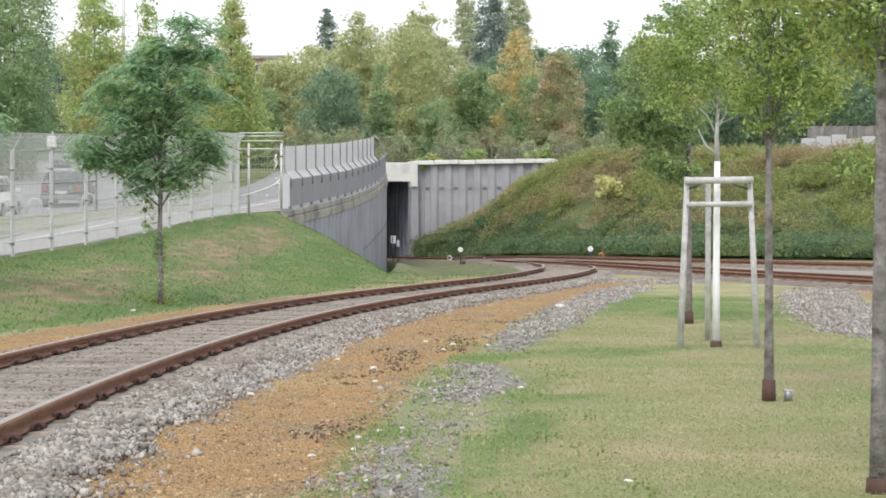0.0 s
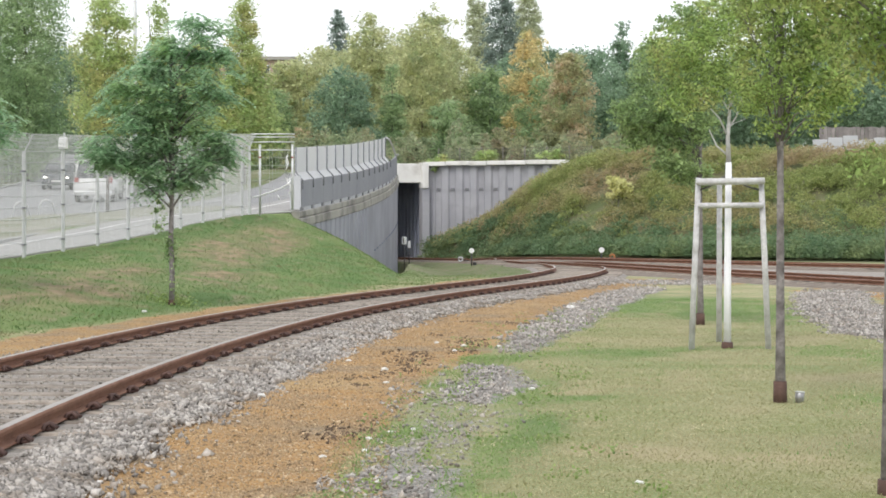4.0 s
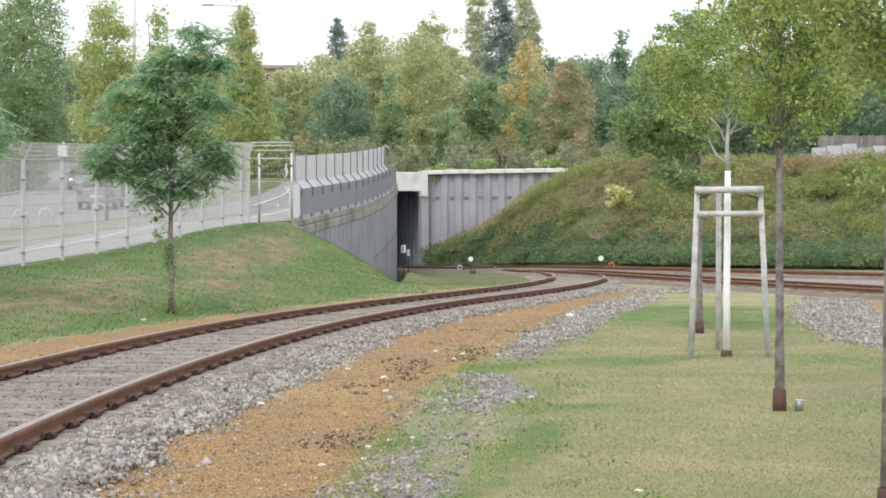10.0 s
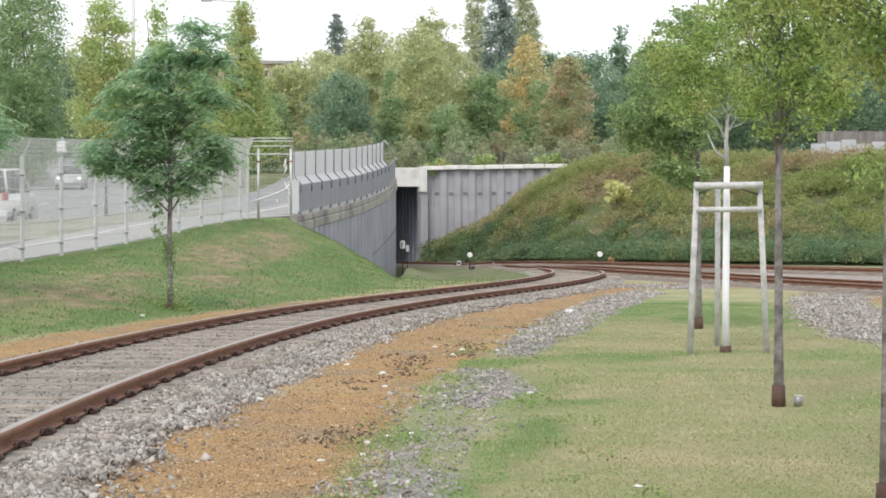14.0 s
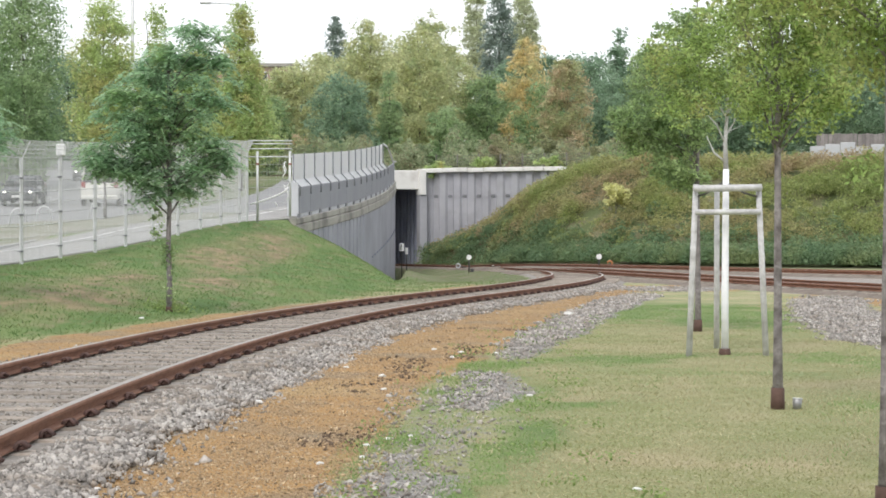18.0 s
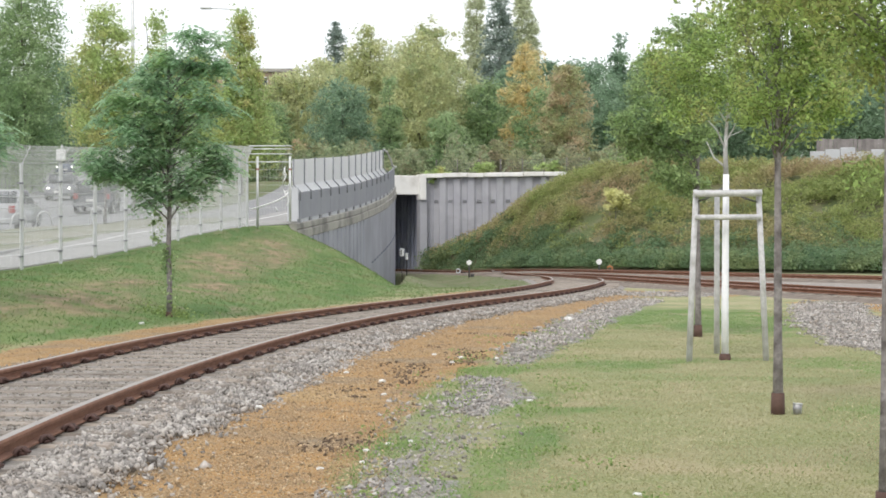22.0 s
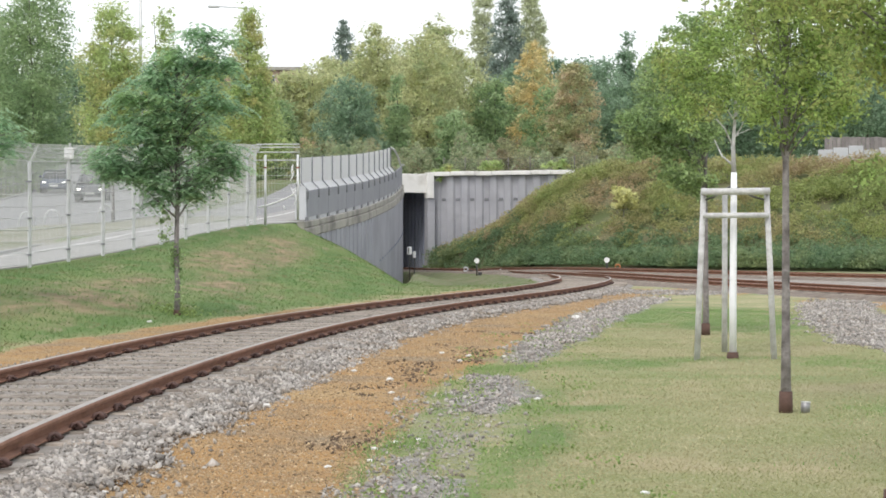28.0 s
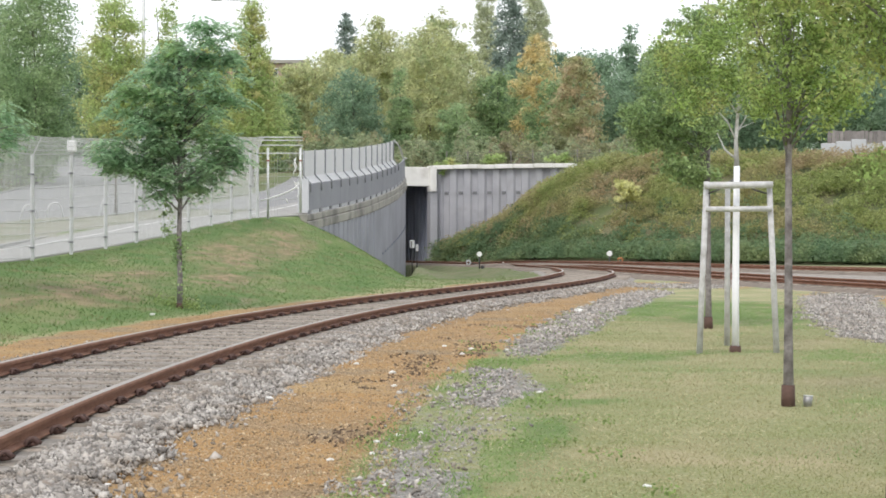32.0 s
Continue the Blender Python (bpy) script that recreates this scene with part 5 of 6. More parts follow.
rowan((EX, 27.5, gz(EX, 27.5)), [(0.0, 0, 2.2, 0.6, 0.6, 0.2), (0.85, 0, 2.42, 0.26, 0.3, 0.2), (0.7, 0, 2.7, 0.25, 0.3, 0.15), (0.5, 0, 2.3, 0.4, 0.4, 0.15), (-0.45, 0, 3.0, 0.5, 0.7, 0.4), (-0.4, 0, 3.8, 0.5, 0.6, 0.5)], 4.6, 0.05, 750,
      "young rowan tree at the end of the bank")


def row_tree(b, d, trunk_r, blobs, top, count, label, leaf=0.041, fork=0.4, lean=(0, 0), mat=LEAF_PEAR, limbs=22, guard=0.16):
    x = bearing(b, d)
    return grow("tree", label, "tree", (x, d, gz(x, d)), top, trunk_r, blobs, count, max(60, count // 34), 0.062, leaf, mat, BARK, limbs, "trees in the lawn", fork=fork, lean=lean, guard=guard, sway=0.006, droop=0.55, wide=0.46)


row_tree(1376.5, stand(1376.5, 306), 0.037, [(0.08, 0, 2.22, 0.33, 0.35, 0.24), (-0.08, 0, 2.5, 0.3, 0.4, 0.26), (0.27, 0, 2.5, 0.3, 0.4, 0.28), (0.05, 0, 2.8, 0.42, 0.45, 0.3), (0.34, 0, 2.85, 0.28, 0.4, 0.3), (-0.12, 0, 3.15, 0.4, 0.45, 0.35), (0.25, 0, 3.3, 0.45, 0.5, 0.4), (0, 0, 3.8, 0.5, 0.5, 0.5), (-0.22, 0.1, 2.32, 0.18, 0.25, 0.15), (0.4, 0, 2.32, 0.2, 0.3, 0.16), (0.0, 0, 1.98, 0.12, 0.12, 0.1)], 4.4, 22000,
         "slim young tree with fresh green leaves standing in the lawn", fork=0.39)
row_tree(1571, stand(1571, 470), 0.043, [(-0.06, 0.1, 1.64, 0.1, 0.1, 0.09), (-0.15, 0.1, 2.2, 0.24, 0.3, 0.16), (-0.1, 0, 2.45, 0.38, 0.45, 0.2), (0.3, 0.2, 2.3, 0.5, 0.5, 0.35), (0.1, 0, 2.9, 0.6, 0.6, 0.4), (0.1, 0, 3.6, 0.6, 0.6, 0.5), (-0.42, 0.1, 2.52, 0.34, 0.3, 0.14), (-0.7, 0.1, 2.62, 0.3, 0.3, 0.14)], 4.2, 26000,
         "slim young tree with a rough grey trunk close to the path", leaf=0.036, fork=0.48, guard=0.075)
row_tree(1235, stand(1235, 168.5), 0.043, [(-0.3, 0, 2.2, 0.42, 0.4, 0.26), (-0.72, 0, 2.5, 0.4, 0.4, 0.26), (-0.2, 0, 2.7, 0.5, 0.5, 0.3), (-0.7, 0, 2.95, 0.42, 0.45, 0.3), (-0.98, 0, 2.8, 0.28, 0.3, 0.2), (-0.1, 0, 3.3, 0.55, 0.5, 0.35), (-0.5, 0, 3.55, 0.5, 0.5, 0.35), (0, 0, 4.0, 0.6, 0.5, 0.4), (-0.1, 0, 2.0, 0.3, 0.3, 0.18)], 4.5, 17000,
         "young tree with a dense green crown behind the staked tree", leaf=0.062, fork=0.4, mat=LEAF_SHADE)

# staked tree with a limewashed trunk
SY = stand(1283, 210)
SX = bearing(1283, SY)
SZ = gz(SX, SY)
staked = empty("tree", pose(SX, SY, SZ), "young tree with a white limewashed trunk held between stakes", "tree", "trees in the lawn")
part("trunk", tubes("trunk", [([(0, 0, 0.06), (0.0, 0, 0.7), (0.005, 0, 1.4), (0.01, 0, 2.02)], [0.041, 0.039, 0.037, 0.033])], LIME, 10), staked, "white limewashed trunk")
part("trunk_base", tubes("trunk_base", [([(0, 0, -0.05), (0, 0, 0.07)], [0.075, 0.06])], GUARD, 9), staked, "dark brown trunk base")
rods = [([(0.01, 0, 2.0), (0.0, 0, 2.3), (0.02, 0, 2.6), (0.03, 0, 3.0), (0, 0, 3.7)], [0.031, 0.024, 0.018, 0.011, 0.003])]
cc, pts = clump_points([(-0.45, 0, 2.72, 0.38, 0.35, 0.26), (-0.2, 0, 3.15, 0.5, 0.4, 0.35), (-0.62, 0, 3.25, 0.26, 0.3, 0.3), (0.12, 0, 2.85, 0.34, 0.35, 0.32), (0.0, 0, 3.6, 0.4, 0.4, 0.25)], 7000, 190, 0.09)
for start, bend, tip, thick in ((2.1, (-0.12, 0.0, 2.2), (-0.2, 0.02, 2.38), 0.014), (2.38, (0.1, 0.05, 2.52), (0.16, 0.04, 2.75), 0.012), (2.3, (-0.1, -0.05, 2.5), (-0.3, -0.02, 2.72), 0.012),
                                (2.5, (0.06, -0.06, 2.75), (0.2, -0.05, 3.0), 0.01), (2.6, (-0.1, 0.06, 2.8), (-0.35, 0.1, 3.1), 0.01), (2.38, (0.06, 0.02, 2.44), (0.2, 0.0, 2.5), 0.007)):
    rods.append(([(0.0, 0, start), bend, tip], [thick, thick * 0.75, thick * 0.35]))
part("branchwork", tubes("branchwork", rods, STAKE, 6), staked, "pale bare twigs")
v, f = leaf_cards(pts, 0.05, wide=0.45)
part("crown", fast_mesh("crown", v, f, LEAF_PEAR), staked, "thin crown of small leaves")

frame_ob = empty("tree_stakes", pose(SX, SY, SZ), "weathered timber stakes with cross bars round a young tree", "tree stakes")
for (bx, by), (tx, ty), h in (((-0.41, -0.12), (-0.33, -0.1), 1.85), ((0.43, -0.12), (0.345, -0.1), 1.85), ((0.1, 1.25), (0.08, 1.1), 1.82)):
    part("stake", tubes("stake", [([(bx, by, -0.1), ((bx + tx) / 2, (by + ty) / 2, h / 2), (tx, ty, h)], [0.034, 0.033, 0.031])], STAKE, 9), frame_ob)
part("cross_bar", tubes("cross_bar", [([(-0.365, -0.17, 1.805), (0, -0.17, 1.81), (0.37, -0.17, 1.815)], 0.038)], STAKE, 9), frame_ob, "round timber cross bar")
part("cross_bar", tubes("cross_bar", [([(-0.345, -0.16, 1.55), (0.36, -0.16, 1.555)], 0.03)], STAKE, 9), frame_ob, "round timber cross bar")
STRAP = material("dark_webbing", (0.09, 0.09, 0.08), (0.14, 0.14, 0.13), 8, 0.8, 0.1)
for sg in (-1, 1):
    part("strap", tubes("strap", [([(sg * 0.32, -0.12, 1.72), (sg * 0.2, -0.06, 1.76), (sg * 0.05, 0.03, 1.86), (0, 0.05, 1.88)], 0.011)], STRAP, 4), frame_ob, "dark webbing strap")


# ---- stones, grass and litter near the track ----
def pebbles(places, sizes):
    """Angular stones: squashed eight-sided lumps."""
    n = len(places)
    base = np.array([(1, 0, 0), (-1, 0, 0), (0, 1, 0), (0, -1, 0), (0, 0, 1), (0, 0, -1)], float)
    tri = np.array([(0, 2, 4), (2, 1, 4), (1, 3, 4), (3, 0, 4), (2, 0, 5), (1, 2, 5), (3, 1, 5), (0, 3, 5)])
    q = rng.normal(size=(n, 3, 3))
    rot, _ = np.linalg.qr(q)
    shape = base[None] * rng.uniform(0.5, 1.2, (n, 6, 1)) * rng.uniform(0.65, 1.25, (n, 1, 3)) * (1, 1, 0.6)
    v = np.einsum("nij,nkj->nki", rot, shape) * sizes[:, None, None] + places[:, None]
    f = tri[None] + (np.arange(n) * 6)[:, None, None]
    return v.reshape(-1, 3), f.reshape(-1, 3)


def along_line(line, n, s0, s1, o0, o1, power=1.0):
    """Random places beside a track, between two runs and two offsets; power > 1 crowds the start."""
    arr = np.array(line)
    s = s0 + (s1 - s0) * rng.uniform(0, 1, n) ** power
    i = np.clip(s * 2, 0, len(arr) - 1.001)
    j = i.astype(int)
    fr = (i - j)[:, None]
    r = arr[j] * (1 - fr) + arr[j + 1] * fr
    o = rng.uniform(o0, o1, n)
    return r[:, 0] + o * np.sin(r[:, 3]), r[:, 1] - o * np.cos(r[:, 3]), r[:, 2], o


def bed_top(o):
    """Height of the ballast over the ground at an offset from the track's middle."""
    return np.interp(np.abs(o), [0, 0.6, 0.9, 1.1, 1.35, 1.75], [0.08, 0.08, 0.086, 0.084, 0.05, 0.0])


x, y, z, o = along_line(MAIN, 60000, 22, 62, 0.93, 1.85, 2.2)
lim = np.interp(y, [10, 12, 14, 18, 24, 30], [1.35, 1.45, 1.65, 1.75, 1.6, 1.5]) + 0.1 * np.sin(y * 2.1 + 1.4 * np.sin(y * 5.3))
ok = rng.uniform(size=len(o)) < np.interp(o - lim, [-0.6, -0.35, -0.08, 0.12, 0.3], [0.45, 1, 1, 0.1, 0.02])
x, y, z, o = x[ok], y[ok], z[ok], o[ok]
v, f = pebbles(np.column_stack([x, y, z - RAIL_TOP + bed_top(o) + rng.uniform(-0.014, 0.008, len(x))]), (0.008 + 0.03 * rng.uniform(0, 1, len(x)) ** 2.5) * np.interp(o, [0.9, 1.2], [0.65, 1.1]))
tagged(new("ballast", fast_mesh("ballast", v, f, STONE)), "grey crushed-stone ballast on the track's shoulder", "ballast", kind="stuff")
x, y, z, o = along_line(MAIN, 22000, 22, 66, -1.85, -0.93, 1.9)
ok = rng.uniform(size=len(o)) < np.interp(o, [-1.85, -1.5, -1.2, -0.93], [0.05, 0.5, 0.8, 0.7])
x, y, z, o = x[ok], y[ok], z[ok], o[ok]
v, f = pebbles(np.column_stack([x, y, z - RAIL_TOP + np.interp(o, [-1.85, -1.45, -1.2], [0.0, 0.015, 0.07]) + rng.uniform(-0.01, 0.006, len(x))]), 0.008 + 0.022 * rng.uniform(0, 1, len(x)) ** 2.2)
tagged(new("ballast", fast_mesh("ballast", v, f, STONE)), "thin grey ballast fringe on the bank side of the track", "ballast", kind="stuff")
x, y, z, o = along_line(MAIN, 17000, 22, 62, -1.35, 0.68, 2.0)
ok = np.abs(np.abs(o) - 0.75) > 0.08
x, y, z, o = x[ok], y[ok], z[ok], o[ok]
v, f = pebbles(np.column_stack([x, y, z - RAIL_TOP + 0.082 + rng.uniform(-0.008, 0.006, len(x))]), rng.uniform(0.008, 0.022, len(x)))
FILL = material("brownish_fill_stone", (0.20, 0.174, 0.148), (0.37, 0.34, 0.30), 5, 0.9, 0.3, per=0.4)
tagged(new("track_fill", fast_mesh("track_fill", v, f, FILL)), "brownish grit between the rails", "gravel", kind="stuff")
# fill sheet level with the sleepers
DARK_BED = material("oily_brown_bed", (0.12, 0.095, 0.075), (0.23, 0.19, 0.155), 3, 0.95, 0.6, fine=40)
BED_PROFILE = [(-2.1, -0.62), (-1.5, -0.21), (-1.25, -0.134), (-0.83, -0.122), (0.83, -0.122), (1.15, -0.122), (1.42, -0.205), (1.9, -0.6)]
GRIT_BED = material("track_bed_grit", (0.165, 0.147, 0.128), (0.32, 0.297, 0.272), 7, 0.95, 0.7, fine=55)
turn_at = next(i for i, row in enumerate(MAIN) if row[1] > 74)
for rows, mat in ((MAIN[:turn_at + 1], GRIT_BED), (MAIN[turn_at:], DARK_BED)):
    tagged(new("track_bed", sweep("track_bed", BED_PROFILE, rows, (mat,), closed=False)), "grey-brown gritty bed of the railway track", "track bed", kind="structure")
for line, nm in ((SIDE, "track_bed"), (FAR, "track_bed")):
    tagged(new(nm, sweep(nm, [(-2.2, -0.6), (-1.6, -0.2), (-1.2, -0.126), (1.2, -0.126), (1.6, -0.2), (2.2, -0.6)], line, (DARK_BED,), closed=False)), "grey-brown gritty bed of the railway track", "track bed", kind="structure")


def by_cover(layer, n, x0, x1, y0, y1, power=1.6):
    """Random places on the ground where a layer of its cover is strong."""
    px, py = rng.uniform(x0, x1, n), y0 + (y1 - y0) * rng.uniform(0, 1, n) ** power
    i, j = np.clip(np.searchsorted(gy, py), 0, nyy - 1), np.clip(np.searchsorted(gx, px), 0, nxx - 1)
    keep_it = rng.uniform(size=n) < cover[i, j, layer] ** 1.5
    return np.column_stack([px, py, level(px, py)])[keep_it]


p = by_cover(2, 170000, -1.5, 12, 7.5, 52)
v, f = pebbles(p + (0, 0, 0.008), (0.009 + 0.019 * rng.uniform(0, 1, len(p)) ** 1.6) * np.interp(p[:, 1], [12, 20, 26], [1.0, 1.4, 1.7]))
tagged(new("gravel", fast_mesh("gravel", v, f, STONE)), "grey gravel scattered along the lawn's edge", "gravel", kind="stuff")
x, y, _, o = along_line(MAIN, 40000, 22, 62, 1.5, 2.9, 1.9)
x2, y2, _, _ = along_line(MAIN, 9000, 26, 60, -2.6, -1.3, 1.5)
x, y = np.concatenate([x, x2]), np.concatenate([y, y2])
p = np.column_stack([x, y, level(x, y)])
v, f = pebbles(p + (0, 0, 0.002), rng.uniform(0.004, 0.0095, len(p)) * rng.choice([1, 1, 1, 1, 1, 1, 1, 1, 1, 2.2], len(p)))
OCHRE = material("ochre_grit_stone", (0.27, 0.17, 0.085), (0.50, 0.40, 0.27), 9, 0.9, 0.2, per=0.5)
tagged(new("ochre_grit", fast_mesh("ochre_grit", v, f, OCHRE)), "ochre grit and small stones on the strip", "gravel", kind="stuff")


def blades(p, height, width, lean=0.6):
    n = len(p)
    a = rng.uniform(0, 2 * np.pi, n)
    h = height * rng.uniform(0.45, 1.25, n)
    w = width * rng.uniform(0.7, 1.3, n)
    tip = rng.normal(size=(n, 2)) * lean * h[:, None]
    side = np.column_stack([np.cos(a), np.sin(a)]) * w[:, None]
    v = np.empty((n, 3, 3))
    v[:, 0] = p - np.column_stack([side, np.zeros(n)])
    v[:, 1] = p + np.column_stack([side, np.zeros(n)])
    v[:, 2] = p + np.column_stack([tip, h])
    return v.reshape(-1, 3), np.arange(3 * n).reshape(n, 3)


def turf_places(n, x0, x1, y0, y1, power):
    px, py = rng.uniform(x0, x1, n), y0 + (y1 - y0) * rng.uniform(0, 1, n) ** power
    i, j = np.clip(np.searchsorted(gy, py), 0, nyy - 1), np.clip(np.searchsorted(gx, px), 0, nxx - 1)
    bare = cover[i, j, :3].max(axis=1)
    keep_it = (rng.uniform(size=n) > bare * 1.2) & (px > np.interp(py, EDGE_Y, EDGE_X) + 0.05) & (np.abs(px / py) < 0.27)
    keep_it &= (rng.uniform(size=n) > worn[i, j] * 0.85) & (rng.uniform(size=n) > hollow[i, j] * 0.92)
    return np.column_stack([px, py, level(px, py) - 0.003])[keep_it]


GRASS = material("mown_grass_blade", (0.305, 0.325, 0.145), (0.38, 0.355, 0.195), 1.1, 0.7, 0, fine=7, per=0.16, glow_through=0.45, c=(0.44, 0.385, 0.24), c_scale=0.8, c_at=0.55)
GRASS_BANK = material("bank_grass_blade", (0.112, 0.215, 0.06), (0.172, 0.262, 0.088), 0.9, 0.7, 0, fine=7, per=0.14, glow_through=0.35, c=(0.28, 0.25, 0.135), c_scale=0.8, c_at=0.57)
GRASS_LUSH = material("fresh_grass_blade", (0.19, 0.325, 0.10), (0.275, 0.38, 0.14), 0.9, 0.7, 0, fine=7, per=0.15, glow_through=0.5)
p = turf_places(520000, -2, 9, 7.2, 34, 1.7)
rich = cover[np.clip(np.searchsorted(gy, p[:, 1]), 0, nyy - 1), np.clip(np.searchsorted(gx, p[:, 0]), 0, nxx - 1), 3] > rng.uniform(0.2, 0.5, len(p))
for sel, mat, tall, label in ((~rich, GRASS, 0.017, "short dry mown grass of the lawn"), (rich, GRASS_LUSH, 0.019, "fresh green grass patches in the lawn")):
    v, f = blades(p[sel], tall, 0.0036, 1.0)
    tagged(new("lawn_grass", fast_mesh("lawn_grass", v, f, mat)), label, "grass", kind="stuff")
p = turf_places(230000, -13, 3.0, 18, 96, 1.3)
p = p[p[:, 0] < np.interp(p[:, 1], main_arr[:, 1], main_arr[:, 0]) - 1.4]
v, f = blades(p, 0.045, 0.008, 0.9)
tagged(new("bank_grass", fast_mesh("bank_grass", v, f, GRASS_BANK)), "rough green grass on the bank", "grass", kind="stuff")
p = turf_places(12000, -0.5, 9, 7.5, 40, 1.6)
p = p[[noise.noise((a * 0.8, b * 0.5, 2)) > 0.27 for a, b, _ in p]]
v, f = blades(p, 0.032, 0.005, 0.9)
tagged(new("grass_tufts", fast_mesh("grass_tufts", v, f, GRASS_LUSH)), "longer grass tufts in the lawn", "grass", kind="stuff")
STRAW = material("dry_straw_blade", (0.50, 0.45, 0.28), (0.62, 0.55, 0.37), 3, 0.75, 0, fine=9, per=0.2, glow_through=0.4)
p = turf_places(30000, -0.5, 9, 7.4, 26, 1.5)
p = p[[noise.noise((a * 1.1, b * 0.7, 71)) > -0.02 for a, b, _ in p]]
v, f = blades(p, 0.024, 0.0035, 1.6)
tagged(new("dry_grass", fast_mesh("dry_grass", v, f, STRAW)), "pale dry straw lying in the mown lawn", "grass", kind="stuff")

x, y, _, o = along_line(MAIN, 30000, 22, 62, 2.7, 4.4, 1.7)
ok = np.array([noise.noise((a * 1.3, b * 0.9, 12)) for a, b in zip(x, y)]) > -0.05
ii, jj = np.clip(np.searchsorted(gy, y), 0, nyy - 1), np.clip(np.searchsorted(gx, x), 0, nxx - 1)
ok &= rng.uniform(size=len(x)) > cover[ii, jj, :3].max(axis=1) * 1.05
ok &= x - np.interp(y, STRIP_Y, STRIP_X) < 0.15 + 0.55 * rng.uniform(0, 1, len(x))
p = np.column_stack([x, y, level(x, y) - 0.003])[ok]
v, f = blades(p, 0.045, 0.005, 0.8)
tagged(new("border_weeds", fast_mesh("border_weeds", v, f, GRASS_LUSH)), "green weeds between gravel and lawn", "weeds", kind="stuff")

# dark earth clods and leafy weeds where the strip meets the lawn
CLOD = material("dark_earth_clod", (0.075, 0.052, 0.035), (0.16, 0.11, 0.075), 12, 0.95, 0.4, per=0.3)
x, y, _, o = along_line(MAIN, 9000, 22, 40, 2.1, 3.5, 1.3)
ok = np.array([noise.noise((a * 1.6, b * 0.4, 44)) + 0.5 * noise.noise((a * 5, b * 1.6, 4)) for a, b in zip(x, y)]) > 0.24
ok &= cover[np.clip(np.searchsorted(gy, y), 0, nyy - 1), np.clip(np.searchsorted(gx, x), 0, nxx - 1), 1] > 0.35
ok &= y > 10.8
x, y = x[ok], y[ok]
v, f = pebbles(np.column_stack([x, y, level(x, y) + 0.002]), 0.006 + 0.02 * rng.uniform(0, 1, len(x)) ** 2)
tagged(new("earth_clods", fast_mesh("earth_clods", v, f, CLOD)), "dark earth clods on the gravel strip", "soil", kind="stuff")
LEAF_WEED = leafy("low_weed_leaf", (0.2, 0.31, 0.1), (0.33, 0.41, 0.15), 1.5)
x, y, _, o = along_line(MAIN, 9000, 22, 44, 2.6, 4.3, 1.4)
ok = np.array([noise.noise((a * 2.3, b * 1.5, 51)) for a, b in zip(x, y)]) > 0.2
x, y = x[ok], y[ok]
v, f = leaf_cards(np.column_stack([x, y, level(x, y) + rng.uniform(0.005, 0.05, len(x))]), 0.028)
tagged(new("leafy_weeds", fast_mesh("leafy_weeds", v, f, LEAF_WEED)), "small leafy weeds along the gravel's edge", "weeds", kind="stuff")
x0, y0 = bearing(300, 29.6), 29.6
x, y = x0 + rng.normal(size=500) * 0.22, y0 + rng.normal(size=500) * 0.2
v, f = leaf_cards(np.column_stack([x, y, level(x, y) + np.abs(rng.normal(size=500)) * 0.08]), 0.05)
tagged(new("leafy_weeds", fast_mesh("leafy_weeds", v, f, LEAF_WEED)), "leafy weeds round the foot of a young tree", "weeds", kind="stuff")

PALE = material("pale_stone", (0.62, 0.61, 0.59), (0.75, 0.74, 0.72), 14, 0.9, 0.3)


def lump(name, label, category, x, y, size, mat=PALE):
    bm = bmesh.new()
    bmesh.ops.create_icosphere(bm, subdivisions=2, radius=1)
    for vert in bm.verts:
        vert.co *= 0.8 + 0.35 * noise.noise(vert.co * 1.7 + Vector((x, y, 0)))
    bmesh.ops.scale(bm, vec=size, verts=bm.verts)
    me = bpy.data.meshes.new(name)
    bm.to_mesh(me)
    bm.free()
    me.materials.append(mat)
    ob = new(name, me)
    ob.matrix_basis = pose(x, y, gz(x, y) + size[2] * 0.4, 0, 0, random.uniform(0, 360))
    return tagged(ob, label, category, "loose stones" if category == "stone" else "")


for b, dip, s in ((1006, 140, 0.12), (457, 296, 0.05), (676, 249, 0.05), (686, 361, 0.035), (640, 393, 0.03), (878, 208, 0.045), (816, 207, 0.05), (937, 283, 0.035), (566, 404, 0.03), (300, 245, 0.03), (475, 228, 0.03), (679, 272, 0.035),
                  (205, 450, 0.03), (800, 215, 0.04), (170, 450, 0.03), (768, 201, 0.04), (648, 372, 0.035), (727, 355, 0.03), (612, 233, 0.035), (388, 180, 0.06), (250, 146, 0.06), (560, 228, 0.04), (665, 449, 0.03)):
    y = stand(b, dip)
    x = bearing(b, y)
    lump("stone", "pale loose stone lying on the gravel strip", "stone", x, y, (s, s * 0.7, s * 0.45))
cy = stand(1411, 306)
cx = bearing(1411, cy)
cup = empty("metal_can", pose(cx, cy, gz(cx, cy), 0, 0, 20), "small grey metal can standing in the lawn", "can")
TIN = material("dull_tin", (0.30, 0.30, 0.31), (0.42, 0.42, 0.43), 14, 0.45, 0.1, 0.6)
part("can_body", tubes("can_body", [([(0, 0, 0.0), (0, 0, 0.04), (0.004, 0, 0.08)], [0.031, 0.034, 0.034])], TIN, 12), cup)
part("can_rim", tubes("can_rim", [([(0.004, 0, 0.076), (0.0045, 0, 0.084)], 0.0365)], GALV, 12), cup)
py_ = stand(1128, 450)
px_ = bearing(1128, py_)
lump("paper_scrap", "crumpled white paper scrap in the lawn", "litter", px_, py_, (0.035, 0.02, 0.012), PAINT)

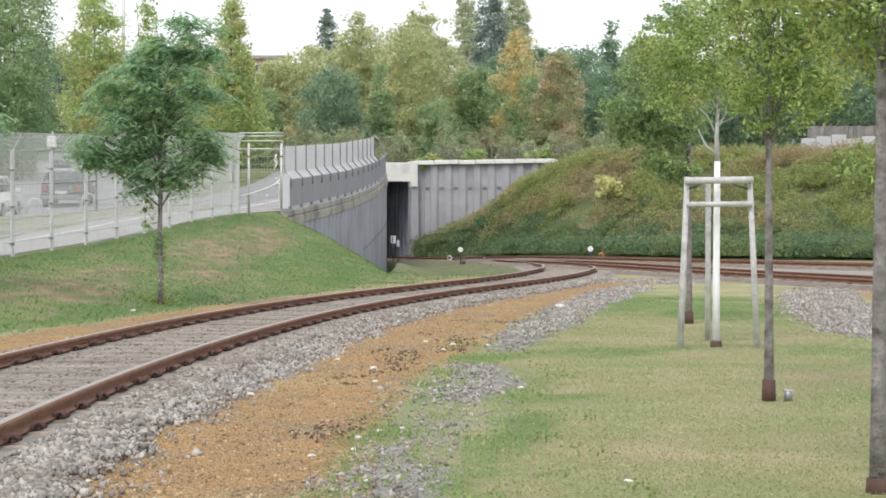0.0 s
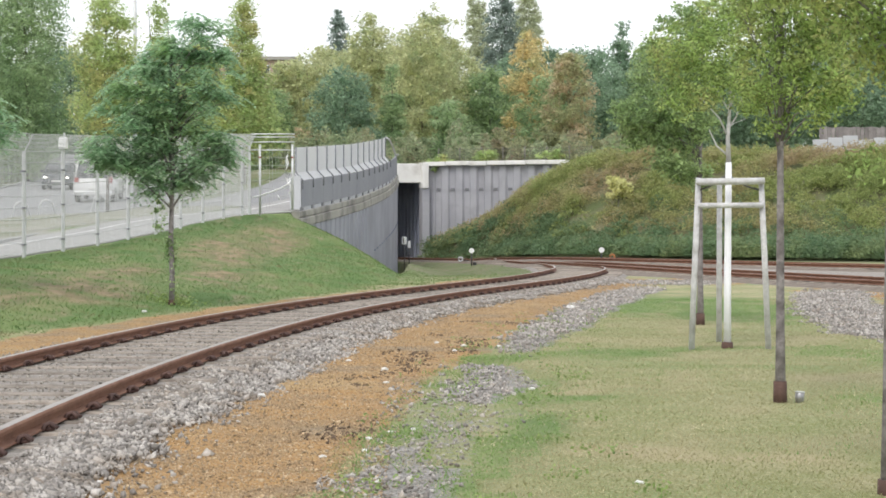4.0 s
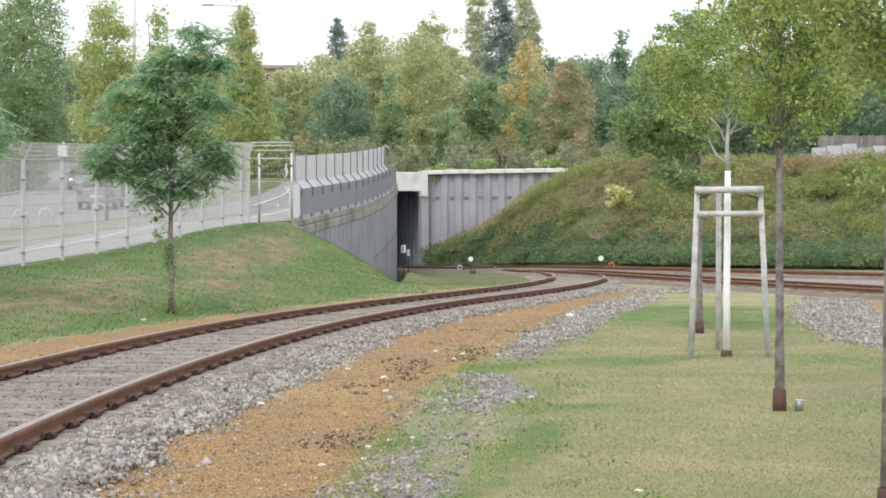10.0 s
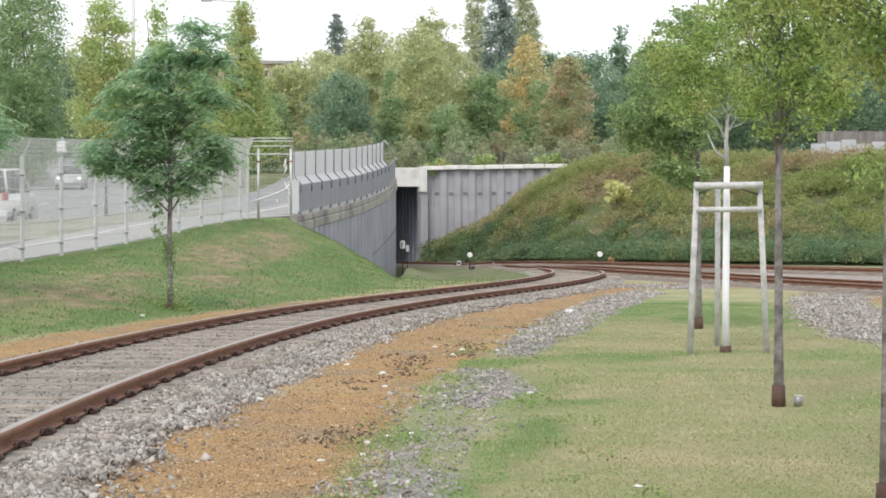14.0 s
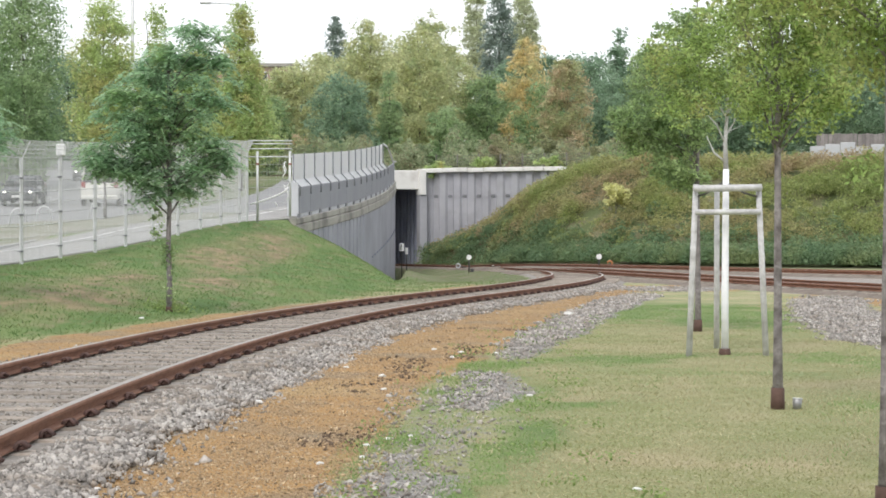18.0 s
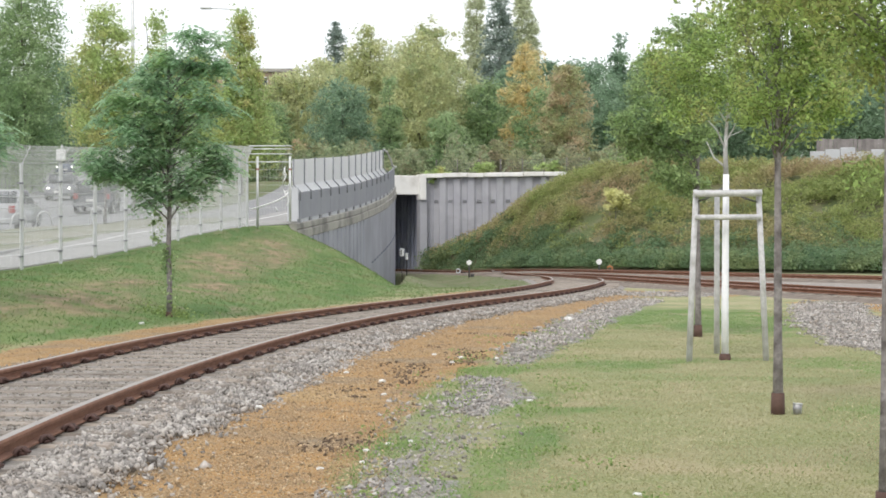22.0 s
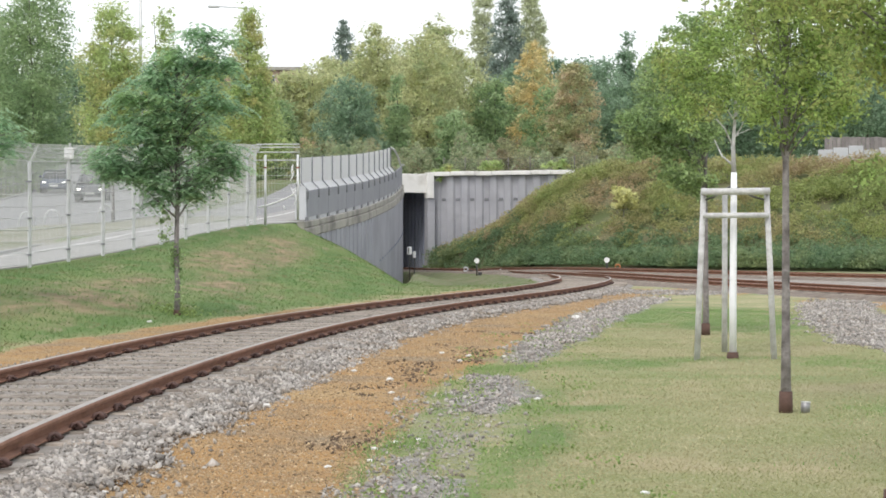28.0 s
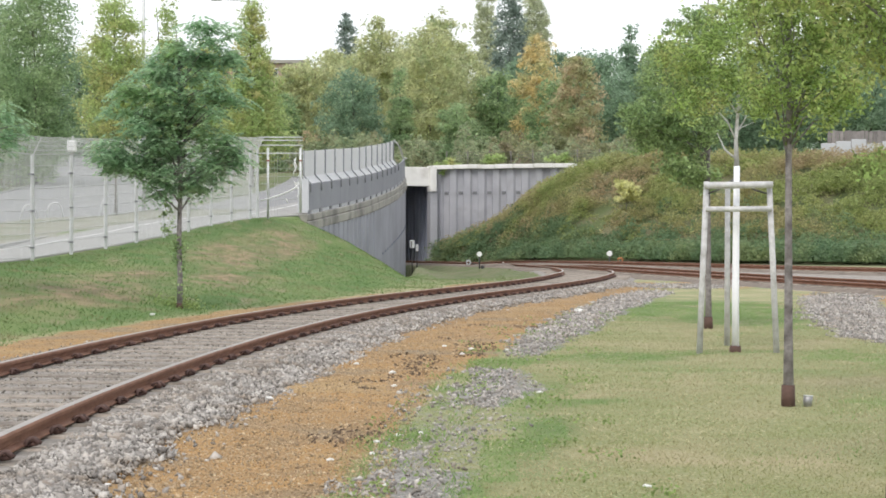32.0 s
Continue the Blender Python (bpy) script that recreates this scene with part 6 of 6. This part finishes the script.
# ---- signals beside the points ----
WHITE = material("white_enamel", (0.78, 0.78, 0.78), (0.86, 0.86, 0.86), 6, 0.4, 0.0)
DARK = material("dark_painted_iron", (0.03, 0.03, 0.032), (0.06, 0.06, 0.06), 6, 0.6, 0.1)
ORANGE = material("faded_orange_paint", (0.42, 0.16, 0.06), (0.5, 0.22, 0.1), 6, 0.6, 0.05)


def disc_signal(b, d, h, r, label):
    x = bearing(b, d)
    sig = empty("point_signal", pose(x, d, gz(x, d)), label, "railway signal", "point signals")
    part("post", tubes("post", [([(0, 0.03, -0.1), (0, 0.03, h)], 0.035)], DARK, 6), sig)
    part("disc", tubes("disc", [([(0, -0.02, h), (0, 0.02, h)], r)], WHITE, 18, False), sig, "round white disc")
    part("box", bevel_box("box", (0.16, 0.2, 0.18), DARK, (0.14, 0.06, 0.06), 0.02), sig, "dark lever box")


disc_signal(830, 80, 0.66, 0.115, "white disc on a short dark post beside the points")
disc_signal(1060, 74, 0.55, 0.115, "white disc on a short dark post beside the points")
for b, d, mat, label in ((810.5, 90, PALE_END, "round white lever weight lying beside the rails"), (1079, 75, ORANGE, "round orange lever weight beside the rails")):
    x = bearing(b, d)
    ring = empty("lever_weight", pose(x, d, gz(x, d)), label, "lever weight", "lever weights")
    a = np.linspace(0, 2 * np.pi, 17)
    part("ring", tubes("ring", [([(0.1 * math.cos(t), 0.0, 0.22 + 0.1 * math.sin(t)) for t in a], 0.042)], mat, 6), ring)
    part("lever", tubes("lever", [([(0, 0.1, 0.2), (0.55, 0.15, 0.1)], 0.03)], DARK, 5), ring)
cvx = bearing(879, 86)
cover_box = empty("points_box", pose(cvx, 86, gz(cvx, 86)), "low pale box of the points mechanism beside the rails", "railway box")
part("box", bevel_box("box", (0.42, 0.3, 0.2), PALE_END, (0, 0, 0.1), 0.04), cover_box)
part("lid", bevel_box("lid", (0.46, 0.34, 0.04), WHITE, (0, 0, 0.22), 0.015), cover_box, "pale lid")
sgx = bearing(711, 92)
sign = empty("track_sign", pose(sgx, 92, gz(sgx, 92)), "small white board on a post at the tunnel mouth", "railway sign")
part("post", tubes("post", [([(0, 0.03, -0.3), (0, 0.03, 1.7)], 0.02)], DARK, 6), sign)
part("board", bevel_box("board", (0.24, 0.03, 0.4), WHITE, (0, 0, 1.62), 0.01), sign, "white board")
part("mark", bevel_box("mark", (0.05, 0.01, 0.3), DARK, (-0.04, -0.022, 1.62), 0.002), sign, "dark bar")
sgx = bearing(719.5, 96)
sign = empty("track_sign", pose(sgx, 96, gz(sgx, 96)), "low white marker post at the tunnel mouth", "railway sign")
part("post", tubes("post", [([(0, 0.04, -0.2), (0, 0.04, 1.4)], 0.025)], DARK, 5), sign)
part("board", bevel_box("board", (0.15, 0.05, 0.36), WHITE, (0, 0, 1.3), 0.015), sign, "white board")

# ---- street furniture on the ramp ----
for b, d in ((33, 60), (78, 63), (172, 71)):
    x = bearing(b, d)
    hoop = empty("bicycle_stand", pose(x, d, gz(x, d) + 0.02, 0, 0, 24), "pale steel hoop bicycle stand on the verge", "bicycle stand", "bicycle stands")
    pts = [(-0.34, 0, -0.05), (-0.22, 0, 0.55), (-0.12, 0, 0.66), (0, 0, 0.69), (0.12, 0, 0.66), (0.22, 0, 0.55), (0.34, 0, -0.05)]
    part("hoop", tubes("hoop", [(pts, 0.032)], GALV, 7), hoop)


def street_lamp(b, d, top, reach):
    x = bearing(b, d)
    z = gz(x, d)
    lamp = empty("street_lamp", pose(x, d, z), "tall grey street lamp with a long bracket arm", "street lamp", "street lamps")
    part("pole", tubes("pole", [([(0, 0, -0.1), (0, 0, (top - z) * 0.5), (0, 0, top - z)], [0.1, 0.08, 0.055])], GALV, 8), lamp)
    part("bracket", tubes("bracket", [([(0, 0, top - z - 0.02), (-0.15, 0, top - z + 0.03), (-reach, 0, top - z + 0.12)], [0.05, 0.04, 0.035])], GALV, 6), lamp)
    head = bevel_box("lamp_head", (0.7, 0.28, 0.14), GALV, (-reach - 0.25, 0, top - z + 0.12), 0.05)
    part("lamp_head", head, lamp)


street_lamp(427, 109, 15.3, 1.9)
street_lamp(235, 77, 14.4, 1.7)
# railing beyond the road
railing = empty("railing", Matrix(), "thin dark railing beyond the road", "railing")
rr = shifted([r for r in road_rows if 70 < r[1] < 160], -4.9)
for x, y, z, a in rr:
    part("baluster", tubes("baluster", [([(x, y, z - 0.05), (x, y, z + 1.05)], 0.022)], POST, 4), railing)
for h in (1.05, 0.55):
    part("handrail", tubes("handrail", [([(x, y, z + h) for x, y, z, a in rr], 0.02)], POST, 5), railing)
bx, by, bz = fence_foot(1)
box = empty("box_light", pose(bx + 0.02, by - 0.03, bz + FENCE_TOP + 0.02), "small white box on top of a fence post", "box light")
part("box", bevel_box("box", (0.2, 0.14, 0.26), WHITE, (0, 0, 0.16), 0.02), box)
part("bracket", bevel_box("bracket", (0.06, 0.06, 0.06), GALV, (0, 0, 0.02), 0.008), box)
part("stub", bevel_box("stub", (0.04, 0.04, 0.12), GALV, (0.02, 0, 0.33), 0.008), box)

# ---- buildings ----
GLASS = material("dark_window_glass", (0.04, 0.05, 0.06), (0.07, 0.08, 0.09), 2, 0.15, 0.0)
BRICK = material("brown_red_render", (0.42, 0.30, 0.25), (0.48, 0.35, 0.30), 0.5, 0.9, 0.1)


def block(x, y, z, w, dp, h, storeys, cols, label, wall_mat, sink=1.0):
    house = empty("building", pose(x, y, z), label, "building", "far buildings")
    part("wall", bevel_box("wall", (w, dp, h + sink), wall_mat, (0, dp / 2, (h - sink) / 2), 0.03), house)
    part("roof", bevel_box("roof", (w + 0.8, dp + 0.8, 0.4), CONCRETE, (0, dp / 2, h + 0.2), 0.04), house, "flat overhanging roof slab")
    fw, fh = w / cols, h / storeys
    fr = bevel_box("window", (fw * 0.5, 0.12, fh * 0.52), WHITE, bevel=0.02)
    gl = bevel_box("pane", (fw * 0.42, 0.06, fh * 0.42), GLASS, bevel=0.01)
    for i in range(cols):
        for j in range(storeys):
            win = part("window", fr, house, "white-framed window")
            win.matrix_basis = pose(-w / 2 + fw * (i + 0.5), -0.04, fh * (j + 0.55))
            part("pane", gl, win, "dark pane").matrix_basis = pose(0, -0.05, 0)
    return house


block(bearing(386, 200), 200, 4.2, 16, 10, 15.9, 6, 8, "brown-red apartment block with a flat roof behind trees", BRICK)
BOARD = material("weathered_fence_board", (0.21, 0.19, 0.187), (0.29, 0.265, 0.26), 3, 0.9, 0.2, per=0.2)
board_fence = empty("board_fence", Matrix(), "grey weathered wooden board fence on the high ground", "fence")
bd = bevel_box("fence_board", (0.26, 0.03, 2.9), BOARD, bevel=0.008)
for i in range(42):
    x = bearing(1448, 119) + i * 0.272
    part("fence_board", bd, board_fence).matrix_basis = pose(x, 119 + 0.05 * math.sin(i), 6.62 + 0.03 * math.sin(i * 1.7))
low_wall = empty("panel_fence", Matrix(), "low white panel fence on the high ground", "fence")
wf = bevel_box("fence_panel", (0.9, 0.06, 1.3), PALE_END, bevel=0.02)
for i in range(10):
    x = bearing(1446, 111) + i * 0.94
    part("fence_panel", wf, low_wall).matrix_basis = pose(x, 111, 6.2 + 0.12 * ((i * 7) % 3))


# ---- traffic ----
TYRE = material("tyre_rubber", (0.02, 0.02, 0.02), (0.035, 0.035, 0.035), 10, 0.8, 0.1)
RIM = material("alloy_rim", (0.4, 0.4, 0.41), (0.5, 0.5, 0.5), 5, 0.35, 0.0, 0.7)
CAR_GLASS = material("tinted_car_glass", (0.05, 0.058, 0.065), (0.08, 0.088, 0.095), 2, 0.08, 0.0)
TAIL = material("red_tail_lamp", (0.32, 0.05, 0.05), (0.4, 0.07, 0.06), 5, 0.25, 0.0)
PLATE = material("white_plate", (0.7, 0.7, 0.68), (0.75, 0.75, 0.74), 5, 0.5, 0.0)
LIT = bpy.data.materials.new("lit_headlamp")
LIT.use_nodes = True
LIT.node_tree.nodes["Principled BSDF"].inputs["Emission Color"].default_value = (1, 0.96, 0.88, 1)
LIT.node_tree.nodes["Principled BSDF"].inputs["Emission Strength"].default_value = 3.5
LAMP = material("clear_headlamp", (0.6, 0.6, 0.62), (0.75, 0.75, 0.76), 6, 0.15, 0.0)
WHEEL_ME = tubes("tyre", [([(-0.1, 0, 0), (-0.085, 0, 0), (0.085, 0, 0), (0.1, 0, 0)], [0.27, 0.31, 0.31, 0.27])], TYRE, 20, False)
RIM_ME = tubes("rim", [([(-0.105, 0, 0), (0.105, 0, 0)], 0.19)], RIM, 12, False)
SHAPES = {  # lower body profile (along, up), glasshouse profile, width, roof height
    "hatch": ([(-2.0, 0.3), (-2.05, 0.55), (-1.95, 0.95), (0.85, 0.98), (1.85, 0.80), (2.05, 0.58), (2.0, 0.28)], [(-1.9, 0.94), (-1.45, 1.44), (0.15, 1.46), (0.95, 0.96)], 1.74),
    "sedan": ([(-2.2, 0.3), (-2.25, 0.6), (-2.15, 0.98), (-1.5, 1.0), (0.9, 0.96), (2.05, 0.8), (2.22, 0.55), (2.15, 0.28)], [(-1.65, 0.96), (-0.95, 1.40), (0.2, 1.43), (1.05, 0.94)], 1.78),
    "van": ([(-2.2, 0.32), (-2.25, 0.6), (-2.2, 1.1), (1.2, 1.1), (2.0, 0.95), (2.2, 0.6), (2.15, 0.3)], [(-2.16, 1.06), (-2.02, 1.86), (0.75, 1.88), (1.35, 1.06)], 1.82),
}


def prism(name, profile, width, top_width, mat, bevel=0.05):
    """A side profile drawn across the car; upper corners drawn in."""
    zs = [z for _, z in profile]
    lo, hi = min(zs), max(zs)
    verts, n = [], len(profile)
    for sg in (-1, 1):
        for y, z in profile:
            w = width + (top_width - width) * (z - lo) / (hi - lo)
            verts.append((sg * w / 2, y, z))
    faces = [tuple(range(n))[::-1], tuple(range(n, 2 * n))] + [(i, (i + 1) % n, n + (i + 1) % n, n + i) for i in range(n)]
    bm = bmesh.new()
    vs = [bm.verts.new(v) for v in verts]
    for q in faces:
        bm.faces.new([vs[i] for i in q])
    bmesh.ops.recalc_face_normals(bm, faces=bm.faces[:])
    bmesh.ops.bevel(bm, geom=bm.edges[:], offset=bevel, segments=2, affect="EDGES")
    me = bpy.data.meshes.new(name)
    bm.to_mesh(me)
    bm.free()
    me.materials.append(mat)
    me.shade_smooth()
    return me


def car(shape, tone, label, lit, size=1.0):
    low, house, width = SHAPES[shape]
    low, house, width = [(a * size, b * (size + 1) / 2) for a, b in low], [(a * size, b * (size + 1) / 2) for a, b in house], width * size
    paint = bpy.data.materials.get("car_paint_" + tone) or material("car_paint_" + tone, *{
        "white": ((0.72, 0.72, 0.72), (0.78, 0.78, 0.78)), "silver": ((0.42, 0.43, 0.45), (0.48, 0.49, 0.5)), "dark": ((0.05, 0.055, 0.065), (0.07, 0.075, 0.085)),
        "grey": ((0.2, 0.205, 0.22), (0.25, 0.255, 0.27)), "blue": ((0.06, 0.08, 0.13), (0.08, 0.1, 0.16)), "cream": ((0.76, 0.75, 0.69), (0.82, 0.81, 0.75))}[tone], 3, 0.25, 0.0)
    ob = empty("car", Matrix(), label, "car", "moving cars")
    part("body", prism("body", low, width, width - 0.1, paint), ob, tone + " painted body")
    part("glasshouse", prism("glasshouse", house, width - 0.14, width - 0.42, CAR_GLASS, 0.03), ob, "tinted windows")
    roof = [(house[1][0] + 0.02, house[1][1] - 0.03), (house[1][0] + 0.1, house[1][1] + 0.03), (house[2][0] - 0.1, house[2][1] + 0.03), (house[2][0] + 0.0, house[2][1] - 0.03)]
    part("roof", prism("roof", roof, width - 0.36, width - 0.46, paint, 0.02), ob)
    for sg in (-1, 1):
        for (y0, z0), (y1, z1) in ((house[0], house[1]), (house[3], house[2])):
            part("pillar", tubes("pillar", [([(sg * (width / 2 - 0.09), y0, z0), (sg * (width / 2 - 0.2), y1, z1)], 0.045)], paint, 5), ob)
    nose, tail = max(y for y, _ in low), min(y for y, _ in low)
    hatch = 1.0 if shape == "van" else 0.8
    for sg in (-1, 1):
        part("headlight", bevel_box("headlight", (0.17, 0.14, 0.09), LIT if lit else LAMP, (sg * (width / 2 - 0.24), nose - 0.1, 0.68), 0.03), ob, "lit headlight" if lit else "clear headlight")
        part("tail_light", bevel_box("tail_light", (0.2, 0.12, 0.26), TAIL, (sg * (width / 2 - 0.16), tail + 0.06, hatch), 0.03), ob, "red tail light")
        part("mirror", bevel_box("mirror", (0.18, 0.12, 0.13), paint, (sg * (width / 2 + 0.06), 0.75, 1.0), 0.03), ob)
        for y in (nose - 0.78, tail + 0.78):
            w = part("wheel", RIM_ME, ob)
            w.matrix_basis = pose(sg * (width / 2 - 0.1), y, 0.31)
            part("tyre", WHEEL_ME, w)
    part("number_plate", bevel_box("number_plate", (0.5, 0.03, 0.11), PLATE, (0, tail - 0.01, 0.62), 0.01), ob, "plain white plate")
    part("number_plate", bevel_box("number_plate", (0.5, 0.03, 0.11), PLATE, (0, nose + 0.0, 0.48), 0.01), ob, "plain white plate")
    part("bumper", bevel_box("bumper", (width - 0.1, 0.16, 0.2), paint if tone != "dark" else POST, (0, tail + 0.0, 0.42), 0.04), ob)
    return ob


road_arr = np.array(road_rows)


def lane_pose(y, off, back):
    """A pose on the road at a distance y, off metres right of its middle, facing away from the eye or back."""
    i = float(np.clip((y + 420) / 2, 0, len(road_arr) - 1.001))
    j = int(i)
    x, yy, z, a = (road_arr[j] * (1 - i + j) + road_arr[j + 1] * (i - j)).tolist()
    slope = (float(lane_z(yy + 1.5)) - float(lane_z(yy - 1.5))) / 3
    deg = math.degrees(a) - 90
    tilt = math.degrees(math.atan(slope))
    return pose(x + off * math.sin(a), yy - off * math.cos(a), z + 0.034, -tilt if back else tilt, 0, deg + 180 if back else deg)


# going away: shape, paint, seconds, distance then, metres per second, label
AWAY = [
    ("hatch", "dark", 0.0, 77.0, 18.5, "dark hatchback driving away up the ramp"),
    ("hatch", "white", 1.0, 79.5, 18.5, "white hatchback driving away up the ramp"),
    ("hatch", "dark", 2.0, 74.0, 18.5, "dark hatchback with red tail lights driving away"),
    ("van", "white", 3.0, 64.5, 18.5, "white van driving away up the ramp"),
    ("sedan", "grey", 10.0, 84.0, 23.0, "dark grey car driving away up the ramp"),
    ("van", "white", 14.0, 61.2, 18.5, "white van with rear windows driving away"),
    ("hatch", "white", 17.0, 94.0, 18.5, "white hatchback driving away up the ramp"),
    ("van", "cream", 18.0, 86.0, 24.0, "cream-white minibus driving away up the ramp"),
    ("hatch", "dark", 22.0, 83.0, 18.5, "dark car with red tail lights driving away"),
    ("sedan", "silver", 23.0, 81.0, 18.5, "silver car driving away up the ramp"),
    ("van", "white", 25.0, 80.0, 18.5, "white people carrier with red tail lights driving away"),
]
# coming: shape, paint, headlights lit, lane, (seconds, distance) knots, label
COMING = [
    ("hatch", "silver", False, -0.9, [(0.0, 106), (0.8, 96), (1.2, 90)], "silver hatchback coming down the ramp"),
    ("sedan", "dark", True, -0.9, [(0.0, 122), (2.0, 111), (3.4, 106), (4.6, 90)], "dark car with lit headlights coming down the ramp"),
    ("hatch", "grey", True, -0.9, [(7.1, 150), (8.0, 135), (9.0, 122), (10.0, 114), (11.1, 110), (11.9, 105), (12.6, 96.5), (13.1, 90.5), (13.5, 84)], "grey car with lit headlights coming down the ramp"),
    ("sedan", "silver", True, -0.9, [(9.6, 136), (11.0, 124), (12.6, 116), (14.3, 103.5), (15.5, 91), (16.5, 77.5)], "silver car with lit headlights coming down the ramp"),
    ("sedan", "dark", True, -0.9, [(12.6, 146), (14.3, 126), (16.5, 106), (16.9, 100), (17.7, 89), (18.5, 79)], "dark car with lit headlights coming down the ramp"),
    ("hatch", "grey", True, -0.9, [(17.5, 140), (18.1, 125), (18.9, 115), (20.9, 109), (21.3, 105), (22.1, 99.5), (22.9, 88), (23.3, 80)], "grey hatchback with lit headlights coming down the ramp"),
    ("sedan", "blue", True, -2.6, [(21.5, 150), (22.9, 133), (25.5, 130), (27.0, 126), (27.5, 121), (28.0, 110.5), (28.5, 99), (29.5, 84)], "dark blue car with bright headlights coming down the ramp"),
    ("hatch", "dark", True, 0.9, [(24.5, 152), (26.0, 129), (27.5, 104.3), (28.0, 94.6), (28.5, 82.8), (29.0, 72.6)], "dark car with lit headlights following down the ramp"),
]


def motions():
    """Every car keeps its lane from start to end."""
    for shape, tone, t0, d0, speed, label in AWAY:
        ob = car(shape, tone, label, False)
        walk(ob, [(t, lane_pose(min(d0 + speed * (t - t0), 610), 2.8, False)) for t in range(33)])
    for shape, tone, lit, lane, knots, label in COMING:
        ob = car(shape, tone, label, lit, 0.92)
        ts, ds = zip(*knots)
        rows = []
        for i in range(65):
            t = i / 2
            d = float(np.interp(t, ts, ds))
            d += 14 * (ts[0] - t) if t < ts[0] else (-14 * (t - ts[-1]) if t > ts[-1] else 0)
            rows.append((t, lane_pose(max(-415, min(d, 612)), lane, True)))
        walk(ob, rows)


motions()
